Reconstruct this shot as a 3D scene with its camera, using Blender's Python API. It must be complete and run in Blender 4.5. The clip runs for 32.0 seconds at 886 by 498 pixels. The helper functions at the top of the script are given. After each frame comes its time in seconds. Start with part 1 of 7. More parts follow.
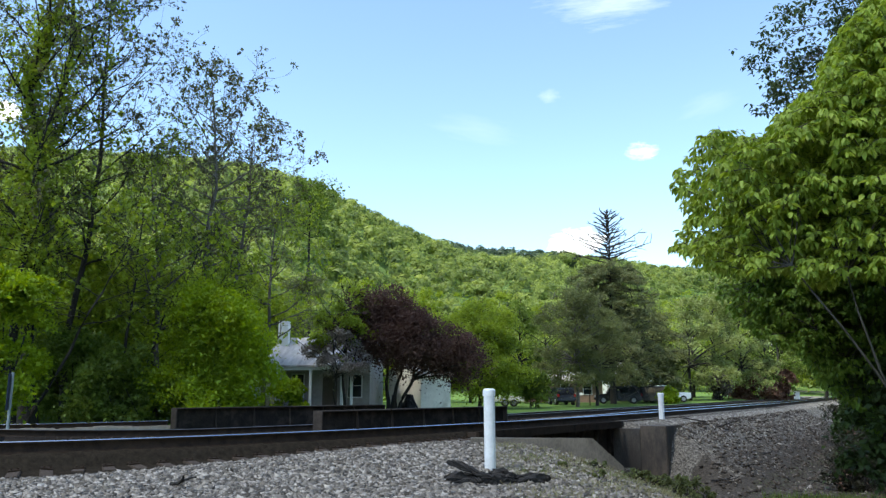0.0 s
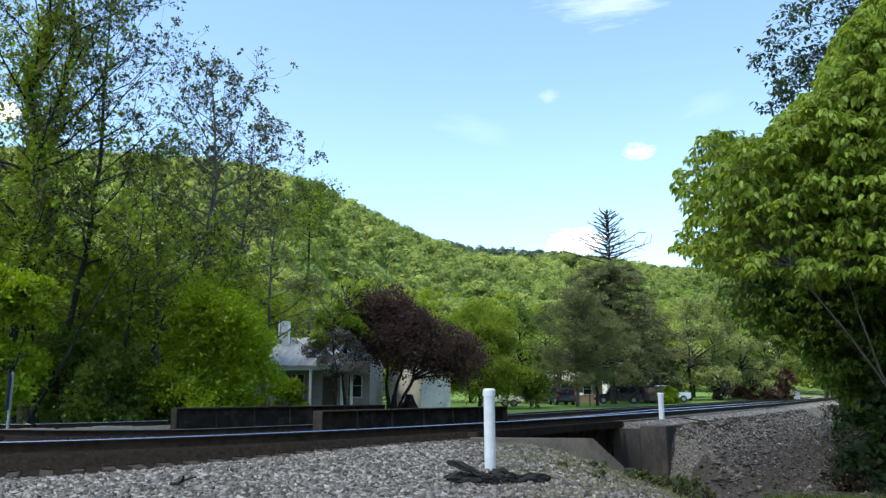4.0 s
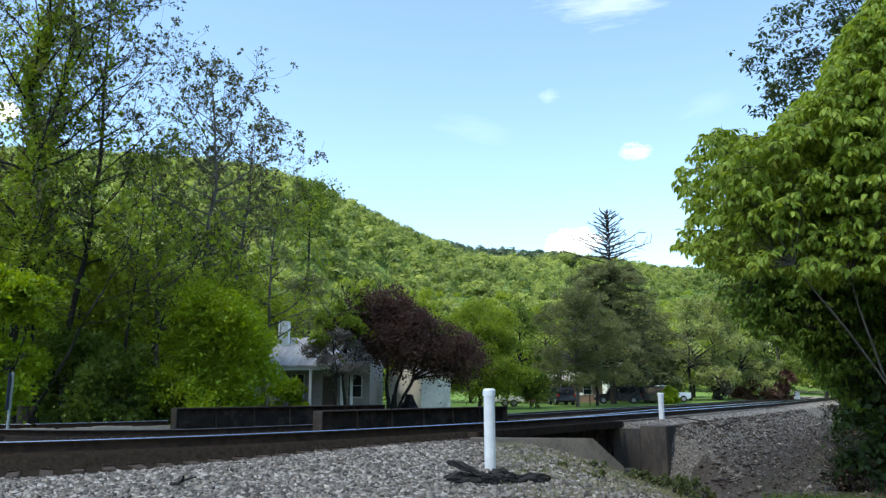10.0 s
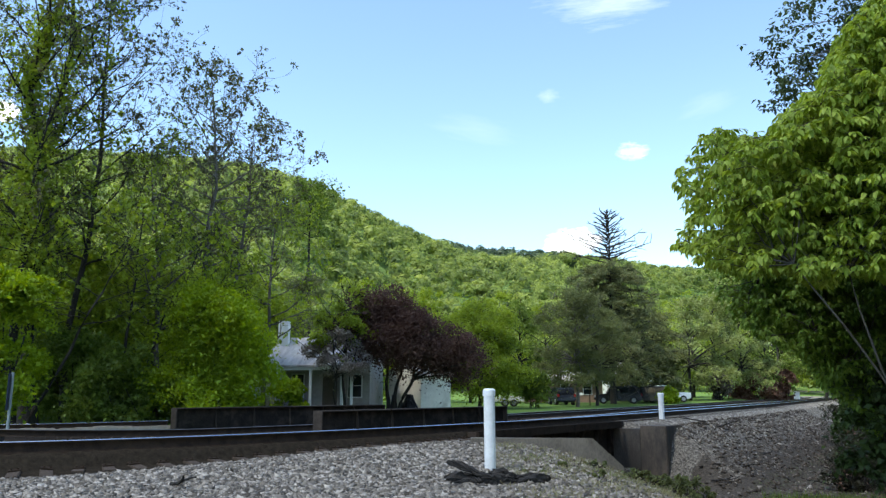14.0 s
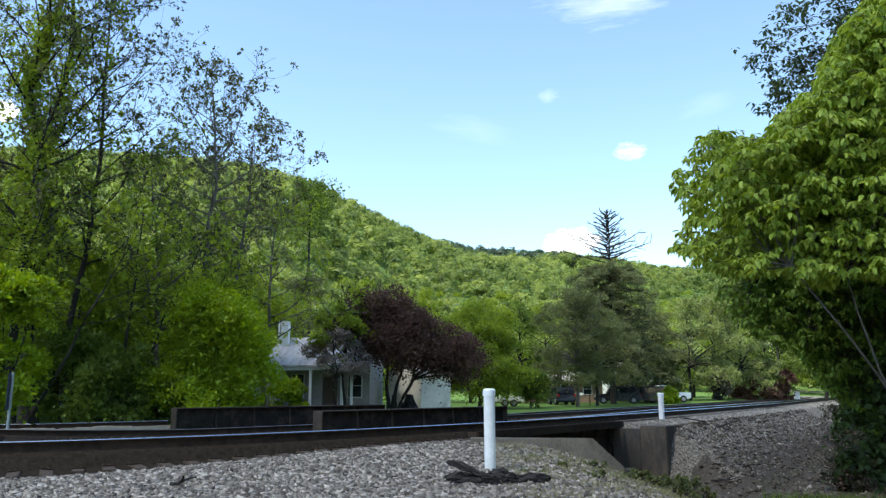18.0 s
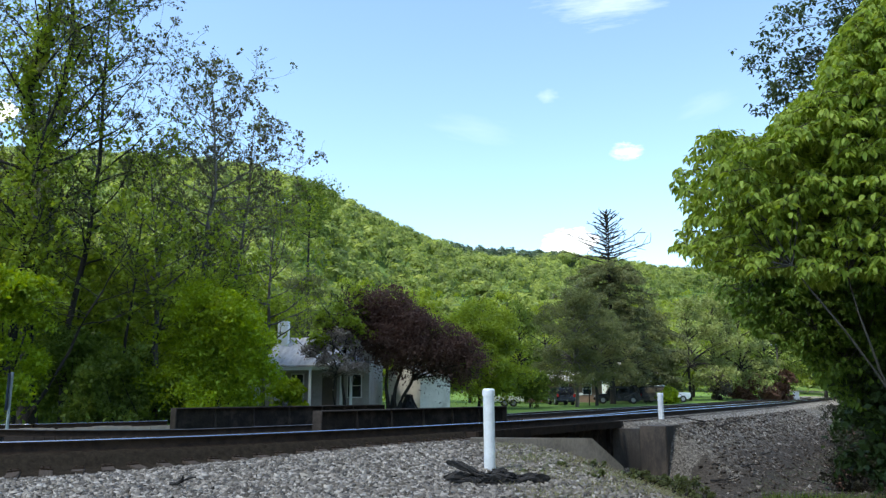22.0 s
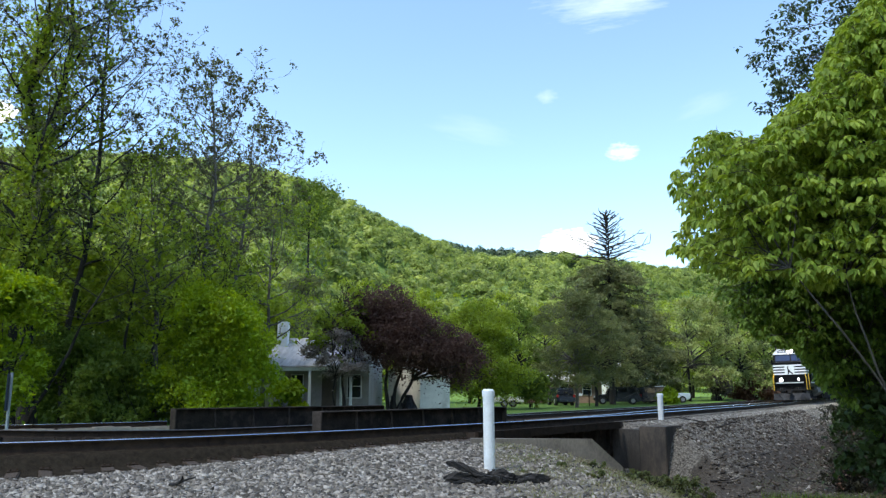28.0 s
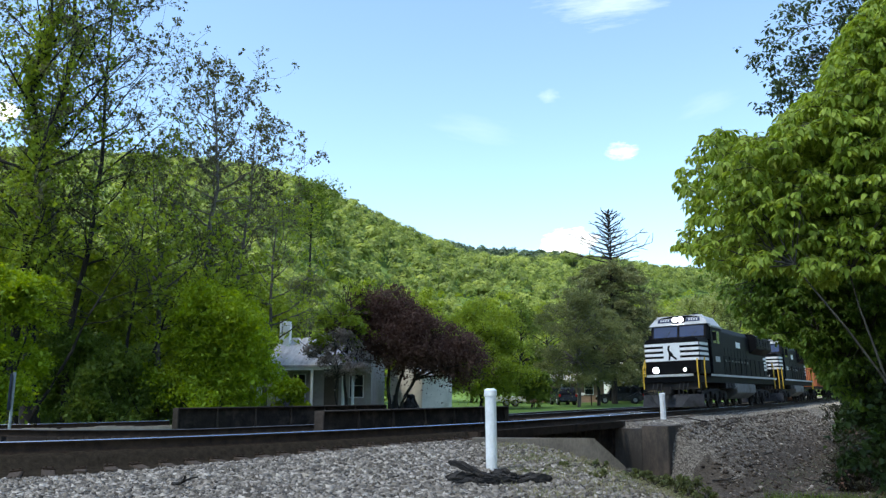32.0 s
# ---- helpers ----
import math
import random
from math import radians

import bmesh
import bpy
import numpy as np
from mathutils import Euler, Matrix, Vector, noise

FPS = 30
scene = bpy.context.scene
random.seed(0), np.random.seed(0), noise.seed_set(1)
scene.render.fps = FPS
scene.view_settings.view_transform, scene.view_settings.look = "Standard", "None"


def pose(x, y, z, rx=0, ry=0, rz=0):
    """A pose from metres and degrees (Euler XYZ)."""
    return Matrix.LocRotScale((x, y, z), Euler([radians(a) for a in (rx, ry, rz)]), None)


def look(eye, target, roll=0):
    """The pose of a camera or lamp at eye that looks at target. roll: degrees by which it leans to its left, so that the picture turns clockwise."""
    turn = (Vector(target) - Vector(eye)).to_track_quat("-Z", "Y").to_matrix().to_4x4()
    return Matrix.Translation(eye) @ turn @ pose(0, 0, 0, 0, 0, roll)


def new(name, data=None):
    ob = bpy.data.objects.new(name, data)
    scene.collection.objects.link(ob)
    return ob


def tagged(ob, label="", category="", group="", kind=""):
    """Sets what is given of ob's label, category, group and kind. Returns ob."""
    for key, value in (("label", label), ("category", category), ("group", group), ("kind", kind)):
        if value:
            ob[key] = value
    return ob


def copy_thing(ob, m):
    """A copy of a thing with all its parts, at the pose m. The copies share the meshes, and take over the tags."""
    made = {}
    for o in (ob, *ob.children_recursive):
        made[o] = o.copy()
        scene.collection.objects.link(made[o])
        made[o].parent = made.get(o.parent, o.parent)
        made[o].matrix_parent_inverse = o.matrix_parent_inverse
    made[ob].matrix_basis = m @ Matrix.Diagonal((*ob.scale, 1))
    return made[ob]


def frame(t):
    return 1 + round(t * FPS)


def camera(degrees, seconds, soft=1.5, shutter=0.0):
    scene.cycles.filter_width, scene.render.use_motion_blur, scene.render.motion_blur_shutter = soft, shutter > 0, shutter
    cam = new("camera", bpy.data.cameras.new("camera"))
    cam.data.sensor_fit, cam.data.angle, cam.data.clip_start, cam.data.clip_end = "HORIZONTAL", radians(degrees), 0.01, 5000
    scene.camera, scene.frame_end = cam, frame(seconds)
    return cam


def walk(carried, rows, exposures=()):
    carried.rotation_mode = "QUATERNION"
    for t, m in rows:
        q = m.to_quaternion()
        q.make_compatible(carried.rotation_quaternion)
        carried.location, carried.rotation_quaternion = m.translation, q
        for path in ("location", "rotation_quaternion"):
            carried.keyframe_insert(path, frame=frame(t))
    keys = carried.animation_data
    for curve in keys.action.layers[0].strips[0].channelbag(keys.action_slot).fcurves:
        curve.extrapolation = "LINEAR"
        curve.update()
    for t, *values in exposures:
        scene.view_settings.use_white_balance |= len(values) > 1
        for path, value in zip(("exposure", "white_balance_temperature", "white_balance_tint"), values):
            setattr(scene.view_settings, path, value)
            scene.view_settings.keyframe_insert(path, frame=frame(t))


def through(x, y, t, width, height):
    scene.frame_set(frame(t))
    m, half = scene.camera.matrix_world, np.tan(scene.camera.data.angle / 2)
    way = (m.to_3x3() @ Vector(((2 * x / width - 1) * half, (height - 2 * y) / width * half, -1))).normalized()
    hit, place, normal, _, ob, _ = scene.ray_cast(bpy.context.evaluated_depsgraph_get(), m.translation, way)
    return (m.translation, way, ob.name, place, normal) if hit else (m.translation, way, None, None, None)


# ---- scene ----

# ---------------------------------------------------------------- camera
cam = camera(60.0, 32.0, soft=1.35)
EYE_Z, PITCH = 0.93, 10.43


def aim(t, dx=0.0, dy=0.0):
    """A row for the tripod camera; dx, dy: the small shake, in milliradians."""
    return t, pose(0, 0, EYE_Z, 90 + PITCH + dy * 0.0573, 0, dx * 0.0573)


walk(cam, [aim(0), aim(20), aim(20.5, -0.8), aim(21), aim(22.5, -0.8), aim(23, 0, -0.5), aim(23.6, -0.6), aim(24.4),
           aim(25.3, -0.6), aim(27.4), aim(28, -0.9, 0.7), aim(28.5, -1.0, 0.9), aim(29), aim(29.5), aim(30, 1.0),
           aim(30.5, 0.1), aim(31, 2.2), aim(31.5, 1.7), aim(32, 1.8)],
     exposures=[(0, 1.31, 6500, 5), (32, 1.31, 6500, 5)])

# ---------------------------------------------------------------- light
SUN_EL, SUN_AZ = 62.0, 230.0        # degrees; azimuth clockwise from +y
world = bpy.data.worlds.new("sky")
scene.world = world
world.use_nodes = True
wt = world.node_tree
sky = wt.nodes.new("ShaderNodeTexSky")
sky.sky_type, sky.sun_disc = "NISHITA", False
sky.sun_elevation, sky.sun_rotation = radians(SUN_EL), radians(SUN_AZ)
sky.air_density, sky.dust_density, sky.ozone_density = 1.0, 0.3, 1.9
wt.nodes["Background"].inputs["Strength"].default_value = 0.14
wt.links.new(sky.outputs[0], wt.nodes["Background"].inputs[0])

sun_dir = Vector((math.sin(radians(SUN_AZ)) * math.cos(radians(SUN_EL)),
                  math.cos(radians(SUN_AZ)) * math.cos(radians(SUN_EL)), math.sin(radians(SUN_EL))))
sun_data = bpy.data.lights.new("sun", "SUN")
sun_data.energy, sun_data.angle, sun_data.color = 3.4, radians(5.0), (1.0, 0.96, 0.89)
sun = new("sun", sun_data)
sun.matrix_world = look(sun_dir * 100, (0, 0, 0))


# ---------------------------------------------------------------- materials
def nodes_of(name):
    m = bpy.data.materials.new(name)
    m.use_nodes = True
    t = m.node_tree
    return m, t, t.nodes["Principled BSDF"]


def node(t, kind, **values):
    n = t.nodes.new(kind)
    for k, v in values.items():
        n.inputs[k.replace("_", " ")].default_value = v
    return n


def ramp(t, source, stops):
    r = t.nodes.new("ShaderNodeValToRGB")
    el = r.color_ramp.elements
    while len(el) < len(stops):
        el.new(0.5)
    for e, (p, c) in zip(el, stops):
        e.position, e.color = p, (*c, 1)
    t.links.new(source, r.inputs[0])
    return r


def mixed(t, factor, a, b, mode="MIX"):
    n = t.nodes.new("ShaderNodeMix")
    n.data_type, n.blend_type = "RGBA", mode
    for sock, v in ((n.inputs[0], factor), (n.inputs[6], a), (n.inputs[7], b)):
        if isinstance(v, (int, float)):
            sock.default_value = v
        elif isinstance(v, tuple):
            sock.default_value = (*v, 1)
        else:
            t.links.new(v, sock)
    return n.outputs[2]


def surface(name, a, b, rough=0.7, metal=0.0, scale=3.0, fine=40.0, bump=0.15, dirt=None, streak=(1, 1, 1), spec=0.4, depth=0.01):
    """A worn surface: two colours mixed by a coarse and a fine noise, and relief; dirt: a third colour in patches."""
    m, t, p = nodes_of(name)
    co = t.nodes.new("ShaderNodeTexCoord")
    mp = node(t, "ShaderNodeMapping", Scale=streak)
    t.links.new(co.outputs["Object"], mp.inputs[0])
    n1 = node(t, "ShaderNodeTexNoise", Scale=scale, Detail=6.0, Roughness=0.65)
    n2 = node(t, "ShaderNodeTexNoise", Scale=fine, Detail=4.0, Roughness=0.6)
    t.links.new(mp.outputs[0], n1.inputs[0])
    t.links.new(mp.outputs[0], n2.inputs[0])
    ad = t.nodes.new("ShaderNodeMath")
    ad.operation = "MULTIPLY_ADD"
    t.links.new(n2.outputs[0], ad.inputs[0])
    ad.inputs[1].default_value = 0.6
    t.links.new(n1.outputs[0], ad.inputs[2])
    r = ramp(t, ad.outputs[0], [(0.55, a), (1.05, b)])
    col = r.outputs[0]
    if dirt:
        n3 = node(t, "ShaderNodeTexNoise", Scale=scale * 0.6, Detail=7.0, Roughness=0.7)
        t.links.new(mp.outputs[0], n3.inputs[0])
        r3 = ramp(t, n3.outputs[0], [(0.5, (0, 0, 0)), (0.68, (1, 1, 1))])
        col = mixed(t, r3.outputs[0], col, dirt)
    t.links.new(col, p.inputs["Base Color"])
    p.inputs["Roughness"].default_value = rough
    p.inputs["Metallic"].default_value = metal
    p.inputs["Specular IOR Level"].default_value = spec
    if bump:
        bp = node(t, "ShaderNodeBump", Strength=bump, Distance=depth)
        t.links.new(ad.outputs[0], bp.inputs["Height"])
        t.links.new(bp.outputs[0], p.inputs["Normal"])
    return m


def pieces(name, stops, rough=0.8, bump=0.3, scale=60.0, spec=0.3):
    """Many small pieces in one mesh, each with its own colour out of the stops."""
    m, t, p = nodes_of(name)
    g = t.nodes.new("ShaderNodeNewGeometry")
    r = ramp(t, g.outputs["Random Per Island"], stops)
    co = t.nodes.new("ShaderNodeTexCoord")
    n1 = node(t, "ShaderNodeTexNoise", Scale=scale, Detail=4.0)
    t.links.new(co.outputs["Object"], n1.inputs[0])
    c = mixed(t, 0.35, r.outputs[0], n1.outputs[0], "OVERLAY")
    t.links.new(c, p.inputs["Base Color"])
    p.inputs["Roughness"].default_value = rough
    p.inputs["Specular IOR Level"].default_value = spec
    return m


def foliage(name, stops, through=0.35, rough=0.55, gloss=0.25, patch=0.35, speck=0.55):
    """Leaves: colour by leaf and by patches of the crown, some light passing through."""
    m, t, p = nodes_of(name)
    g = t.nodes.new("ShaderNodeNewGeometry")
    co = t.nodes.new("ShaderNodeTexCoord")
    n1 = node(t, "ShaderNodeTexNoise", Scale=patch, Detail=3.0)
    t.links.new(co.outputs["Object"], n1.inputs[0])
    ad = t.nodes.new("ShaderNodeMath")
    ad.operation = "MULTIPLY_ADD"
    t.links.new(g.outputs["Random Per Island"], ad.inputs[0])
    ad.inputs[1].default_value = speck
    sb = t.nodes.new("ShaderNodeMath")
    sb.operation = "SUBTRACT"
    t.links.new(n1.outputs[0], sb.inputs[0])
    sb.inputs[1].default_value = speck / 2
    t.links.new(sb.outputs[0], ad.inputs[2])
    r = ramp(t, ad.outputs[0], stops)
    t.links.new(r.outputs[0], p.inputs["Base Color"])
    p.inputs["Roughness"].default_value = rough
    p.inputs["Specular IOR Level"].default_value = gloss
    tr = t.nodes.new("ShaderNodeBsdfTranslucent")
    hs = node(t, "ShaderNodeHueSaturation", Hue=0.49, Saturation=1.1, Value=1.5)
    t.links.new(r.outputs[0], hs.inputs["Color"])
    t.links.new(hs.outputs[0], tr.inputs[0])
    mx = t.nodes.new("ShaderNodeMixShader")
    mx.inputs[0].default_value = through
    t.links.new(p.outputs[0], mx.inputs[1])
    t.links.new(tr.outputs[0], mx.inputs[2])
    t.links.new(mx.outputs[0], t.nodes["Material Output"].inputs[0])
    return m


def glowing(name, color, strength):
    m, t, p = nodes_of(name)
    p.inputs["Base Color"].default_value = (*color, 1)
    p.inputs["Emission Color"].default_value = (*color, 1)
    p.inputs["Emission Strength"].default_value = strength
    return m


def glass(name, color=(0.02, 0.025, 0.03), rough=0.08):
    m, t, p = nodes_of(name)
    p.inputs["Base Color"].default_value = (*color, 1)
    p.inputs["Roughness"].default_value = rough
    p.inputs["Specular IOR Level"].default_value = 0.7
    return m


def ground_mix():
    """The ground: lawn, woodland floor and dirt, with grey gravel where the ground is paved with it (by vertex colour)."""
    m, t, p = nodes_of("ground")
    co = t.nodes.new("ShaderNodeTexCoord")
    at = t.nodes.new("ShaderNodeVertexColor")
    at.layer_name = "cover"
    sp = t.nodes.new("ShaderNodeSeparateColor")
    t.links.new(at.outputs[0], sp.inputs[0])
    n1 = node(t, "ShaderNodeTexNoise", Scale=0.5, Detail=8.0, Roughness=0.7)
    n2 = node(t, "ShaderNodeTexNoise", Scale=9.0, Detail=6.0, Roughness=0.7)
    vo = node(t, "ShaderNodeTexVoronoi", Scale=16.0)
    v2 = node(t, "ShaderNodeTexVoronoi", Scale=38.0)
    for n in (n1, n2, vo, v2):
        t.links.new(co.outputs["Object"], n.inputs["Vector"])
    grass = ramp(t, n2.outputs[0], [(0.3, (0.045, 0.085, 0.015)), (0.55, (0.10, 0.17, 0.035)), (0.75, (0.19, 0.22, 0.07))])
    dirt = ramp(t, n2.outputs[0], [(0.3, (0.035, 0.029, 0.023)), (0.6, (0.082, 0.068, 0.054)), (0.8, (0.16, 0.135, 0.108))])
    st = t.nodes.new("ShaderNodeSeparateColor")
    t.links.new(vo.outputs["Color"], st.inputs[0])
    s2 = t.nodes.new("ShaderNodeSeparateColor")
    t.links.new(v2.outputs["Color"], s2.inputs[0])
    gr1 = ramp(t, st.outputs[0], [(0.0, (0.03, 0.025, 0.02)), (0.5, (0.125, 0.107, 0.087)), (1.0, (0.29, 0.255, 0.21))])
    gr2 = ramp(t, s2.outputs[0], [(0.0, (0.03, 0.025, 0.02)), (0.5, (0.115, 0.10, 0.082)), (1.0, (0.27, 0.24, 0.20))])
    gravel = mixed(t, n1.outputs[0], gr1.outputs[0], gr2.outputs[0])
    # a ragged border between the covers
    def ragged(src):
        a = t.nodes.new("ShaderNodeMath")
        a.operation = "ADD"
        t.links.new(src, a.inputs[0])
        t.links.new(n2.outputs[0], a.inputs[1])
        return ramp(t, a.outputs[0], [(0.85, (0, 0, 0)), (1.08, (1, 1, 1))]).outputs[0]
    c = mixed(t, ragged(sp.outputs[1]), dirt.outputs[0], grass.outputs[0])
    c = mixed(t, ragged(sp.outputs[0]), c, gravel)
    t.links.new(c, p.inputs["Base Color"])
    p.inputs["Roughness"].default_value = 0.9
    p.inputs["Specular IOR Level"].default_value = 0.14
    bp = node(t, "ShaderNodeBump", Strength=0.6, Distance=0.04)
    t.links.new(vo.outputs["Distance"], bp.inputs["Height"])
    t.links.new(bp.outputs[0], p.inputs["Normal"])
    return m


M_GROUND = ground_mix()
M_STONE = pieces("ballast", [(0.0, (0.045, 0.037, 0.029)), (0.35, (0.14, 0.118, 0.094)), (0.75, (0.265, 0.228, 0.185)), (1.0, (0.46, 0.405, 0.34))])
M_STONE_BROWN = pieces("rubble", [(0.0, (0.035, 0.026, 0.019)), (0.6, (0.09, 0.07, 0.053)), (0.93, (0.15, 0.122, 0.096)), (1.0, (0.40, 0.35, 0.29))])
M_STONE_PALE = pieces("pale_ballast", [(0.0, (0.13, 0.115, 0.092)), (0.5, (0.25, 0.222, 0.182)), (1.0, (0.43, 0.39, 0.33))])
M_RUST = surface("rusty_steel", (0.012, 0.008, 0.006), (0.042, 0.028, 0.018), 0.8, 0.0, 4, 60, 0.2, spec=0.08)
M_RAILHEAD = surface("polished_rail_head", (0.42, 0.43, 0.45), (0.62, 0.63, 0.66), 0.22, 1.0, 6, 80, 0.03)
M_RAILDULL = surface("dull_rail_head", (0.10, 0.095, 0.09), (0.22, 0.21, 0.205), 0.4, 0.7, 6, 80, 0.03)
M_TIE = surface("weathered_tie", (0.020, 0.013, 0.009), (0.060, 0.040, 0.026), 0.9, 0, 5, 70, 0.5, streak=(1, 6, 6))
M_TIE_PALE = surface("worn_tie_end", (0.026, 0.017, 0.011), (0.085, 0.058, 0.037), 0.9, 0, 5, 60, 0.6, streak=(6, 1, 6))
M_MUD = surface("fouled_brown_ballast", (0.014, 0.0105, 0.0075), (0.040, 0.031, 0.021), 0.95, 0, 9, 50, 0.8, depth=0.03, spec=0.05)
M_GIRDER = surface("black_bridge_paint", (0.009, 0.0075, 0.0065), (0.030, 0.024, 0.020), 0.75, 0, 2.5, 30, 0.2, dirt=(0.055, 0.042, 0.033), spec=0.06)
# paler, browner mix for top flanges, end plates and stiffeners
M_GIRDER_PALER = surface("paler_brown_bridge_paint", (0.022, 0.018, 0.015), (0.065, 0.051, 0.042), 0.8, 0, 2.5, 30, 0.2, dirt=(0.09, 0.068, 0.052), spec=0.08)
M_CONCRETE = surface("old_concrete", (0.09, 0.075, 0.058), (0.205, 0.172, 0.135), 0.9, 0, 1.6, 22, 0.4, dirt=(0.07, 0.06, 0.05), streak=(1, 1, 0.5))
# darker, browner concrete with dark patches for the corner pier
M_CONCRETE_MID = surface("brown_concrete", (0.046, 0.035, 0.026), (0.115, 0.089, 0.067), 0.9, 0, 1.6, 22, 0.4, dirt=(0.035, 0.03, 0.025), streak=(1, 1, 0.4))
# darkest concrete, with darker patches, for the abutment stems and backwall
M_CONCRETE_DARK = surface("dark_patchy_concrete", (0.03, 0.025, 0.021), (0.085, 0.072, 0.06), 0.9, 0, 1.6, 22, 0.4, dirt=(0.03, 0.026, 0.022), streak=(1, 1, 0.35))
M_PVC = surface("white_plastic_pipe", (0.66, 0.65, 0.63), (0.82, 0.82, 0.81), 0.45, 0, 2, 25, 0.03, dirt=(0.56, 0.54, 0.5))
M_BARK = surface("bark", (0.009, 0.0075, 0.006), (0.032, 0.027, 0.022), 0.95, 0, 3, 30, 0.7, streak=(3, 3, 0.6), depth=0.03)
M_BARK_GREY = surface("grey_bark", (0.05, 0.044, 0.037), (0.15, 0.132, 0.11), 0.95, 0, 3, 30, 0.7, streak=(3, 3, 0.6), depth=0.03)
M_BARK_BROWN = surface("brownish_bark", (0.026, 0.022, 0.017), (0.085, 0.074, 0.058), 0.95, 0, 3, 30, 0.7, streak=(3, 3, 0.6), depth=0.03)
M_LEAF_NEAR = foliage("box_elder_leaf", [(0.0, (0.12, 0.17, 0.02)), (0.5, (0.235, 0.31, 0.042)), (1.0, (0.43, 0.50, 0.10))], 0.40, speck=0.7)
M_LEAF_DARK = foliage("cottonwood_leaf", [(0.0, (0.035, 0.05, 0.025)), (0.6, (0.07, 0.10, 0.045)), (1.0, (0.13, 0.17, 0.07))], 0.25)
M_LEAF_WOOD = foliage("woodland_leaf", [(0.0, (0.10, 0.14, 0.018)), (0.5, (0.185, 0.245, 0.032)), (1.0, (0.29, 0.36, 0.06))], 0.55)
M_LEAF_BUSH = foliage("bright_bush_leaf", [(0.0, (0.13, 0.19, 0.016)), (0.5, (0.24, 0.33, 0.028)), (1.0, (0.38, 0.46, 0.05))], 0.5)
M_LEAF_BUD = foliage("young_twig_leaf", [(0.0, (0.045, 0.038, 0.03)), (0.45, (0.085, 0.083, 0.04)), (1.0, (0.17, 0.20, 0.055))], 0.45)
M_LEAF_RED = foliage("purple_maple_leaf", [(0.0, (0.045, 0.027, 0.022)), (0.5, (0.085, 0.052, 0.042)), (1.0, (0.15, 0.095, 0.074))], 0.35, patch=0.8, speck=0.25, gloss=0.06)
M_LEAF_RUSTY = foliage("rusty_shrub_leaf", [(0.0, (0.07, 0.04, 0.03)), (0.5, (0.14, 0.075, 0.05)), (1.0, (0.18, 0.12, 0.07))], 0.3)
M_BLOOM = foliage("greyish_pink_bloom", [(0.0, (0.14, 0.11, 0.09)), (0.5, (0.27, 0.23, 0.20)), (1.0, (0.45, 0.39, 0.37))], 0.4)
# box elder leaf again, darkened in colour for the shade low in the crown
M_LEAF_UNDER = foliage("shaded_box_elder_leaf", [(0.0, (0.06, 0.11, 0.014)), (0.5, (0.125, 0.20, 0.03)), (1.0, (0.24, 0.33, 0.055))], 0.35)
M_TWIGGY = foliage("grey_mauve_twig", [(0.0, (0.06, 0.05, 0.045)), (0.5, (0.11, 0.095, 0.085)), (1.0, (0.17, 0.15, 0.13))], 0.2)
# scrub leaves with the shade under the trees put into their colour
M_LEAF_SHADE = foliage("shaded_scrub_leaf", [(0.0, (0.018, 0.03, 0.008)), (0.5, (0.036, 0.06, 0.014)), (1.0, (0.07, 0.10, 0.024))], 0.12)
# brown brush mixed with the shaded leaf tone, so shade is in its colour
M_BRUSH = foliage("shaded_bank_brush", [(0.0, (0.018, 0.016, 0.009)), (0.5, (0.04, 0.037, 0.02)), (1.0, (0.075, 0.068, 0.036))], 0.15)
M_LEAF_DRY = foliage("dry_grass_blade", [(0.0, (0.16, 0.14, 0.07)), (0.5, (0.24, 0.21, 0.11)), (0.8, (0.16, 0.19, 0.06)), (1.0, (0.12, 0.18, 0.04))], 0.3)
M_LEAF_PALE = foliage("pale_spring_leaf", [(0.0, (0.12, 0.145, 0.045)), (0.5, (0.21, 0.25, 0.085)), (1.0, (0.32, 0.35, 0.14))], 0.45)
M_LEAF_LAWN = foliage("garden_tree_leaf", [(0.0, (0.065, 0.10, 0.018)), (0.5, (0.125, 0.18, 0.032)), (1.0, (0.20, 0.26, 0.055))], 0.45)
M_NEEDLE = foliage("spruce_needle", [(0.0, (0.065, 0.075, 0.036)), (0.5, (0.13, 0.142, 0.06)), (1.0, (0.21, 0.22, 0.09))], 0.4, speck=0.35)
M_LEAF_OLIVE = foliage("olive_spring_leaf", [(0.0, (0.07, 0.08, 0.032)), (0.5, (0.125, 0.14, 0.052)), (1.0, (0.21, 0.23, 0.085))], 0.45, speck=0.4)
M_FOREST = foliage("hill_forest", [(0.28, (0.065, 0.095, 0.034)), (0.44, (0.125, 0.17, 0.048)), (0.56, (0.195, 0.25, 0.064)), (0.72, (0.30, 0.35, 0.10))], 0.5, patch=0.11, speck=0.13)
M_RIDGE = foliage("ridge_forest", [(0.0, (0.03, 0.05, 0.03)), (0.5, (0.055, 0.085, 0.045)), (1.0, (0.10, 0.14, 0.06))], 0.3, patch=0.05, speck=0.3)


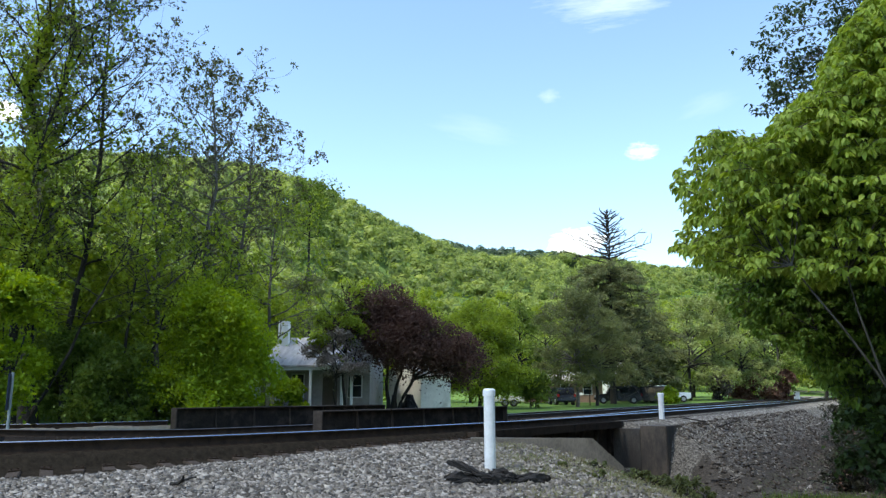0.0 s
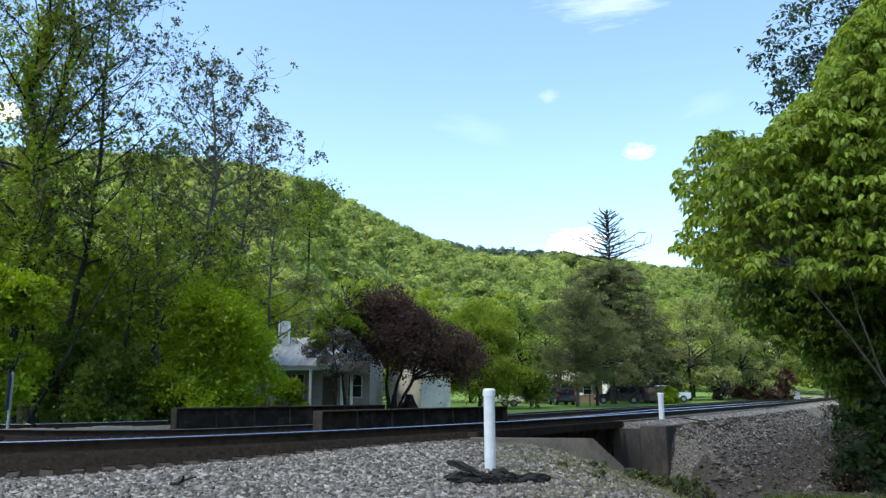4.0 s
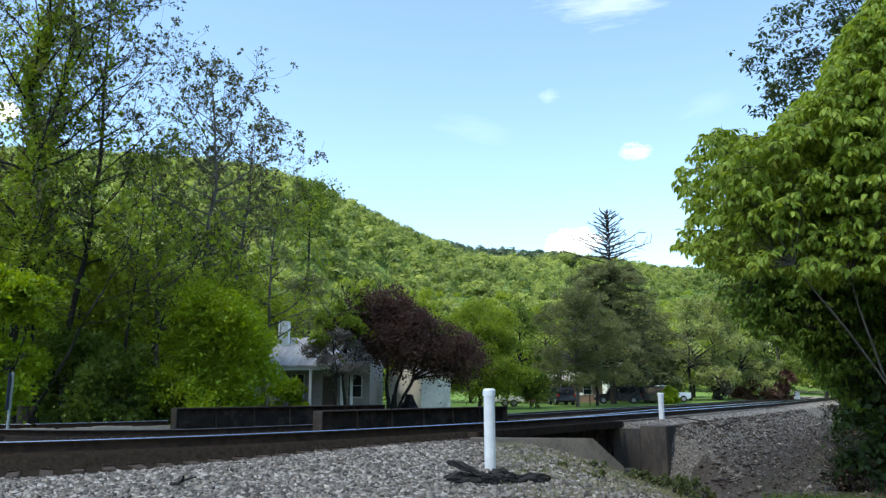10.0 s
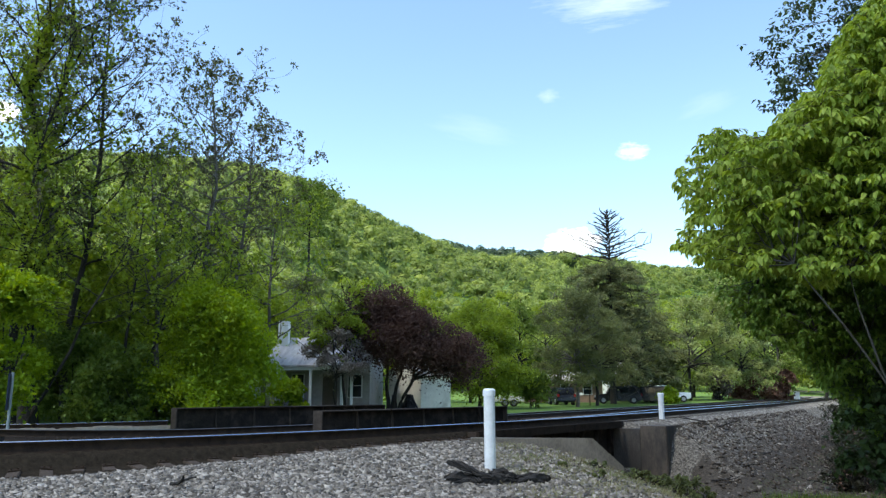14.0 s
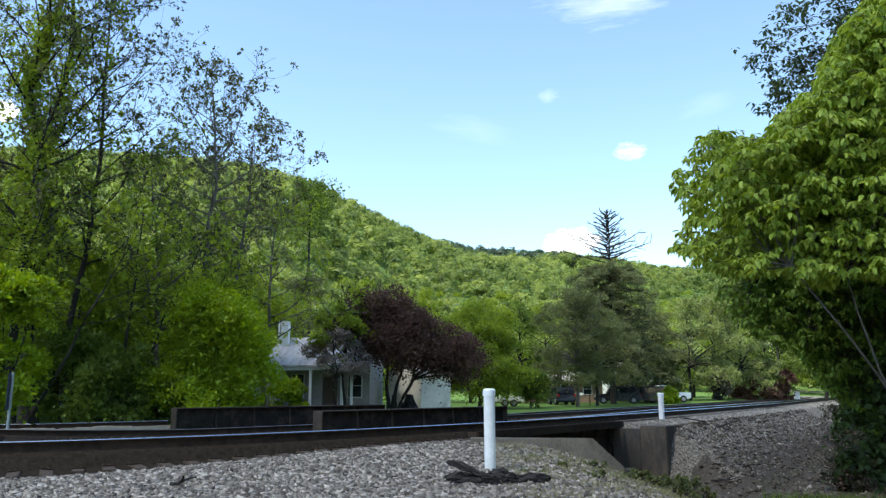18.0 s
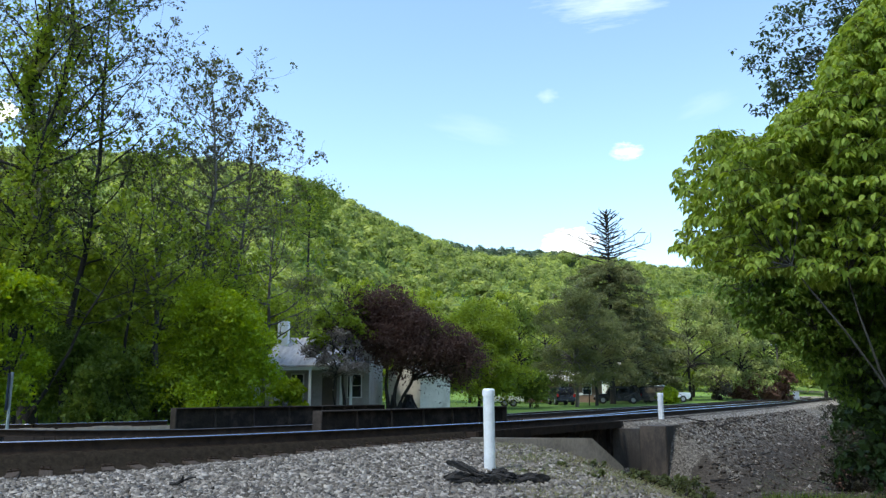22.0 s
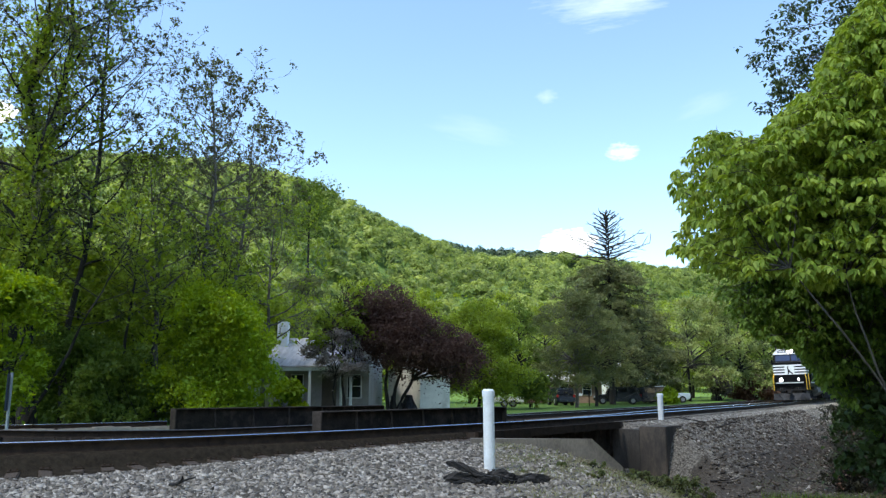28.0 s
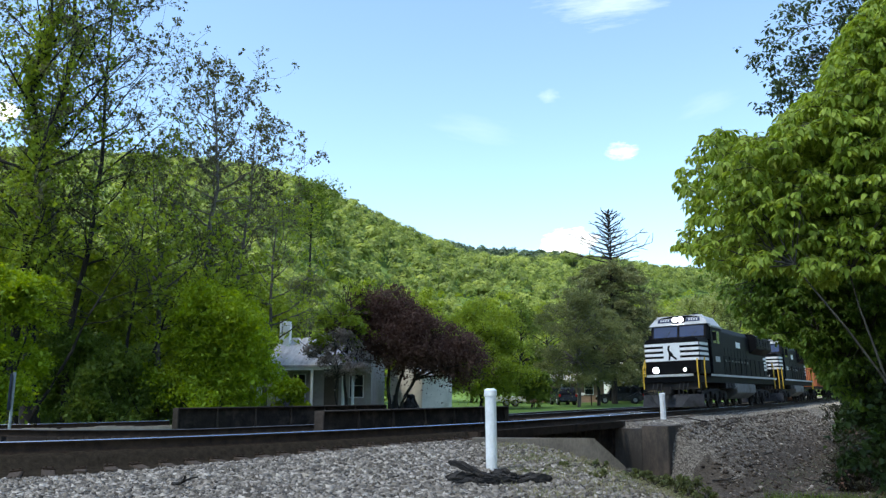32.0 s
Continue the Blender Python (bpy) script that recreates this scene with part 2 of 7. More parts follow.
# ---------------------------------------------------------------- mesh helpers
def raw(name, verts, faces, material, parent=None, label="", smooth=False):
    """A mesh object from arrays: verts (n, 3) and faces (m, 3 or 4), or a list of faces."""
    me = bpy.data.meshes.new(name)
    if isinstance(faces, np.ndarray):
        k = faces.shape[1]
        me.vertices.add(len(verts))
        me.vertices.foreach_set("co", np.asarray(verts, np.float32).ravel())
        me.loops.add(faces.size)
        me.loops.foreach_set("vertex_index", faces.astype(np.int32).ravel())
        me.polygons.add(len(faces))
        me.polygons.foreach_set("loop_start", np.arange(0, faces.size, k, dtype=np.int32))
        me.update(calc_edges=True)
    else:
        me.from_pydata([tuple(v) for v in verts], [], faces)
    if smooth:
        me.polygons.foreach_set("use_smooth", np.ones(len(me.polygons), bool))
    me.materials.append(material)
    ob = new(name, me)
    ob.parent = parent
    return tagged(ob, label)


def part(name, bm, material, parent=None, label="", smooth=False):
    me = bpy.data.meshes.new(name)
    bmesh.ops.recalc_face_normals(bm, faces=bm.faces)
    bm.to_mesh(me)
    bm.free()
    if smooth:
        me.polygons.foreach_set("use_smooth", np.ones(len(me.polygons), bool))
    me.materials.append(material)
    ob = new(name, me)
    ob.parent = parent
    return tagged(ob, label)


def empty(name, m, label, category, group="", kind=""):
    ob = new(name)
    ob.empty_display_size = 0.2
    ob.matrix_world = m
    return tagged(ob, label, category, group, kind)


def box(x0, x1, y0, y1, z0, z1, bevel=0.0, bm=None):
    own = bmesh.new()
    bmesh.ops.create_cube(own, size=1.0, matrix=Matrix.Translation(((x0 + x1) / 2, (y0 + y1) / 2, (z0 + z1) / 2))
                          @ Matrix.Diagonal((x1 - x0, y1 - y0, z1 - z0, 1)))
    if bevel:
        bmesh.ops.bevel(own, geom=own.edges[:], offset=bevel, segments=2, affect="EDGES", clamp_overlap=True)
    return merged(bm, own)


def merged(bm, own):
    if bm is None:
        return own
    me = bpy.data.meshes.new("tmp")
    own.to_mesh(me)
    own.free()
    bm.from_mesh(me)
    bpy.data.meshes.remove(me)
    return bm


def loft(profile, x0, x1, bevel=0.0, bm=None, x0b=None):
    """A closed outline in (y, z), drawn along x; x0b: outline at x1 if it differs."""
    own = bmesh.new()
    a = [own.verts.new((x0, y, z)) for y, z in profile]
    b = [own.verts.new((x1, y, z)) for y, z in (x0b or profile)]
    n = len(a)
    for i in range(n):
        own.faces.new((a[i], a[(i + 1) % n], b[(i + 1) % n], b[i]))
    own.faces.new(a[::-1])
    own.faces.new(b)
    bmesh.ops.recalc_face_normals(own, faces=own.faces)
    if bevel:
        bmesh.ops.bevel(own, geom=own.edges[:], offset=bevel, segments=2, affect="EDGES", clamp_overlap=True)
    return merged(bm, own)


def rod(a, b, r, r2=None, sides=10, bm=None, caps=True):
    own = bmesh.new()
    a, b = Vector(a), Vector(b)
    m = Matrix.Translation((a + b) / 2) @ (b - a).to_track_quat("Z", "Y").to_matrix().to_4x4()
    bmesh.ops.create_cone(own, cap_ends=caps, segments=sides, radius1=r, radius2=r if r2 is None else r2, depth=(b - a).length, matrix=m)
    return merged(bm, own)


def tubes(lines, sides=6):
    """Tapered tubes along polylines [(points (n, 3), radii (n,)), ...] as arrays."""
    vs, fs, base = [], [], 0
    for pts, rad in lines:
        pts, rad = np.asarray(pts, float), np.asarray(rad, float)
        d = np.gradient(pts, axis=0)
        d /= np.linalg.norm(d, axis=1, keepdims=True) + 1e-9
        up = np.where(np.abs(d[:, 2:3]) > 0.9, np.array([[1.0, 0, 0]]), np.array([[0, 0, 1.0]]))
        a = np.cross(d, up)
        a /= np.linalg.norm(a, axis=1, keepdims=True) + 1e-9
        b = np.cross(d, a)
        k = sides if rad[0] > 0.03 else 4
        th = np.arange(k) * 2 * np.pi / k
        ring = pts[:, None] + rad[:, None, None] * (np.cos(th)[None, :, None] * a[:, None] + np.sin(th)[None, :, None] * b[:, None])
        vs.append(ring.reshape(-1, 3))
        i = np.arange(len(pts) - 1)[:, None] * k
        j = np.arange(k)[None]
        f = np.stack([i + j, i + (j + 1) % k, i + k + (j + 1) % k, i + k + j], -1).reshape(-1, 4) + base
        fs.append(f)
        base += len(pts) * k
    return np.concatenate(vs), np.concatenate(fs)


def leaves(rng, at, size, jitter=0.35, droop=0.3, long=1.5, folded=True):
    """Leaf blades at the points: kite-shaped, folded along the rib, each turned its own way."""
    n = len(at)
    d = rng.normal(size=(n, 3))
    d[:, 2] -= droop
    d /= np.linalg.norm(d, axis=1, keepdims=True)
    w = np.cross(d, rng.normal(size=(n, 3)) * 0.5 + (0, 0, 1.0))
    w /= np.linalg.norm(w, axis=1, keepdims=True) + 1e-9
    nn = np.cross(w, d)
    s = (size * (1 + jitter * rng.normal(size=n)).clip(0.4, 1.9))[:, None]
    a = at - d * s * long * 0.5
    c = at + d * s * long * 0.5
    mid = at - d * s * 0.1
    l = mid + w * s * 0.5 + nn * s * 0.16
    r = mid - w * s * 0.5 + nn * s * 0.16
    v = np.stack([a, l, c, r], 1).reshape(-1, 3)
    k = np.arange(n)[:, None] * 4
    f = np.concatenate([k + np.array([[0, 2, 1]]), k + np.array([[0, 3, 2]])]) if folded else k + np.arange(4)[None]
    return v, f


# ---------------------------------------------------------------- the line of the tracks
K = 0.93
CURVE = (1.3814e-05, -9.5963e-04, 2.62926e-02, 1.18511, 23.23638)   # near rail, y as a polynomial of x
XA, XB = -9.5, 29.0


def rail_y(x):
    u = np.clip(np.asarray(x, float) / K, XA, XB)
    slope = np.polyval(np.polyder(CURVE), u)
    return K * (np.polyval(CURVE, u) + slope * (np.asarray(x) / K - u))


_x = np.concatenate([np.arange(-70, -9, 1.0), np.arange(-9, 32, 0.2), np.arange(32, 320, 2.0)])
LINE = np.stack([_x, rail_y(_x)], 1)
_d = np.gradient(LINE, axis=0)
TAN = _d / np.linalg.norm(_d, axis=1, keepdims=True)
OUT = np.stack([TAN[:, 1], -TAN[:, 0]], 1)                          # towards the camera's side
ARC = np.concatenate([[0], np.cumsum(np.linalg.norm(np.diff(LINE, axis=0), axis=1))])
ARC -= np.interp(0.0, _x, ARC)


def on_line(s, u=0.0):
    """Plan point at the arc s (0 where the near rail crosses x = 0) and the offset u towards the camera's side."""
    f = lambda c: np.interp(s, ARC, c)
    ox, oy = f(OUT[:, 0]), f(OUT[:, 1])
    return np.stack([f(LINE[:, 0]) + u * ox, f(LINE[:, 1]) + u * oy], -1)


def heading(s):
    t = np.array([np.interp(s, ARC, TAN[:, 0]), np.interp(s, ARC, TAN[:, 1])])
    return math.degrees(math.atan2(t[1], t[0]))


def line_coords(x, y):
    """Arc and offset of plan points."""
    p = np.stack([np.ravel(x), np.ravel(y)], 1)
    s, u = np.empty(len(p)), np.empty(len(p))
    for i in range(0, len(p), 4000):
        q = p[i:i + 4000]
        d2 = ((q[:, None] - LINE[None]) ** 2).sum(-1)
        j = d2.argmin(1)
        r = q - LINE[j]
        u[i:i + 4000] = (r * OUT[j]).sum(1)
        s[i:i + 4000] = ARC[j] + (r * TAN[j]).sum(1)
    return s.reshape(np.shape(x)), u.reshape(np.shape(x))


def cant(s):
    """By how much the far rail lies lower than the near one in the curve."""
    return np.interp(s, [8, 20], [0.125, 0.0])


def far_drop(s):
    """Height of the second track's near rail."""
    return np.interp(s, [-14, -4, 8], [-0.02, -0.2, -0.22])


B0, B1 = 0.8, 10.4                     # arcs between which the bridge is open
GAP = -6.7                             # offset of the second track's near rail


def step(a, b, x):
    k = np.clip((x - a) / (b - a), 0, 1)
    return k * k * (3 - 2 * k)


# ---------------------------------------------------------------- the ground
RIDGE_B = (-60, -40, -31, -22, -15.5, -11.4, -7.1, -3.6, -1, 2, 5, 9.2, 12.5, 16, 22, 30, 60)
RIDGE_E = (12, 13.2, 14.5, 15.5, 15.7, 14.9, 13.3, 11.7, 10.9, 10.2, 9.9, 9.4, 8.8, 8.2, 7.9, 7.6, 7.5)


def hill(x, y):
    r = np.hypot(x, y)
    b = np.degrees(np.arctan2(x, y))
    e = np.interp(b, RIDGE_B, RIDGE_E)
    crest = np.interp(b, (-40, -10, 0, 10, 25), (480, 520, 690, 820, 950))
    foot = np.interp(b, (-40, -12, 0, 12, 40), (80, 115, 210, 230, 240))
    top = crest * np.tan(np.radians(e)) - 7
    k = np.clip((r - foot) / (crest - foot), 0, 1)
    rise = top * (0.35 * k + 0.65 * step(0, 1, k))
    back = np.clip((r - crest) / 500, 0, 1)
    front = np.where(np.abs(b) < 85, 1.0, 0.0)
    bumps = 5 * np.sin(x * 0.021 + 1.3) * np.sin(y * 0.017) * step(0, 0.3, k) * (1 - step(0.75, 1.0, k))
    return (rise * (1 - 0.35 * step(0, 1, back)) + bumps) * front


def ground_z(x, y):
    x, y = np.asarray(x, float), np.asarray(y, float)
    s, u = line_coords(x, y)
    bed = -0.225 + np.interp(u, (-6.2, -2.4), (-0.21, 0.0)) * np.interp(s, (-14, -4), (0.1, 1.0)) - np.interp(u, (-1.2, 0.2), (0.07, 0.0)) * (cant(s) > 0.05)
    bed = bed - 0.045 * step(0.15, 0.5, u) - ((0.19 + 0.07 * step(0.5, 7.5, -x)) * step(0.1, 0.36, u) + (0.15 * step(0.5, 7.5, -x) - 0.065) * step(0.42, 0.95, u)) * (s < B0 + 1)
    pad = -0.36 - 0.22 * step(0.5, 7.5, -x) - 0.08 * step(2, 6, u) - 2.0 * step(1.5, 9.0, x + 0.10 * (y - 14) * (y < 14)) - 0.3 * step(10, 20, x)
    bank = np.maximum(-0.34 - np.clip(u - 2.2, 0, 99) / 1.65, -2.5)
    near = pad + (np.maximum(bank, pad) - pad) * step(B1 - 1.6, B1 + 1.2, s)
    lawn = -0.42 + 0.0075 * np.clip(y - 62, 0, 60) * step(15, 40, x)
    z = np.where(u > 0.75, np.where(u < 1.5, bed + (near - bed) * (u - 0.75) / 0.75, near), bed)
    z = np.where(u < GAP - 2.3, bed + (lawn - bed) * step(-GAP + 2.3, -GAP + 4.0, -u), z)
    gully = step(B0 - 0.2, B0 + 0.5, s) * (1 - step(B1 - 0.5, B1 + 0.2, s)) * step(GAP - 6.5, GAP - 3.5, u) * (1 - step(2.0, 4.5, u))
    z = z * (1 - gully) - 3.0 * gully
    return z + hill(x, y) * step(14, 60, np.where(s > 0, np.abs(u + 3), 99))


def build_ground():
    xs = np.unique(np.round(np.concatenate([np.linspace(-3000, -60, 24), np.linspace(-60, -14, 40), np.arange(-14, 22, 0.3),
                                            np.linspace(22, 70, 70), np.linspace(70, 3000, 40)]), 3))
    ys = np.unique(np.round(np.concatenate([np.linspace(-3000, -20, 16), np.linspace(-20, 6, 20), np.arange(6, 42, 0.3),
                                            np.linspace(42, 130, 90), np.linspace(130, 1000, 60), np.linspace(1000, 4000, 16)]), 3))
    gx, gy = np.meshgrid(xs, ys)
    gz = ground_z(gx, gy)
    s, u = line_coords(gx, gy)
    rnd = np.random.default_rng(3).normal(size=gz.shape)
    near = (np.hypot(gx, gy) < 45) & (u > 0.9)
    gz = gz + np.where(near, 0.015 * rnd, 0) - np.where((u > -0.1) & (u < 0.8) & (s < B0), 0.07, 0)
    n, m = gz.shape
    i = (np.arange(n - 1)[:, None] * m + np.arange(m - 1)[None]).ravel()
    ob = raw("ground", np.stack([gx, gy, gz], -1).reshape(-1, 3), np.stack([i, i + 1, i + m + 1, i + m], 1), M_GROUND, smooth=True)
    # cover: red gravel, green grass
    g = np.where((u > GAP - 3.0) & (u < 3.2), 1.0, 0.0)
    g = np.maximum(g, (1 - 0.55 * step(0.6, 4.2, gx + 0.15 * rnd) - 0.45 * step(5.5, 7.5, gx + 0.15 * rnd)) * (u > 0) * (gx > -40) * (gy > -3))
    g = np.maximum(g, np.where((s > B1) & (u > 0), 1 - step(2.4, 5.4, u + 0.8 * rnd) * 0.92, 0))
    grass = np.where(u < GAP - 3, 0.9, 0.0)
    grass = np.maximum(grass, np.where((u > 5) & (gx > 1.2), 0.30, 0))
    grass = np.maximum(grass, np.where((gx > 7) & (gy < 21.5) & (u > 4), 1.0, 0))
    far = hill(gx, gy) > 0.5
    grass = np.where(far, 0.5, grass)
    col = np.stack([g, grass, np.zeros_like(g), np.ones_like(g)], -1).reshape(-1, 4).astype(np.float32)
    at = ob.data.color_attributes.new("cover", "FLOAT_COLOR", "POINT")
    at.data.foreach_set("color", col.ravel())
    tagged(ob, "ground of gravel, dirt and spring lawn rising to a wooded hill", "ground", kind="structure")
    return ob


ground = build_ground()


# ---------------------------------------------------------------- tracks
def rail_strip(name, s0, s1, u, z, parent, label, head=None, tall=1.0):
    """One rail: foot, web and head, drawn along the line, with a polished running surface."""
    prof = np.array([(-0.075, -0.185), (0.075, -0.185), (0.075, -0.172), (0.012, -0.15), (0.010, -0.05), (0.037, -0.038),
                     (0.037, -0.012), (0.022, 0.0), (-0.022, 0.0), (-0.037, -0.010), (-0.037, -0.038), (-0.010, -0.05), (-0.012, -0.15), (-0.075, -0.172)])
    prof[:, 1] *= tall
    ss = np.arange(s0, s1, 0.6)
    c = on_line(ss, u)
    o = np.stack([np.interp(ss, ARC, OUT[:, 0]), np.interp(ss, ARC, OUT[:, 1])], 1)
    zz = z(ss)
    k = len(prof)
    v = np.empty((len(ss), k, 3))
    v[:, :, :2] = c[:, None] + prof[None, :, :1] * o[:, None]
    v[:, :, 2] = zz[:, None] + prof[None, :, 1]
    i = np.arange(len(ss) - 1)[:, None] * k
    j = np.arange(k)[None]
    f = np.stack([i + j, i + (j + 1) % k, i + k + (j + 1) % k, i + k + j], -1).reshape(-1, 4)
    ob = raw(name, v.reshape(-1, 3), f, M_RUST, parent, label)
    ob.data.materials.append(head or M_RAILHEAD)
    idx = np.tile((np.isin(np.arange(k), (6, 7, 8))).astype(np.int32), len(ss) - 1)
    ob.data.polygons.foreach_set("material_index", idx)
    return ob


def build_track(name, u0, z, label, lean, head=None):
    tr = empty(name, pose(0, 0, 0), label, "railway track", kind="structure")
    tall = 1.3 if u0 == 0 else 1.0
    rail_strip("rail", -45, 480, u0, z, tr, "worn steel rail", head, tall)
    rail_strip("rail", -45, 480, u0 - 1.5, lambda s: z(s) - lean(s), tr, "worn steel rail", head, tall)
    rng = np.random.default_rng(11)
    tie = box(-0.115, 0.115, -1.28, 1.28, -0.375, -0.195, 0.012)
    tie_me = bpy.data.meshes.new("tie")
    tie.to_mesh(tie_me)
    tie.free()
    tie_me.materials.append(M_TIE)
    short = box(-0.115, 0.115, -0.83, 1.28, -0.375, -0.195, 0.012)
    short_me = bpy.data.meshes.new("tie")
    short.to_mesh(short_me)
    short.free()
    short_me.materials.append(M_TIE)
    plate = box(-0.1, 0.1, -0.18, 0.18, -0.196, -0.18, 0.004)
    plate_me = bpy.data.meshes.new("tie_plate")
    plate.to_mesh(plate_me)
    plate.free()
    plate_me.materials.append(M_RUST)
    s = -13.5
    while s < 46:
        c = on_line(s, u0 - 0.75 + rng.normal() * 0.03)
        zz = float(z(s) - lean(s) / 2) - 0.185 * (tall - 1)
        m = pose(c[0], c[1], zz, 0, 0, heading(s) + rng.normal() * 0.8) @ pose(0, 0, 0, -math.degrees(math.asin(float(lean(s)) / 1.5)))
        t = new("tie", short_me if u0 == 0 and s < B0 else tie_me)
        t.parent, t.matrix_basis = tr, m
        if u0 == 0 and s < B0:
            s += 0.5 + rng.normal() * 0.012
            continue
        pl = new("tie_plate", plate_me)
        c = on_line(s, u0)
        pl.parent, pl.matrix_basis = tr, pose(c[0], c[1], float(z(s)) - 0.185 * (tall - 1), 0, 0, heading(s))
        s += 0.5 + rng.normal() * 0.012
    return tr


near_track = build_track("railway_track", 0.0, lambda s: np.zeros_like(np.asarray(s, float)), "curved main railway track on grey ballast", cant)


def fouled_edge():
    """Brown mud-choked ballast between the tie ends of the near track."""
    rng = np.random.default_rng(12)
    ss = np.arange(-45, B0 + 0.6, 0.09)
    us = (0.06, 0.13, 0.19, 0.25, 0.31, 0.37, 0.43, 0.6, 0.95)
    rows = [on_line(ss, a)[:, :2] for a in us]
    foot = ground_z(*rows[6].T) + 0.01
    fall = (0.0, 0.04, 0.20, 0.48, 0.76, 0.94, 1.0)
    zs = [-0.222 + (foot + 0.222) * k for k in fall] + [ground_z(*rows[7].T) + 0.01, ground_z(*rows[8].T) - 0.04]
    v = np.stack([np.c_[p, z + rng.normal(size=len(ss)) * 0.009] for p, z in zip(rows, zs)], 1)
    v[..., :2] += rng.normal(size=v[..., :2].shape) * 0.007
    n = len(us)
    i = (np.arange(len(ss) - 1)[:, None] * n + np.arange(n - 1)[None]).ravel()
    raw("fouled_ballast", v.reshape(-1, 3), np.stack([i, i + 1, i + n + 1, i + n], 1), M_MUD, near_track, "brown mud-choked ballast under the rail", smooth=True)
    # tie ends lying out over the shoulder, each with a dark plate and spikes
    for k in range(29):
        a = -13.6 + k * 0.5
        L = 0.24 + 0.08 * rng.random()
        p = on_line(a, 0.40 + L + rng.normal() * 0.02)
        z0 = float(ground_z(np.array([p[0]]), np.array([p[1]]))[0])
        m = pose(p[0], p[1], z0 + 0.03, 5 + rng.normal() * 2, rng.normal() * 3, heading(a) + rng.normal() * 5)
        part("tie_end", box(-0.11, 0.11, -L, L, -0.09, 0.03, 0.015), M_TIE_PALE, near_track, "weathered brown tie end").matrix_basis = m
        bm = box(-0.10, 0.10, L - 0.12, L + 0.05, 0.028, 0.055, 0.006)
        for sx in (-0.06, 0.05):
            box(sx, sx + 0.03, L - 0.06, L - 0.03, 0.05, 0.085, 0.004, bm)
        part("tie_plate", bm, M_RUST, near_track, "rusty plate with spikes").matrix_basis = m


fouled_edge()
far_track = build_track("railway_track", GAP, far_drop, "second curved railway track behind bridge girders", cant, M_RAILDULL)


def frame_at(s, u, z):
    c = on_line(s, u)
    return pose(c[0], c[1], z, 0, 0, heading(s))


# ---------------------------------------------------------------- the bridge
def plate_girder(label, p0, p1, top, depth, flange=0.42):
    a, b = Vector((*p0, 0)), Vector((*p1, 0))
    ang = math.degrees(math.atan2(b.y - a.y, b.x - a.x))
    L = (b - a).length
    g = empty("plate_girder", pose(a.x, a.y, top - depth, 0, 0, ang), label, "bridge girder", "through girders of the bridge")
    part("web", box(0, L, -0.012, 0.012, 0.03, depth - 0.03), M_GIRDER, g)
    part("top_flange", box(-0.02, L + 0.02, -flange / 2, flange / 2, depth - 0.035, depth, 0.006), M_GIRDER_PALER, g)
    part("bottom_flange", box(0, L, -flange / 2, flange / 2, 0.0, 0.035, 0.006), M_GIRDER, g)
    for x in (0.0, L):
        part("end_plate", box(x - 0.02, x + 0.02, -flange / 2 + 0.01, flange / 2 - 0.01, 0.03, depth - 0.03), M_GIRDER_PALER, g)
    n = max(2, round(L / 1.5))
    for i in range(1, n):
        x = L * i / n
        bm = bmesh.new()
        for sy in (-1, 1):
            v = [bm.verts.new((x + dx, sy * y, z)) for dx in (-0.012, 0.012) for y, z in ((0.012, depth - 0.04), (0.07, depth - 0.04), (0.20, 0.04), (0.012, 0.04))]
            for f in ((0, 1, 2, 3), (7, 6, 5, 4), (0, 4, 5, 1), (1, 5, 6, 2), (2, 6, 7, 3), (3, 7, 4, 0)):
                bm.faces.new([v[q] for q in f])
        part("stiffener", bm, M_GIRDER_PALER, g)
    return g


plate_girder("black-painted steel plate girder between the two tracks", (-3.66, 23.0), (2.29, 30.0), 0.335, 1.35)
plate_girder("black-painted steel plate girder beyond the second track", (-9.25, 27.0), (-2.6, 33.4), 0.33, 1.35)


def deck_girder():
    g = empty("deck_girder", frame_at(B0, 0, 0), "dark steel deck girder carrying the near track over the creek", "bridge girder")
    a, b = on_line(B0 - 0.3, 0.35), on_line(B1 - 0.4, 0.35)
    L = float(np.linalg.norm(b - a))
    g.matrix_world = pose(a[0], a[1], 0, 0, 0, math.degrees(math.atan2(b[1] - a[1], b[0] - a[0])))
    for y in (0.0, 2.0):
        part("web", box(0, L, y - 0.012, y + 0.012, -1.75, -0.42), M_GIRDER, g)
        part("top_flange", box(0, L, y - 0.2, y + 0.2, -0.44, -0.40, 0.005), M_GIRDER, g)
        part("bottom_flange", box(0, L, y - 0.2, y + 0.2, -1.78, -1.74, 0.005), M_GIRDER, g)
    for i in range(9):
        x = L * (i + 0.5) / 9
        part("stiffener", box(x - 0.012, x + 0.012, -0.16, -0.012, -1.74, -0.44), M_GIRDER, g)
    part("walkway_edge", box(0.2, L, -0.37, -0.25, -0.44, -0.19, 0.01), M_RUST, g, "timber edge of the bridge deck")
    return g


deck_girder()


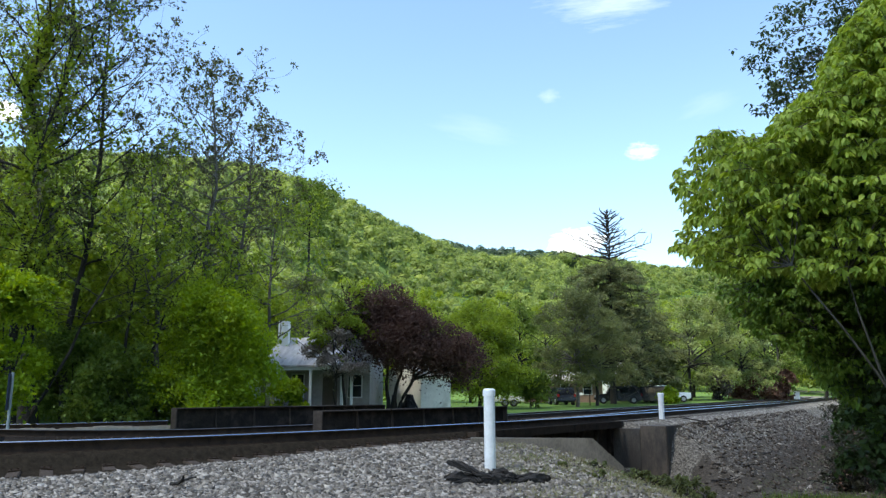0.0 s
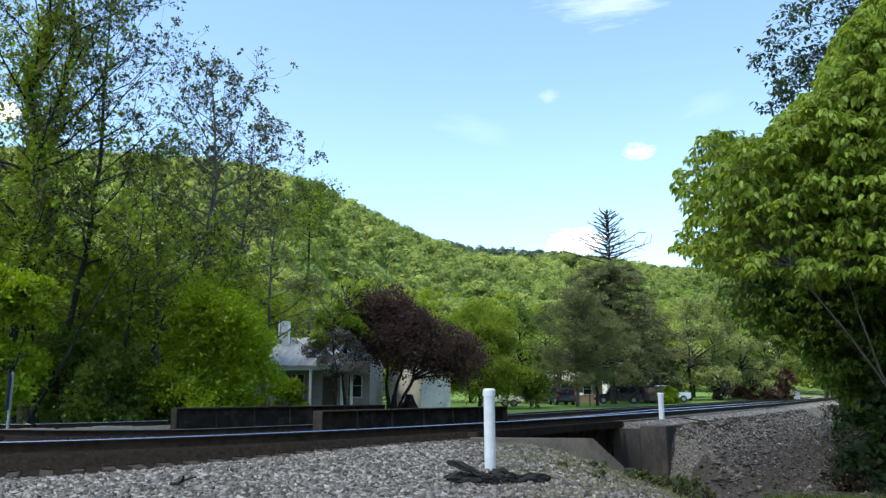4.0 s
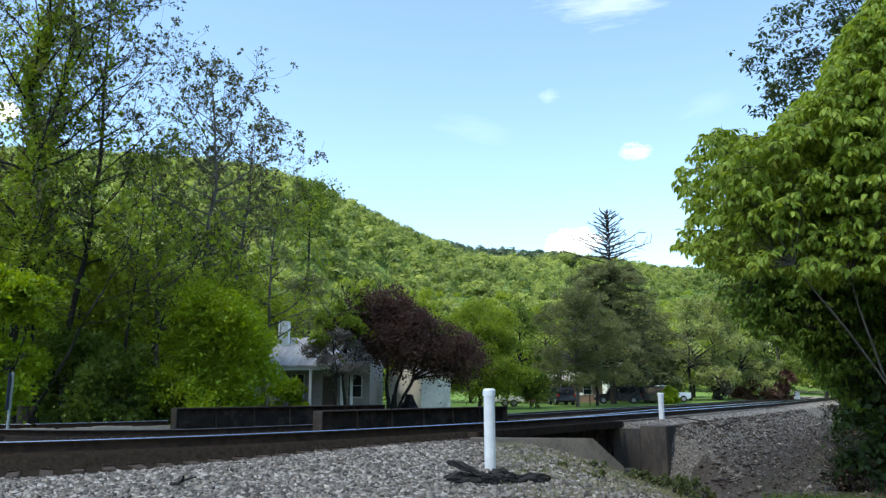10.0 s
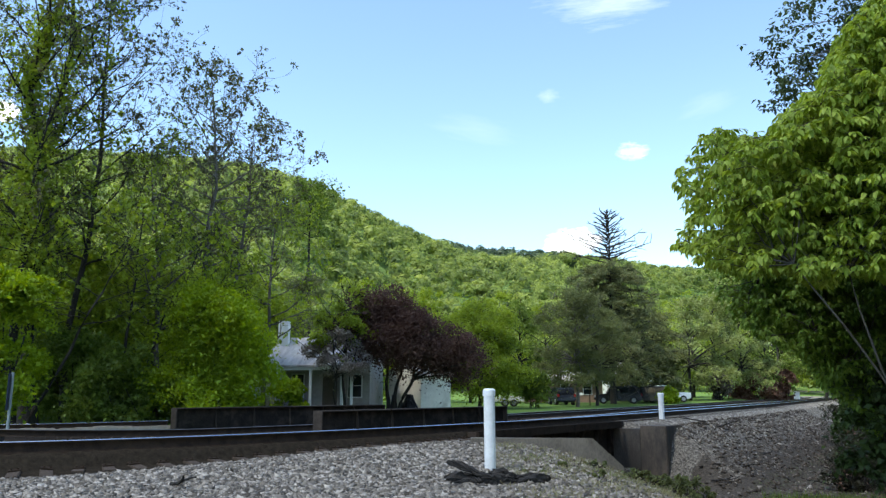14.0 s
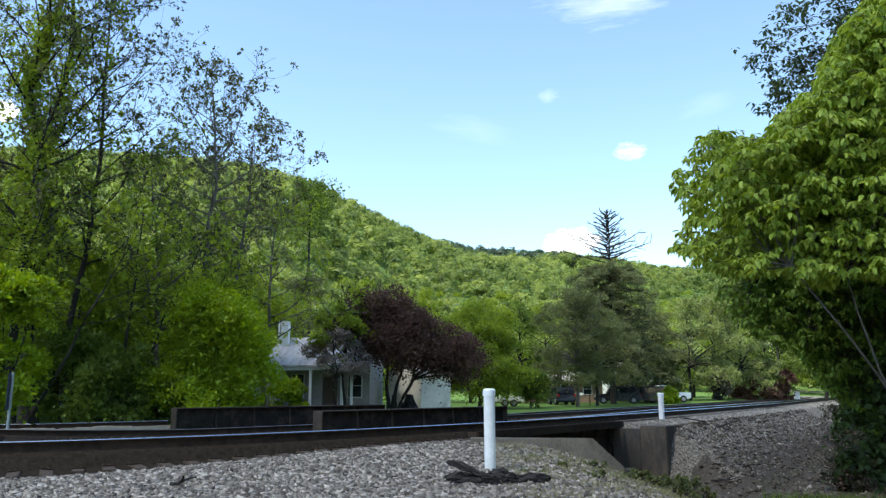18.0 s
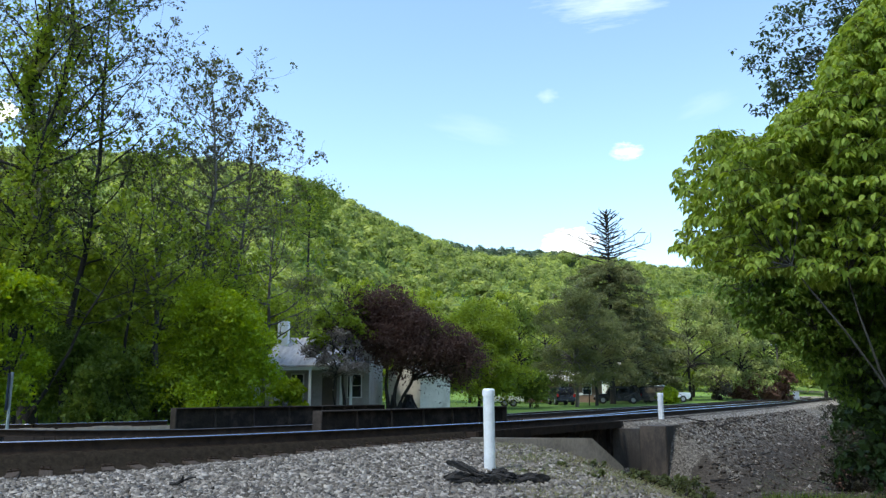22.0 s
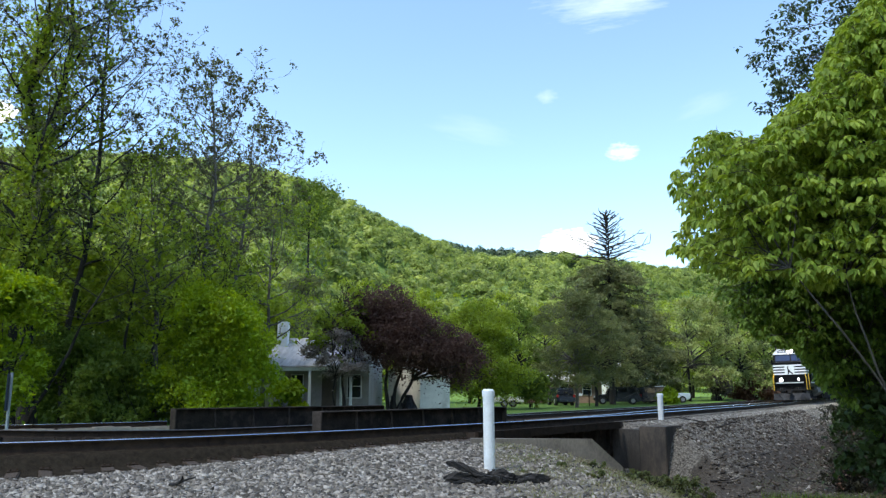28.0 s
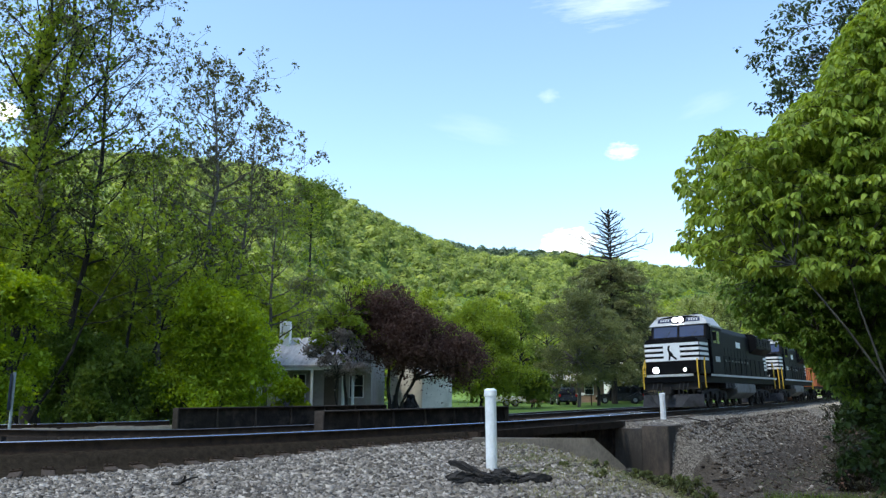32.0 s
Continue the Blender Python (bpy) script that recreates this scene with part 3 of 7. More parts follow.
def prism(pts, z0, z1, bevel=0.02, tops=None):
    """An upright block over a plan outline; tops: heights of the top corners."""
    bm = bmesh.new()
    a = [bm.verts.new((x, y, z0)) for x, y in pts]
    b = [bm.verts.new((x, y, z1 if tops is None else tops[i])) for i, (x, y) in enumerate(pts)]
    n = len(a)
    for i in range(n):
        bm.faces.new((a[i], a[(i + 1) % n], b[(i + 1) % n], b[i]))
    bm.faces.new(a[::-1])
    bm.faces.new(b)
    bmesh.ops.recalc_face_normals(bm, faces=bm.faces)
    if bevel:
        bmesh.ops.bevel(bm, geom=bm.edges[:], offset=bevel, segments=2, affect="EDGES", clamp_overlap=True)
    return bm


def build_abutments():
    e = empty("bridge_abutment", pose(0, 0, 0), "dark patchy concrete bridge abutment with a lighter corner pier", "abutment", "abutments of the bridge")
    q = lambda s, u: tuple(on_line(s, u))
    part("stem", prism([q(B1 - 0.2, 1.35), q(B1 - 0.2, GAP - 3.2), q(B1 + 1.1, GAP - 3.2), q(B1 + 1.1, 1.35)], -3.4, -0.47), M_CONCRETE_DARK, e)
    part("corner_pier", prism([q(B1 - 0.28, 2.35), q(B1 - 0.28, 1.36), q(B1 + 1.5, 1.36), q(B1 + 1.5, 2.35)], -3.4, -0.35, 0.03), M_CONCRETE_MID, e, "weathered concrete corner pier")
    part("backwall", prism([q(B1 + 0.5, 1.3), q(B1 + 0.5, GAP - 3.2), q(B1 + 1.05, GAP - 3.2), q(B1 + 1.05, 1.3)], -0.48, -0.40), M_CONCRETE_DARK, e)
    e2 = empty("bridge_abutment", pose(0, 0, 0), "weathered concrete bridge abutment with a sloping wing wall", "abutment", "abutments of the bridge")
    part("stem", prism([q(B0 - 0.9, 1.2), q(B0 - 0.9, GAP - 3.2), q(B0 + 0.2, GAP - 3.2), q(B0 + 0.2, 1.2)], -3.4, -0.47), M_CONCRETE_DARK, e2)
    w = [(0.7, 19.5), (3.69, 19.5), (4.45, 19.5), (4.45, 19.95), (3.69, 19.95), (0.7, 19.95)]
    part("wing_wall", prism(w, -3.2, 0, 0.015, (-0.24, -0.25, -0.92, -0.92, -0.25, -0.24)), M_CONCRETE, e2, "pale lichen-stained wing wall")


build_abutments()


# ---------------------------------------------------------------- marker posts
def marker_post(x, y, z, h, r):
    p = empty("marker_post", pose(x, y, z, 0.6, -0.4), "white plastic pipe marker post with a rounded cap", "post", "white marker posts at the bridge")
    part("pipe", rod((0, 0, -0.2), (0, 0, h - 0.10), r, sides=24), M_PVC, p, smooth=False)
    bm = rod((0, 0, h - 0.13), (0, 0, h - 0.03), r * 1.13, sides=24)
    rod((0, 0, h - 0.03), (0, 0, h), r * 1.13, r * 0.8, 24, bm)
    part("cap", bm, M_PVC, p)
    return p


marker_post(0.815, 13.7, -0.21 - 0.02, 1.19, 0.098)
marker_post(9.2, 33.0, -0.35, 1.17, 0.115)



# ---------------------------------------------------------------- trees
def wander(rng, a, d, length, n, bend, rise):
    """A branch: n points from a along d, bending at random and rising."""
    d = np.array(d, float) / np.linalg.norm(d)
    pts = [np.array(a, float)]
    for _ in range(n - 1):
        d = d + rng.normal(size=3) * bend + np.array([0, 0, rise])
        d /= np.linalg.norm(d)
        pts.append(pts[-1] + d * length / (n - 1))
    return np.array(pts)


def grow(rng, height, spread, clear, limbs, r0, lean=(0, 0), up=0.8, subs=5, twigs=3, wave=0.05, fork=1.0, profile=None, tips=False):
    """Trunk, limbs, branches and twigs of a tree with its foot at the origin; gives the tubes and the twigs' points."""
    n = 12
    t = np.linspace(0, 1, n)
    walk_xy = np.cumsum(rng.normal(size=(n, 2)) * wave * height / n, axis=0)
    trunk = np.c_[walk_xy[:, 0] + lean[0] * t * height, walk_xy[:, 1] + lean[1] * t * height, t * height]
    trunk -= trunk[0]
    rad = r0 * ((1 - t) ** 0.8 * 0.95 + 0.05) + r0 * 0.5 * np.exp(-t * 30)
    lines, anchors = [(trunk, rad)], []
    profile = profile or (lambda k: math.sin(math.pi * min(1, 0.18 + 0.8 * k)) ** 0.7)
    for i in range(limbs):
        k = (i + rng.random()) / limbs
        tt = clear + (0.97 - clear) * k
        p0 = np.array([np.interp(tt, t, trunk[:, c]) for c in range(3)])
        rr = np.interp(tt, t, rad)
        az = i * 2.399 + rng.normal() * 0.4
        L = spread * profile(k) * (0.7 + 0.5 * rng.random())
        el = up * (0.5 + 0.8 * k + 0.2 * rng.normal())
        d = (math.cos(az) * math.cos(el), math.sin(az) * math.cos(el), math.sin(el))
        lb = wander(rng, p0, d, L, 7, 0.13, 0.05)
        lr = max(rr * 0.55, 0.012) * (1 - 0.85 * np.linspace(0, 1, 7))
        lines.append((lb, lr))
        for j in range(subs):
            q = 0.25 + 0.75 * (j + rng.random()) / subs
            b0 = np.array([np.interp(q, np.linspace(0, 1, 7), lb[:, c]) for c in range(3)])
            dd = (lb[-1] - lb[0]) / (np.linalg.norm(lb[-1] - lb[0]) + 1e-6) + rng.normal(size=3) * 0.55 * fork
            sb = wander(rng, b0, dd, L * (0.28 + 0.25 * rng.random()), 5, 0.16, 0.06)
            sr = max(np.interp(q, np.linspace(0, 1, 7), lr) * 0.6, 0.008) * (1 - 0.8 * np.linspace(0, 1, 5))
            lines.append((sb, sr))
            for _ in range(twigs):
                q2 = 1 + rng.integers(0, 4)
                dd = (sb[-1] - sb[0]) / (np.linalg.norm(sb[-1] - sb[0]) + 1e-6) + rng.normal(size=3) * 0.7
                tw = wander(rng, sb[q2], dd, L * (0.14 + 0.14 * rng.random()), 4, 0.2, 0.08)
                lines.append((tw, np.linspace(0.010, 0.004, 4) * max(1.0, r0 / 0.16)))
                anchors.append(tw[-1:] if tips else tw[1:])
            anchors.append(sb[-1:] if tips else sb[2:])
    return lines, np.concatenate(anchors)


def tree(name, label, x, y, height, spread, clear, limbs, r0, count, size, leaf, bark, seed, z=None, jitter=0.35, group="", category="tree", bias=0.0, skirt=0.3, tuft=1, clothe=0, **more):
    rng = np.random.default_rng(seed)
    z = float(ground_z(np.array([x]), np.array([y]))[0]) - 0.05 if z is None else z
    e = empty(name, pose(x, y, z), label, category, group)
    lines, an = grow(rng, height, spread, clear, limbs, r0, **more)
    v, f = tubes(lines)
    raw("trunk", v, f, bark, e, smooth=True)
    w = np.exp(-bias * an[:, 2] / height)
    # leaves stand in tufts round the twigs
    pick = an[rng.choice(len(an), count // tuft, p=w / w.sum())] + rng.normal(size=(count // tuft, 3)) * jitter
    pick = (pick[:, None] + rng.normal(size=(len(pick), tuft, 3)) * size * 0.8).reshape(-1, 3) if tuft > 1 else pick
    pick = pick[pick[:, 2] > skirt]
    v, f = leaves(rng, pick, size)
    raw("crown", v, f, leaf, e)
    if clothe:
        # green shoots close along the trunk and the thicker limbs
        stems = np.concatenate([l[0][:5] for l in lines if l[1][0] > r0 * 0.25] + [lines[0][0][3:]] * 5)
        q = stems[rng.integers(0, len(stems), clothe // 30)] + rng.normal(size=(clothe // 30, 3)) * (0.12, 0.12, 0.7)
        q = (q[:, None] + rng.normal(size=(len(q), 30, 3)) * (0.17, 0.17, 0.28)).reshape(-1, 3)
        v, f = leaves(rng, q[q[:, 2] > 2.0], 0.10)
        raw("shoot", v, f, M_LEAF_WOOD, e, "fresh green shoots along the stems")
    return e


def clumped(rng, c, r, count, per=42, flat=0.8, spread=0.30, inner=0.16):
    """Leaf points in small flattened clumps at the outside of the lobes (centres c, radii r), and a few inside them."""
    n = max(4, count // per)
    i = rng.choice(len(c), n, p=r ** 2 / (r ** 2).sum())
    d = rng.normal(size=(n, 3))
    d /= np.linalg.norm(d, axis=1, keepdims=True)
    d[:, 2] = np.where(rng.random(n) < 0.6, np.abs(d[:, 2]), d[:, 2])
    mid = c[i] + d * (r[i] * rng.uniform(0.72, 1.16, n))[:, None] * np.array([1, 1, flat])
    big = r[i] * spread * rng.uniform(0.6, 1.4, n)
    j = rng.choice(n, count, p=big ** 2 / (big ** 2).sum())
    p = mid[j] + rng.normal(size=(count, 3)) * big[j][:, None] * np.array([0.85, 0.85, 0.38])
    # a clump hangs a little at its rim
    p[:, 2] -= 0.35 * ((p[:, :2] - mid[j, :2]) ** 2).sum(1) / big[j]
    k = rng.random(count) < inner
    q = rng.normal(size=(count, 3)) * 0.38
    return np.where(k[:, None], c[i[j]] + q * r[i[j]][:, None] * np.array([1, 1, flat]), p)


def shrub(name, label, x, y, w, h, count, size, leaf, seed, z=None, lobes=10, stems=9, depth=None, group="", category="shrub", low=0.05, bark=None):
    """A bush: stems from the ground and leaves on the outside of many unequal lobes."""
    rng = np.random.default_rng(seed)
    z = float(ground_z(np.array([x]), np.array([y]))[0]) - 0.03 if z is None else z
    e = empty(name, pose(x, y, z), label, category, group)
    depth = depth or w
    lines = []
    c = np.empty((lobes, 3))
    r = np.empty(lobes)
    for i in range(lobes):
        a, q = rng.random() * 6.283, math.sqrt(rng.random())
        hz = low + (0.92 - low) * rng.random()
        fat = math.sqrt(max(0.05, 1 - (2 * hz - 0.75) ** 2 * 0.8))
        c[i] = (math.cos(a) * q * w * 0.36 * fat, math.sin(a) * q * depth * 0.36 * fat, h * hz * 0.86)
        r[i] = (0.13 + 0.12 * rng.random()) * min(w, h * 1.3)
    for i in range(stems):
        tgt = c[i % lobes]
        p0 = np.array([rng.normal() * w * 0.06, rng.normal() * depth * 0.06, 0])
        mid = (p0 + tgt) / 2 + rng.normal(size=3) * w * 0.05
        k = np.linspace(0, 1, 6)[:, None]
        lines.append(((1 - k) ** 2 * p0 + 2 * k * (1 - k) * mid + k * k * tgt, np.linspace(0.035, 0.01, 6) * max(0.6, h / 4)))
    v, f = tubes(lines)
    raw("stem", v, f, bark or M_BARK, e, smooth=True)
    pts = clumped(rng, c, r, count, flat=1.0, per=max(30, min(230, count // 110)), spread=0.30, inner=0.16)
    pts = pts[pts[:, 2] > 0.05]
    v, f = leaves(rng, pts, size)
    raw("foliage", v, f, leaf, e)
    return e


def lobe_leaves(rng, c, r, count, size, flat=0.6, droop=0.3, long=1.5):
    """Leaf blades on the upper shells of flattened lobes with their centres c and radii r."""
    p = clumped(rng, c, r, count, flat=flat, per=90, spread=0.34)
    return leaves(rng, p, size, droop=droop, long=long)


def lobed_tree(name, label, x, y, c, r, count, size, leaf, bark, seed, trunks=1, r0=0.14, fork=0.35, flat=0.6, z=None, group="", bare=0):
    """A tree whose crown is made of leafy lobes, each carried by a limb; c: centres over the foot, r: radii, bare: twigs past the leaves."""
    rng = np.random.default_rng(seed)
    z = float(ground_z(np.array([x]), np.array([y]))[0]) - 0.05 if z is None else z
    e = empty(name, pose(x, y, z), label, "tree", group)
    c, r = np.array(c, float), np.array(r, float)
    top = c[:, 2].max()
    lines, forks = [], []
    for k in range(trunks):
        f = np.array([c[:, 0].mean() * 0.5 + (k - (trunks - 1) / 2) * top * 0.10, rng.normal() * 0.1, top * fork * rng.uniform(0.9, 1.15)])
        a = np.linspace(0, 1, 7)[:, None]
        foot = np.array([(k - (trunks - 1) / 2) * r0 * 2.2, 0, 0])
        lines.append((foot + a * (f - foot) + np.c_[0.06 * np.sin(a * 6 + k), 0.05 * np.cos(a * 5), 0 * a], np.linspace(r0 * 1.2, r0 * 0.75, 7)))
        tip = np.array([f[0] + (c[:, 0].mean() - f[0]) * 0.5 + (k - (trunks - 1) / 2) * top * 0.12, f[1] + 0.4 * (c[:, 1].mean() - f[1]), top * 0.86])
        lines.append((f + a * (tip - f) + np.c_[0.09 * np.sin(a * 5 + k), 0.08 * np.sin(a * 4), 0 * a], np.linspace(r0 * 0.75, 0.025, 7)))
        forks.append((f, tip))
    for ci, ri in zip(c, r):
        f, tip = min(forks, key=lambda q: abs(q[0][0] - ci[0]) + rng.random() * 0.3)
        up = np.clip((ci[2] - 0.55 * np.hypot(ci[0] - f[0], ci[1] - f[1]) - f[2]) / (tip[2] - f[2]), 0, 0.92)
        f = f + up * (tip - f)
        mid = f * 0.5 + ci * 0.5 + rng.normal(size=3) * 0.12 * ri + (0, 0, 0.12 * top * rng.random())
        a = np.linspace(0, 1, 7)[:, None]
        lines.append(((1 - a) ** 2 * f + 2 * a * (1 - a) * mid + a * a * ci, np.linspace(r0 * (0.5 - 0.3 * up), 0.015, 7)))
        for _ in range(4):
            lines.append((wander(rng, ci - (0, 0, ri * 0.2), rng.normal(size=3) + (0, 0, 0.4), ri * 0.95, 4, 0.2, 0.03), np.linspace(0.018, 0.007, 4)))
    for _ in range(bare):
        j = rng.integers(0, len(c))
        lines.append((wander(rng, c[j], rng.normal(size=3) * 0.6 + (0, 0, 0.9), r[j] * 1.5, 5, 0.15, 0.05), np.linspace(0.022, 0.008, 5)))
    v, f = tubes(lines)
    raw("trunk", v, f, bark, e, smooth=True)
    v, f = lobe_leaves(rng, c, r, count, size, flat)
    raw("crown", v, f, leaf, e)
    return e


def auto_lobes(seed, height, spread, low, n, fat=0.26, shape=0.8):
    """Uneven lobes filling a crown between low and the tree's height."""
    rng = np.random.default_rng(seed)
    k = (np.arange(n) + rng.random(n)) / n
    wide = np.sin(np.pi * np.clip(0.16 + 0.80 * k, 0, 1)) ** shape
    az = np.arange(n) * 2.399 + rng.normal(size=n) * 0.4
    q = spread * wide * rng.uniform(0.35, 0.95, n)
    r = spread * fat * rng.uniform(0.7, 1.3, n)
    zz = low + r * 0.4 + (height - low - r * 0.8) * k + rng.normal(size=n) * 0.05 * height
    return np.c_[np.cos(az) * q, np.sin(az) * q, np.clip(zz, low, height)], r


# tall open trees at the wood's edge beyond the tracks
WOOD = "trees at the edge of the wood"
OPEN = dict(group=WOOD, jitter=0.13, tuft=6, tips=True, twigs=4, wave=0.10, profile=lambda k: 0.5 + 0.5 * math.sin(math.pi * k) - 0.15 * k)
tree("tall_tree", "tall slender tree with sparse young leaves at the wood's edge", -15.4, 29.0, 24, 5.0, 0.22, 32, 0.20, 8000, 0.085, M_LEAF_BUD, M_BARK, 21, clothe=12000, up=0.9, lean=(-0.02, 0), **OPEN)
tree("tall_tree", "tall slender tree with sparse young leaves at the wood's edge", -17.0, 31.0, 26, 5.5, 0.25, 30, 0.18, 8000, 0.085, M_LEAF_BUD, M_BARK, 22, clothe=8000, up=0.95, **OPEN)
tree("tall_tree", "tall forked tree with small new leaves", -16.2, 33.5, 21, 4.4, 0.3, 28, 0.15, 6500, 0.085, M_LEAF_BUD, M_BARK, 23, up=0.9, lean=(0.04, 0), **OPEN)
tree("tall_tree", "grey-barked tree with an open twiggy crown", -11.2, 36.0, 17.2, 3.9, 0.4, 34, 0.17, 6600, 0.09, M_LEAF_BUD, M_BARK_GREY, 24, up=0.52, **OPEN)
tree("tall_tree", "grey-barked tree with an open twiggy crown", -11.5, 40.0, 16.0, 3.6, 0.45, 28, 0.15, 4800, 0.095, M_LEAF_BUD, M_BARK_GREY, 25, up=0.5, lean=(0.04, 0), **OPEN)
tree("tall_tree", "leaning grey tree with green young leaves", -12.9, 35.0, 12.5, 5.0, 0.3, 22, 0.15, 3400, 0.11, M_LEAF_WOOD, M_BARK_GREY, 26, up=0.7, lean=(-0.08, 0), jitter=0.3, tuft=4, group=WOOD)
tree("tall_tree", "grey tree with a long arching limb over the garden", -10.4, 45.0, 12.2, 5.2, 0.3, 22, 0.15, 4000, 0.11, M_LEAF_WOOD, M_BARK_GREY, 29, up=0.6, lean=(0.04, 0), jitter=0.3, tuft=4, group=WOOD)
tree("tall_tree", "round-headed tree standing above the house", -13.0, 74.0, 21.4, 2.8, 0.74, 22, 0.24, 4200, 0.17, M_LEAF_LAWN, M_BARK, 27, up=0.5, jitter=0.3, group=WOOD)
# the green middle storey of the wood
STOREY = "green understorey trees of the wood"
for i, (tx, ty, th, ts) in enumerate([(-19.8, 33, 8.5, 3.6), (-17.0, 36, 7.5, 3.4), (-14.6, 39, 7.0, 3.4), (-13.2, 44, 7.5, 3.4), (-22, 40, 9, 4), (-18, 45, 8.5, 4), (-14.5, 50, 8, 3.8), (-25, 48, 10, 4.5), (-19.5, 58, 9, 4.2), (-11.5, 53, 7, 3.4)]):
    tree("understorey_tree", "understorey tree with fresh green leaves", tx, ty, th, ts, 0.18, 20, 0.10, 7500, 0.15, M_LEAF_WOOD, M_BARK, 40 + i, group=STOREY, up=0.5, jitter=0.4, bias=0.5, tuft=3, twigs=2)
for i, (tx, ty, th, lx, r) in enumerate([(-15.1, 28.5, 7.8, 0.40, 0.07), (-13.2, 32.5, 8.0, 0.36, 0.07), (-12.4, 33.0, 7.0, 0.5, 0.06), (-15.6, 30.0, 10.5, -0.05, 0.12), (-13.9, 34.0, 10.0, 0.08, 0.09)]):
    tree("leaning_tree", "thin dark tree leaning out of the wood in young leaf", tx, ty, th, 3.0, 0.45, 14, r, 1500, 0.10, M_LEAF_WOOD, M_BARK, 480 + i, group=STOREY, up=0.5, lean=(lx, 0), jitter=0.25, tuft=12, wave=0.12)
BUSH = "bushes along the far side of the tracks"
shrub("bush", "large bright green leafy bush beside the tracks", -9.75, 32.4, 5.7, 5.9, 46000, 0.088, M_LEAF_BUSH, 61, lobes=16, group=BUSH, depth=3.5)
shrub("bush", "bright green leafy bush beside the tracks", -15.2, 26.2, 4.2, 7.2, 34000, 0.088, M_LEAF_BUSH, 62, lobes=16, group=BUSH, depth=3)
shrub("bush", "shady green bush at the wood's edge", -12.6, 31.0, 4.0, 3.4, 13000, 0.10, M_LEAF_LAWN, 63, lobes=12, group=BUSH)
shrub("bush", "shady green bush at the wood's edge", -15.4, 32.5, 5.0, 4.2, 13000, 0.10, M_LEAF_LAWN, 64, lobes=12, group=BUSH)
shrub("bush", "shady green bush at the wood's edge", -10.8, 35.0, 4.5, 3.4, 11000, 0.11, M_LEAF_LAWN, 65, lobes=12, group=BUSH)
shrub("bush", "small light green bush beside the house porch", -8.7, 44.0, 2.4, 2.4, 4000, 0.14, M_LEAF_BUSH, 66, lobes=8, group=BUSH)
shrub("bush", "shady green bush at the wood's edge", -19.5, 36.0, 6.0, 5.0, 9000, 0.18, M_LEAF_LAWN, 67, lobes=12, group=BUSH)

lobed_tree("garden_tree", "dull olive tree in young leaf behind the house", -11.6, 64.0, *auto_lobes(79, 11.5, 3.8, 2.0, 54, 0.22), 16000, 0.10, M_LEAF_OLIVE, M_BARK_GREY, 79, group="garden trees", flat=0.5, bare=30)
# garden trees
MAPLE = [(-0.1, 4.9, 1.35), (-1.3, 3.7, 1.25), (0.1, 3.4, 1.4), (0.9, 4.2, 0.95), (-0.5, 5.7, 0.8), (1.6, 3.1, 1.1), (2.6, 2.85, 1.2), (3.6, 2.9, 1.05), (4.35, 2.55, 0.75), (3.1, 2.3, 0.9), (1.9, 2.35, 0.9),
         (0.3, 2.5, 0.9), (-0.9, 2.9, 0.9), (-2.0, 4.9, 0.5), (-2.3, 5.4, 0.45), (-1.9, 3.3, 0.6), (0.55, 5.2, 0.7), (3.4, 3.5, 0.6), (-0.6, 4.2, 1.2), (4.0, 2.1, 0.5), (-2.6, 3.9, 0.8), (-2.8, 4.5, 0.6), (-2.1, 5.3, 0.55), (-1.4, 4.6, 0.9), (2.2, 3.9, 1.0), (3.1, 3.6, 0.95), (1.3, 4.2, 1.0), (3.9, 3.2, 0.8), (2.5, 3.2, 1.1), (1.0, 2.9, 1.0), (3.6, 1.9, 0.6), (0.2, 4.6, 1.2), (-1.0, 5.3, 0.8)]
lobed_tree("maple_tree", "dark purple-leaved maple with a low spreading crown", -3.0, 46.0, [(a * 1.16, 0.9 * math.sin(i * 2.1), 2.55 + (b - 2.2) * 1.33) for i, (a, b, _) in enumerate(MAPLE)], [q * 1.12 for _, _, q in MAPLE],
           64000, 0.085, M_LEAF_RED, M_BARK, 71, trunks=3, r0=0.12, fork=0.3, flat=0.75, bare=24)
lobed_tree("garden_tree", "fresh green tree with a broad rounded crown", 2.7, 58.0, *auto_lobes(72, 7.7, 4.2, 0.6, 46), 42000, 0.10, M_LEAF_WOOD, M_BARK, 72, group="garden trees")
lobed_tree("garden_tree", "yellow-green young tree overhanging the house roof", -5.6, 44.3, *auto_lobes(73, 7.6, 1.9, 3.0, 30, 0.25), 5200, 0.10, M_LEAF_WOOD, M_BARK, 73, r0=0.09, group="garden trees", bare=30)
lobed_tree("flowering_tree", "small tree with greyish-pink spring bloom before the house", -6.0, 43.5, *auto_lobes(74, 4.6, 2.0, 2.1, 30, 0.24), 8500, 0.075, M_BLOOM, M_BARK, 74, r0=0.05, flat=0.5, bare=25)
shrub("garden_bush", "rounded dark green garden bush on the lawn", 6.9, 61.0, 3.0, 2.9, 7000, 0.14, M_LEAF_LAWN, 75, lobes=11, group="garden bushes")
shrub("garden_bush", "low light green bush beside the parked car", 22.2, 78.0, 3.6, 1.7, 4000, 0.14, M_LEAF_BUSH, 76, lobes=8, group="garden bushes")
lobed_tree("garden_tree", "feathery olive garden tree in young leaf", 11.0, 64.0, *auto_lobes(77, 10.2, 3.6, 2.0, 60, 0.22), 34000, 0.085, M_LEAF_OLIVE, M_BARK_GREY, 77, group="garden trees", flat=0.45, bare=40)
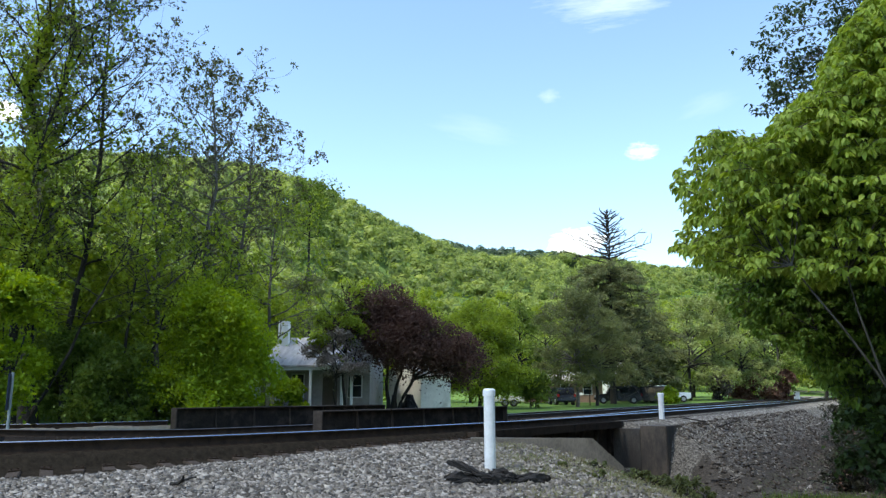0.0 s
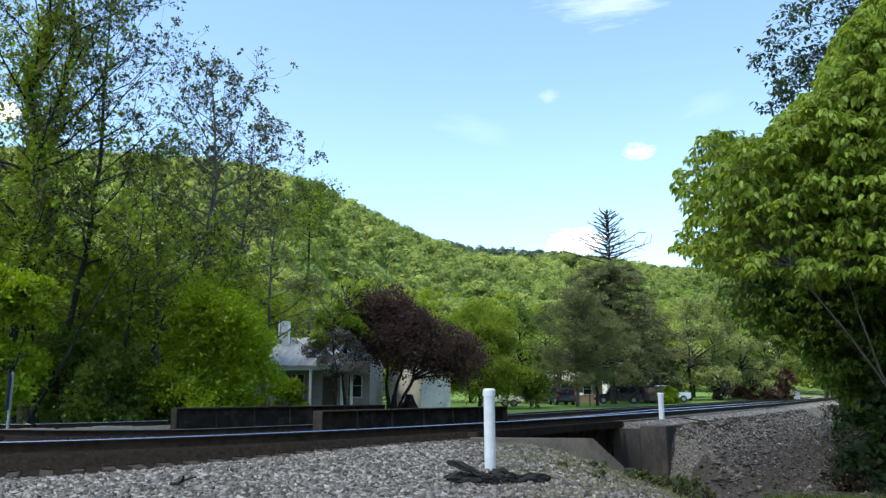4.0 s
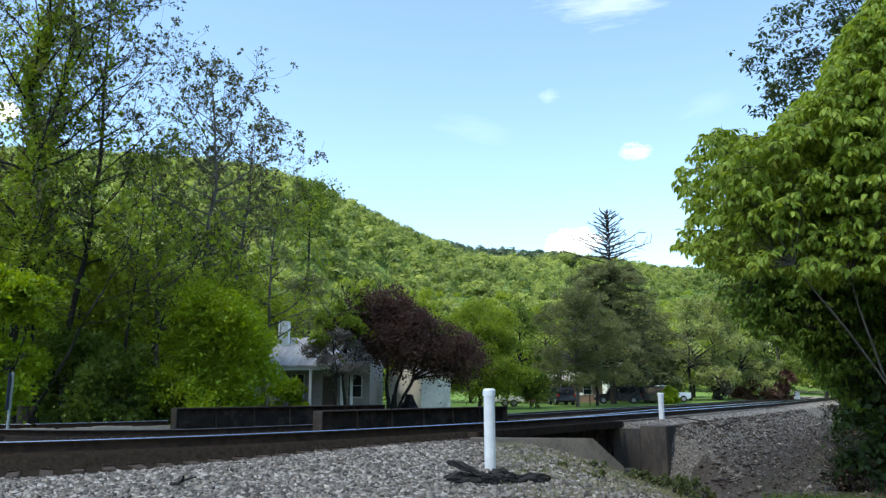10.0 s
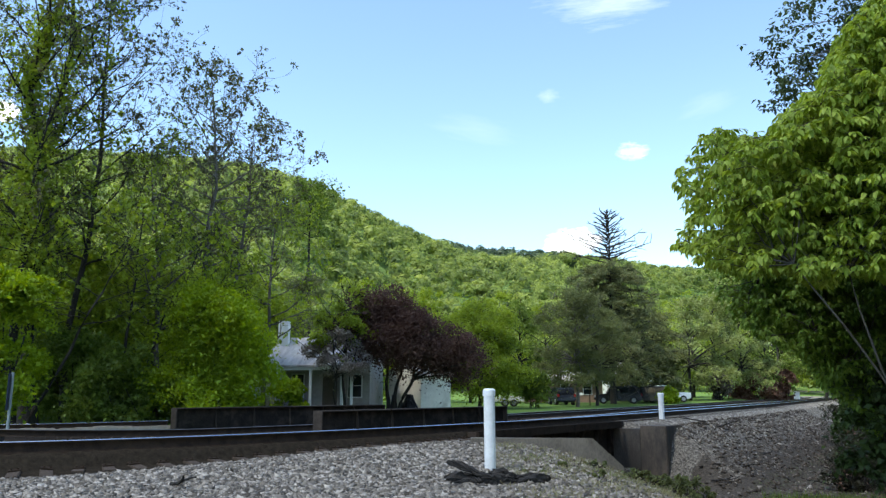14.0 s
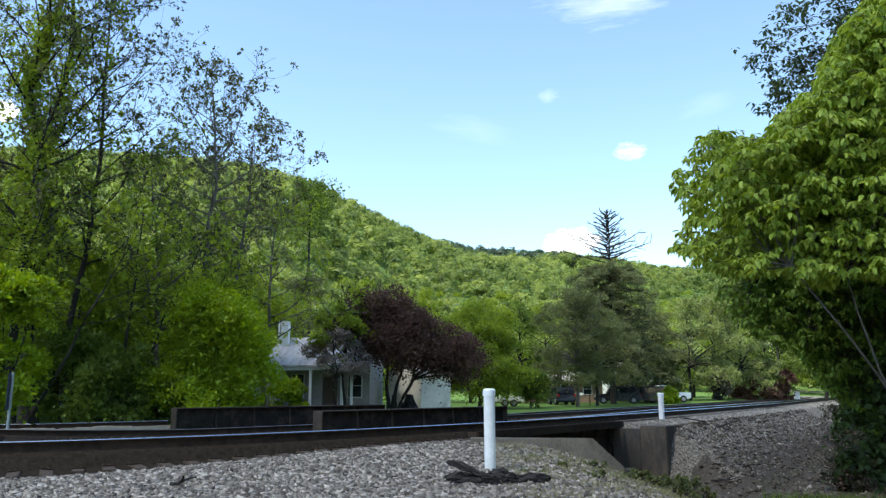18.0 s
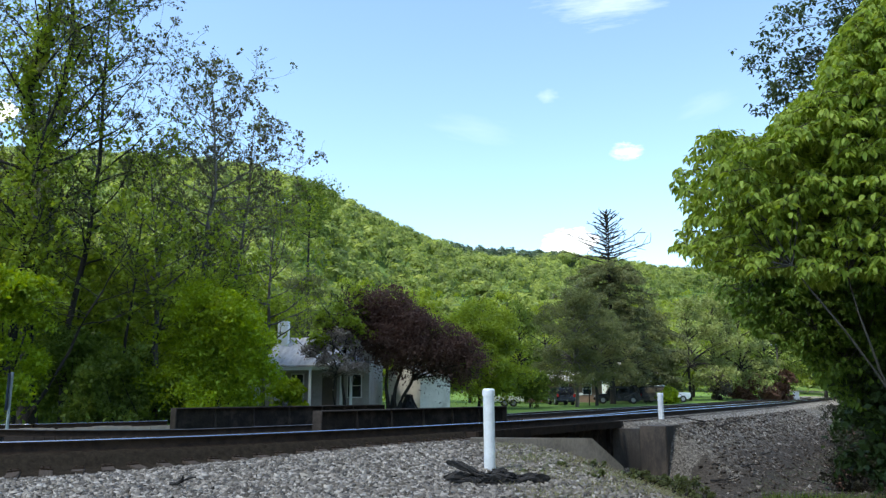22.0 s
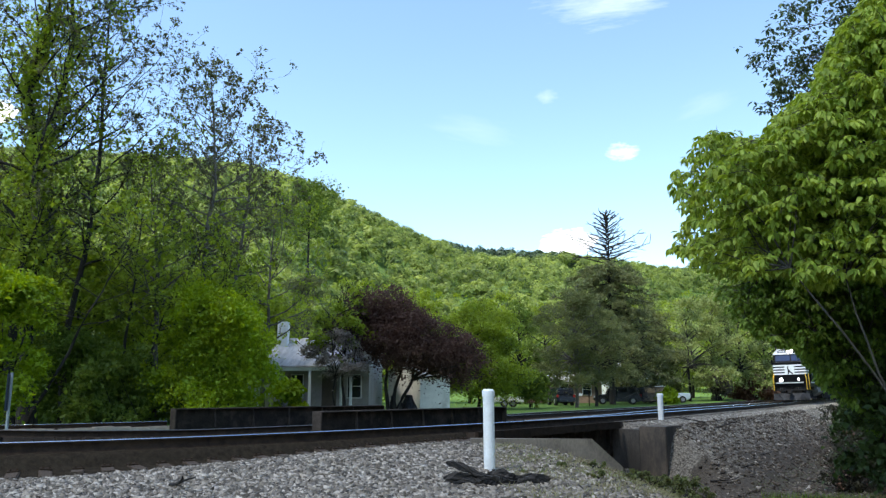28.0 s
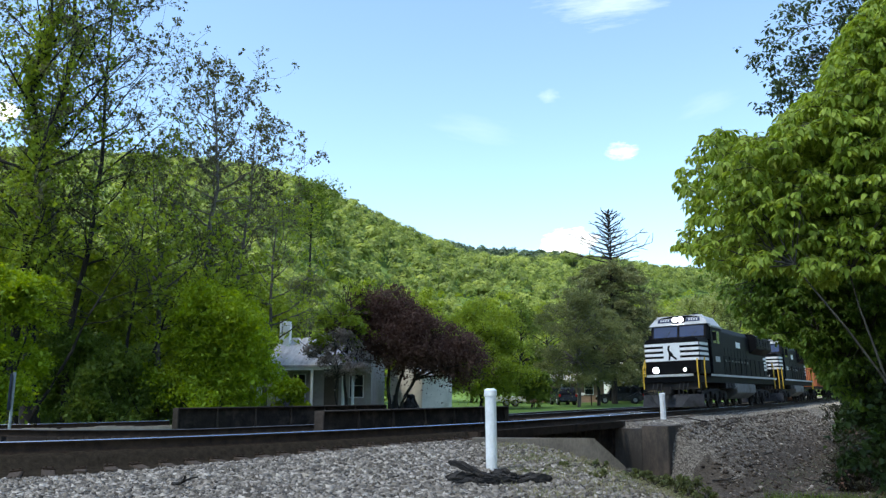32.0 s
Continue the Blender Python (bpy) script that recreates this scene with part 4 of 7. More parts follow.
lobed_tree("garden_tree", "broad garden tree with olive-green feathery leaves", 13.6, 69.0, *auto_lobes(78, 8.6, 3.3, 2.0, 50, 0.22), 19000, 0.09, M_LEAF_OLIVE, M_BARK, 78, group="garden trees", flat=0.45, bare=40)


def spruce(x, y, h, w, seed):
    """An old conifer: drooping dense boughs below, bare upturned branches at the thin top."""
    rng = np.random.default_rng(seed)
    z = float(ground_z(np.array([x]), np.array([y]))[0])
    e = empty("spruce_tree", pose(x, y, z), "old spruce with a bare thin top and drooping lower boughs", "tree")
    n = 14
    t = np.linspace(0, 1, n)
    trunk = np.c_[np.cumsum(rng.normal(size=n)) * 0.03, np.cumsum(rng.normal(size=n)) * 0.03, t * h]
    lines, an = [(trunk, 0.32 * (1 - t) + 0.02)], []
    for i in range(150):
        k = ((i + rng.random()) / 150) ** 0.85
        zz = h * (0.17 + 0.82 * k)
        az = i * 2.399
        top = k > 0.66
        L = (w * (1 - 0.56 * k / 0.66) if not top else w * 0.58 * ((1.0 - k) / 0.34) ** 0.8 + 0.25) * (0.6 + 0.55 * rng.random())
        el = 0.15 + 1.1 * (k - 0.66) if top else 0.05 - 0.35 * (1 - k)
        b = wander(rng, (0, 0, zz), (math.cos(az) * math.cos(el), math.sin(az) * math.cos(el), math.sin(el)), L, 7, 0.06, 0.02 if top else -0.03)
        lines.append((b, np.linspace(0.05, 0.018, 7) * (1.6 if top else 1.0)))
        for _ in range(7 if top else 6):
            q = rng.integers(2, 7)
            tw = wander(rng, b[q], (b[-1] - b[0]) / L + rng.normal(size=3) * 0.5, L * 0.22, 3, 0.1, 0.05 if top else -0.1)
            lines.append((tw, np.array([0.03, 0.025, 0.018])))
            if not top:
                an.append(tw)
        if not top:
            an.append(b[2:])
    v, f = tubes(lines, 5)
    raw("trunk", v, f, M_BARK, e, smooth=True)
    an = np.concatenate(an)
    p = an[rng.integers(0, len(an), 40000)] + rng.normal(size=(40000, 3)) * (0.24, 0.24, 0.10)
    p = p[p[:, 2] > 2.1]
    v, f = leaves(rng, p, 0.10, droop=0.6, long=2.6)
    raw("bough", v, f, M_NEEDLE, e)
    return e


spruce(17.0, 78.0, 19.9, 7.4, 81)

# the wood's edge behind the gardens
FAR = "trees behind the gardens"
rows = [(23, 92, 12, 5.2, "p"), (29.5, 93, 11.5, 5.0, "P"), (34, 97, 13, 5.4, "P"), (39, 101, 12, 5, "P"), (44, 106, 12, 5, "g"), (21.5, 88, 10, 4.6, "p"), (25, 92, 9.0, 4.4, "p"),
        (48.5, 112, 12, 5.4, "g"), (53, 108, 13, 5.4, "g"), (8, 82, 11, 5, "g"), (3, 86, 12, 5.2, "w"), (-3, 88, 13, 5.4, "w"), (12, 92, 12, 5, "w"), (-9, 84, 13, 5.4, "w"),
        (28, 106, 14, 5.6, "w"), (36, 112, 15, 6, "w"), (18, 104, 14, 5.6, "w"), (7, 104, 14, 6, "w"), (-6, 104, 15, 6, "w"), (44, 120, 15, 6, "w"), (58, 118, 15, 6, "w"), (63, 112, 13, 6, "w")]
for i, (tx, ty, th, ts, kind) in enumerate(rows):
    lf = {"g": M_LEAF_LAWN, "w": M_LEAF_WOOD, "P": M_LEAF_PALE, "p": M_LEAF_OLIVE}[kind]
    words = {"g": "garden-edge tree with green spring leaves", "w": "woodland tree with fresh green leaves", "P": "tree with pale yellow-green spring leaves",
             "p": "dull grey-green tree beside the lawn"}[kind]
    lobed_tree("background_tree", words, tx, ty, *auto_lobes(100 + i, th, ts, 1.6 if kind in "gp" else 0.8, 40, 0.23), 8000, 0.175, lf, M_BARK, 100 + i, r0=0.18, group=FAR, flat=0.55, bare=10)
shrub("hedge_bush", "rusty red-leaved shrub at the lawn's edge", 40.5, 101.0, 7.5, 3.6, 5000, 0.24, M_LEAF_RUSTY, 91, depth=3, group="red shrubs")
shrub("hedge_bush", "rusty red-leaved shrub at the lawn's edge", 46.0, 105.0, 3.4, 4.6, 3500, 0.24, M_LEAF_RUSTY, 92, depth=3, group="red shrubs")
shrub("hedge_bush", "grey twiggy shrub at the lawn's edge", 32.5, 92.0, 3.6, 3.6, 2800, 0.16, M_TWIGGY, 93, depth=3, group="red shrubs", stems=24)


# ---------------------------------------------------------------- the wooded hillside
def hill_forest(name, words, count, seed, r0, r1, k, fine, leaf, lo=-37, hi=40):
    """The crowns of a belt of the hillside, each a dome of leafy clumps; fine: size of the clumps against the crown."""
    rng = np.random.default_rng(seed)
    b = np.radians(rng.uniform(lo, hi, count * 3))
    r = np.sqrt(rng.uniform(r0 ** 2, r1 ** 2, count * 3))
    near_first = rng.random(count * 3) < np.clip(420 / r, 0.3, 1.0)
    x, y = r * np.sin(b), r * np.cos(b)
    crest = np.interp(np.degrees(b), (-10, 0, 10, 25), (520, 690, 820, 950))
    keep = (hill(x, y) > 0.8) & near_first & ((r > crest - 130) & (r < crest + 30) if leaf == M_RIDGE else (r < crest - 120) | (b < radians(0.5)))
    x, y = x[keep][:count], y[keep][:count]
    z = ground_z(x, y)
    n = len(x)
    rad = rng.uniform(2.8, 6.2, n) * np.interp(r[keep][:count], (150, 700), (0.9, 1.15))
    tall = rng.uniform(7, 14, n)
    d = rng.normal(size=(n, k, 3))
    d /= np.linalg.norm(d, axis=2, keepdims=True)
    d[..., 2] = np.abs(d[..., 2]) * 1.0 - 0.25
    rr = rad[:, None, None] * (0.6 + 0.5 * rng.random((n, k, 1)))
    c = np.stack([x, y, z + tall - rad * 0.8], -1)[:, None] + d * rr * np.array([1, 1, 1.15])
    c = c.reshape(-1, 3)
    nrm = (d + np.array([0, 0, 0.4]) + 0.25 * rng.normal(size=d.shape)).reshape(-1, 3)
    nrm /= np.linalg.norm(nrm, axis=1, keepdims=True)
    a = np.cross(nrm, rng.normal(size=nrm.shape))
    a /= np.linalg.norm(a, axis=1, keepdims=True)
    w = np.cross(nrm, a)
    s = (np.repeat(rad, k) * rng.uniform(0.6, 1.25, n * k) * fine)[:, None]
    j = lambda: 1 + 0.35 * rng.normal(size=(n * k, 1))
    v = np.stack([c - a * s * j() - w * s * 0.5, c + w * s * j(), c + a * s * j() - w * s * 0.5], 1).reshape(-1, 3)
    f = np.arange(len(v)).reshape(-1, 3)
    return tagged(raw(name, v, f, leaf), words, "forest", kind="stuff")


hill_forest("hillside_forest", "dense spring-green forest covering the far hillside", 6600, 5, 240, 1000, 80, 0.20, M_FOREST)
hill_forest("hill_foot_forest", "spring-green forest on the lower slope of the hill", 850, 6, 95, 250, 150, 0.16, M_FOREST)
hill_forest("ridge_forest", "dark bluish-green trees along the far ridge", 1500, 7, 600, 950, 40, 0.30, M_RIDGE, 0.5, 34)


# ---------------------------------------------------------------- the near trees beside the camera
def spray_tree(name, label, foot, seed, clusters, centre, radii, under, over, size, leaf, bark, leaflets=5, stalk=0.16, limbs=30, fork_z=1.2, boughs=(), edge=((-90, -90), (90, -90)), tufts=0):
    """A near tree: limbs from the trunk to sprays of leaflets that fill an uneven crown over a slanting underside."""
    rng = np.random.default_rng(seed)
    e = empty(name, pose(*foot), label, "tree")
    foot, centre = np.array(foot), np.array(centre)
    d = rng.normal(size=(clusters * 4, 3))
    d /= np.linalg.norm(d, axis=1, keepdims=True)
    q = rng.random(len(d)) ** 0.42
    lump = 1 + 0.16 * np.sin(d[:, 0] * 6 + 1) * np.sin(d[:, 2] * 7) + 0.08 * np.sin(d[:, 1] * 13 + d[:, 2] * 9)
    p = centre + d * (q * lump)[:, None] * np.array(radii)
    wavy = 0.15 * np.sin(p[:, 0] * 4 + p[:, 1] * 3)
    # crown limits are measured along the camera's line of sight
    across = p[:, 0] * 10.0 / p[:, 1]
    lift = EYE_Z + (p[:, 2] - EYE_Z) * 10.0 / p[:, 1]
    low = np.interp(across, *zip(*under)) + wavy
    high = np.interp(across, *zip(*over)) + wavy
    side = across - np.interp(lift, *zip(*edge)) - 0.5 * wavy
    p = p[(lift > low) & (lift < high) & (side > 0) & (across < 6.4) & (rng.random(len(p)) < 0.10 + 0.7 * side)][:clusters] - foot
    if tufts:
        p = p[rng.integers(0, tufts, len(p))] + rng.normal(size=p.shape) * (0.16, 0.16, 0.12)
    # trunk and limbs
    fork = np.array([(centre - foot)[0] * 0.35, (centre - foot)[1] * 0.35, fork_z])
    k = np.linspace(0, 1, 8)[:, None]
    lines = [(k * fork + np.c_[0.05 * np.sin(k * 5), 0.04 * np.cos(k * 4) - 0.04, 0 * k], np.linspace(0.17, 0.11, 8))]
    for tgt in p[rng.integers(0, len(p), limbs)]:
        mid = fork * 0.45 + tgt * 0.55 + rng.normal(size=3) * 0.25 + (0, 0, 0.3)
        kk = np.linspace(0, 1, 9)[:, None]
        lb = (1 - kk) ** 2 * fork + 2 * kk * (1 - kk) * mid + kk * kk * tgt
        lines.append((lb, np.linspace(0.03, 0.006, 9) * rng.uniform(0.6, 1.2)))
    for pts in boughs:
        lines.append((np.array(pts) - foot, np.linspace(0.026, 0.012, len(pts))))
    # a twig to every few sprays
    nodes = np.concatenate([l[0][3:] for l in lines[1:]])
    for tgt in p[::14]:
        j = ((nodes - tgt) ** 2).sum(1).argmin()
        mid = (nodes[j] + tgt) / 2 + rng.normal(size=3) * 0.06
        lines.append((np.array([nodes[j], mid, tgt]), np.array([0.010, 0.007, 0.004])))
    v, f = tubes(lines)
    raw("trunk", v, f, bark, e, smooth=True)
    # leaflets hang round each spray's tip
    n = len(p)
    az = rng.random((n, 1)) * 6.283 + np.arange(leaflets)[None] * 6.283 / leaflets + rng.normal(size=(n, leaflets)) * 0.25
    dip = -0.42 + 0.3 * rng.normal(size=(n, leaflets))
    dv = np.stack([np.cos(az) * np.cos(dip), np.sin(az) * np.cos(dip), np.sin(dip)], -1)
    tilt = rng.normal(size=(n, 1, 3)) * 0.25
    dv = dv + tilt
    dv /= np.linalg.norm(dv, axis=2, keepdims=True)
    s = size * (1 + 0.25 * rng.normal(size=(n, leaflets, 1))).clip(0.5, 1.6)
    a = p[:, None] + dv * stalk * 0.25
    side = np.cross(dv, np.array([0, 0, 1.0]))
    side /= np.linalg.norm(side, axis=2, keepdims=True) + 1e-6
    up = np.cross(side, dv)
    m1 = a + dv * s * 0.45
    tip = a + dv * s * 1.05 - up * s * 0.14
    l = m1 + side * s * 0.30 + up * s * 0.09
    r = m1 - side * s * 0.30 + up * s * 0.09
    v = np.stack([a, l, tip, r], 2).reshape(-1, 3)
    k = np.arange(n * leaflets)[:, None] * 4
    f = np.concatenate([k + np.array([[0, 2, 1]]), k + np.array([[0, 3, 2]])])
    raw("crown", v, f, leaf, e)
    return e


def within(poly, a, b):
    """Which of the points (a, b) lie inside the polygon."""
    inside = np.zeros(np.shape(a), bool)
    for (x0, y0), (x1, y1) in zip(poly, poly[1:] + poly[:1]):
        cross = (y0 > b) != (y1 > b)
        inside ^= cross & (a < (x1 - x0) * (b - y0) / ((y1 - y0) or 1e-9) + x0)
    return inside


def ovate(a, d, side, up, s):
    """Pointed oval leaf blades, folded along the rib and bent down at the tip: arrays of verts and faces."""
    m1, m2 = a + d * s * 0.28, a + d * s * 0.66
    v = np.stack([a, m1 + side * s * 0.20 + up * s * 0.06, m2 + side * s * 0.18 + up * s * 0.01, a + d * s - up * s * 0.20,
                  m2 - side * s * 0.18 + up * s * 0.01, m1 - side * s * 0.20 + up * s * 0.06, a + d * s * 0.5 - up * s * 0.02], -2).reshape(-1, 7, 3)
    k = np.arange(len(v))[:, None, None] * 7
    t = np.array([(0, 6, 1), (1, 6, 2), (2, 6, 3), (3, 6, 4), (4, 6, 5), (5, 6, 0)])
    return v.reshape(-1, 3), (k + t[None]).reshape(-1, 3)


def box_elder(label, foot, seed, outline, sprays, centre, radii, leaf, size, boughs=()):
    """The near tree: limbs, and layered sprays of drooping shoots that carry pairs of leaves of three to five leaflets."""
    rng = np.random.default_rng(seed)
    e = empty("box_elder_tree", pose(*foot), label, "tree", "box elders on the bank")
    foot, centre, radii = np.array(foot), np.array(centre), np.array(radii)
    # points kept inside the crown's outline as sighted from the camera
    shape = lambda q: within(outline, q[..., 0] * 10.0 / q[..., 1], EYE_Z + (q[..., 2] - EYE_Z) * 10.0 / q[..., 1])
    d = rng.normal(size=(60000, 3))
    d /= np.linalg.norm(d, axis=1, keepdims=True)
    cand = centre + d * (rng.random((60000, 1)) ** 0.33) * radii
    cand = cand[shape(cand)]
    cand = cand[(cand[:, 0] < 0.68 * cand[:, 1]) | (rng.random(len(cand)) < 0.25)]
    at, room = np.empty((0, 3)), np.array([0.27, 0.42, 0.22])
    for c in cand:
        if (((c - at[-700:]) / room) ** 2).sum(1).min(initial=9) > 1:
            at = np.vstack([at, c])
            if len(at) == sprays:
                break
    side_lobe = at[:, 0] * 10.0 / at[:, 1] < 3.9
    at = at[~side_lobe | (rng.random(len(at)) < 0.6)]
    # trunk, limbs and the twig under each spray
    fork = foot + (centre - foot) * (0.3, 0.3, 0.3)
    k = np.linspace(0, 1, 8)[:, None]
    lines = [(foot + k * (fork - foot) + np.c_[0.05 * np.sin(k * 5), 0.04 * np.cos(k * 4) - 0.04, 0 * k], np.linspace(0.17, 0.11, 8))]
    for tgt in at[rng.integers(0, len(at), 44)]:
        mid = fork * 0.45 + tgt * 0.55 + rng.normal(size=3) * 0.25 + (0, 0, 0.3)
        kk = np.linspace(0, 1, 9)[:, None]
        limb = (1 - kk) ** 2 * fork + 2 * kk * (1 - kk) * mid + kk * kk * tgt
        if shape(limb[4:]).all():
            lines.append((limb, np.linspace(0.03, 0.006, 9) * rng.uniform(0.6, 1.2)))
    for pts in boughs:
        lines.append((np.array(pts), np.linspace(0.019, 0.009, len(pts))))
    knots = np.concatenate([l[0][3:] for l in lines[1:]])
    shoots, nodes, ways = [], [], []
    for c in at:
        j = ((knots - c) ** 2).sum(1).argmin()
        mid = (knots[j] + c) / 2 + rng.normal(size=3) * 0.06
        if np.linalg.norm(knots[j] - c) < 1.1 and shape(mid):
            lines.append((np.array([knots[j], mid, c]), np.array([0.011, 0.008, 0.005])))
        out = c - centre * (1, 1, 0) - (0, 0, c[2])
        out = out / (np.linalg.norm(out) + 1e-6) + np.array([-0.35, -0.55, 0]) + rng.normal(size=3) * (0.35, 0.35, 0)
        base = math.atan2(out[1], out[0])
        for k in range(5):
            az = base + (k - 2) * 0.62 + rng.normal() * 0.2
            sh = wander(rng, c, (math.cos(az), math.sin(az), 0.35 + 0.25 * rng.normal()), rng.uniform(0.28, 0.62), 6, 0.10, -0.16)
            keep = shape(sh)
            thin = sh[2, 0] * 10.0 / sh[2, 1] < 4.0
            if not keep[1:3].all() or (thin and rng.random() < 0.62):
                continue
            sh, keep = sh[:keep.sum()], keep[:keep.sum()]
            if not keep.all() or len(sh) < 3:
                continue
            lines.append((sh, np.linspace(0.005, 0.0025, len(sh))))
            nodes.append(sh[1:][keep[1:]])
            w = np.gradient(sh, axis=0)[1:][keep[1:]]
            ways.append(w / np.linalg.norm(w, axis=1, keepdims=True))
    v, f = tubes(lines)
    raw("trunk", v - foot, f, M_BARK_BROWN, e, smooth=True)
    p, w = np.concatenate(nodes), np.concatenate(ways)
    some = rng.random(len(p)) < 0.7
    p, w = p[some], w[some]
    # two opposite leaf stalks at every node
    p, w = np.repeat(p, 2, 0), np.repeat(w, 2, 0)
    n = len(p)
    side = np.cross(w, (0, 0, 1.0))
    side /= np.linalg.norm(side, axis=1, keepdims=True) + 1e-6
    stalk = side * np.where(np.arange(n) % 2, 1, -1)[:, None] + 0.7 * w + rng.normal(size=(n, 3)) * 0.35
    stalk[:, 2] -= 0.15
    stalk /= np.linalg.norm(stalk, axis=1, keepdims=True)
    tip = p + stalk * rng.uniform(0.05, 0.11, (n, 1))
    m = 4
    az = np.arctan2(stalk[:, 1], stalk[:, 0])[:, None] + (np.arange(m)[None] - 1.5) * 0.75 + rng.normal(size=(n, m)) * 0.2
    dip = -0.62 + 0.32 * rng.normal(size=(n, m)) - 0.2 * rng.random((n, 1))
    dv = np.stack([np.cos(az) * np.cos(dip), np.sin(az) * np.cos(dip), np.sin(dip)], -1)
    sd = np.cross(dv, np.array([0, 0, 1.0]) + rng.normal(size=(n, m, 3)) * 0.25)
    sd /= np.linalg.norm(sd, axis=2, keepdims=True) + 1e-6
    up = np.cross(sd, dv)
    s = size * (1 + 0.22 * rng.normal(size=(n, m, 1))).clip(0.5, 1.5)
    v, f = ovate(np.repeat(tip[:, None], m, 1), dv, sd, up, s)
    raw("crown", v - foot, f, leaf, e)
    return e


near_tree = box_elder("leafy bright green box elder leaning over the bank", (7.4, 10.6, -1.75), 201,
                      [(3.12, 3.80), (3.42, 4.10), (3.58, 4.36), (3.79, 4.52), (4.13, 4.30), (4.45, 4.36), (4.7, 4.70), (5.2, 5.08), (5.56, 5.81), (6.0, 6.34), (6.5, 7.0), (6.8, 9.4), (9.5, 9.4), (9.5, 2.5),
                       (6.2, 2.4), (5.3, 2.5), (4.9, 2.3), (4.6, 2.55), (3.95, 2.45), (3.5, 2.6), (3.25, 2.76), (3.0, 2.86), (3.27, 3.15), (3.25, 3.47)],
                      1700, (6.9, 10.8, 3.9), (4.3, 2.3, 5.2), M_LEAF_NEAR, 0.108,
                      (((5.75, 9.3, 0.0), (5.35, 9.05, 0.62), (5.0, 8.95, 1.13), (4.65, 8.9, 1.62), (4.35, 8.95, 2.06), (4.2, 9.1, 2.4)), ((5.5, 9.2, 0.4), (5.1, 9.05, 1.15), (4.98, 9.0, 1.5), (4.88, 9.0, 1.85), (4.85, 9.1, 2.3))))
under_tree = box_elder("box elder with low drooping boughs, leaf colour darkened for shade", (12.6, 17.4, -2.3), 203,
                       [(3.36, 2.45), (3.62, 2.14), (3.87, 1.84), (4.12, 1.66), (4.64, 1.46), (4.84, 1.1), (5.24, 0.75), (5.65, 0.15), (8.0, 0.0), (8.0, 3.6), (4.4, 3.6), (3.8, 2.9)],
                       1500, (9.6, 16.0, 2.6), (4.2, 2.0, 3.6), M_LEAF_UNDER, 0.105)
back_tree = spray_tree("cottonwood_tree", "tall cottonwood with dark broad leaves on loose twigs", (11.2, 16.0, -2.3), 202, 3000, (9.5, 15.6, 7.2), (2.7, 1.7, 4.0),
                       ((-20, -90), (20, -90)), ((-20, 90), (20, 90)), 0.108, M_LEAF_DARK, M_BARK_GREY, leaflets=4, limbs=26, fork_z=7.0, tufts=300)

# scrub on the bank under the near trees
SCRUB = "scrub along the bank"
for i, (tx, ty, w, h, lf, n, sz) in enumerate([(16.4, 28.5, 4.4, 2.8, "d", 3200, 0.11), (14.2, 27.5, 3.0, 1.5, "t", 160, 0.06), (16.2, 31.5, 3.4, 2.0, "t", 200, 0.06), (18.6, 35.5, 3.6, 2.2, "t", 200, 0.07), (13.4, 22.5, 2.6, 1.2, "t", 120, 0.05), (18.6, 32, 4.0, 4.6, "d", 6000, 0.13), (19.9, 36.0, 4.6, 7.2, "d", 9000, 0.14), (14.2, 24.0, 2.6, 2.0, "b", 700, 0.06), (12.6, 16.5, 3.0, 3.4, "d", 5000, 0.12), (10.6, 13.2, 2.4, 2.6, "d", 4500, 0.11), (22.4, 38, 5.0, 6, "d", 8000, 0.12),
                                               (27, 45, 6, 6.5, "d", 8000, 0.14), (32.5, 53, 6, 7, "d", 8000, 0.16), (37.5, 62, 6, 7, "w", 7000, 0.22), (44.5, 73, 7, 8, "w", 7000, 0.26), (13.6, 19, 3.4, 3.6, "d", 6000, 0.12),
                                               (52, 86, 8, 9, "w", 7000, 0.28), (61, 100, 9, 10, "w", 7000, 0.3), (16.5, 25, 3.5, 5, "d", 6000, 0.13)]):
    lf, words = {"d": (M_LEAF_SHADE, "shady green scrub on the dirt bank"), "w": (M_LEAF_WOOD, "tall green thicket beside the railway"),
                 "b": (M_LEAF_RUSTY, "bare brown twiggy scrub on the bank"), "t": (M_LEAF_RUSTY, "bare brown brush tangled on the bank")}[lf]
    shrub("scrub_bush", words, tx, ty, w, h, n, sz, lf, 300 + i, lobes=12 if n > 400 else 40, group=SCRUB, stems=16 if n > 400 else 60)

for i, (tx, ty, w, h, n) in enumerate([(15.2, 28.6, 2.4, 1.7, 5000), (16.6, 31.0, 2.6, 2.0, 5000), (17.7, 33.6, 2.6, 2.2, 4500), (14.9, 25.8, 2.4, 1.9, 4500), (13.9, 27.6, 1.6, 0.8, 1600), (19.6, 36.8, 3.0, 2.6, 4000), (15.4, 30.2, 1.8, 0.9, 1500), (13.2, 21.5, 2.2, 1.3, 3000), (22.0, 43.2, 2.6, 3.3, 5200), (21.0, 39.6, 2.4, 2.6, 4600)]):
    shrub("bank_brush", "tangled brush on the dirt bank, shade in its dark colour", tx, ty, w, h, n, 0.055, M_BRUSH, 380 + i, lobes=18, group="dark brush on the bank", stems=26)

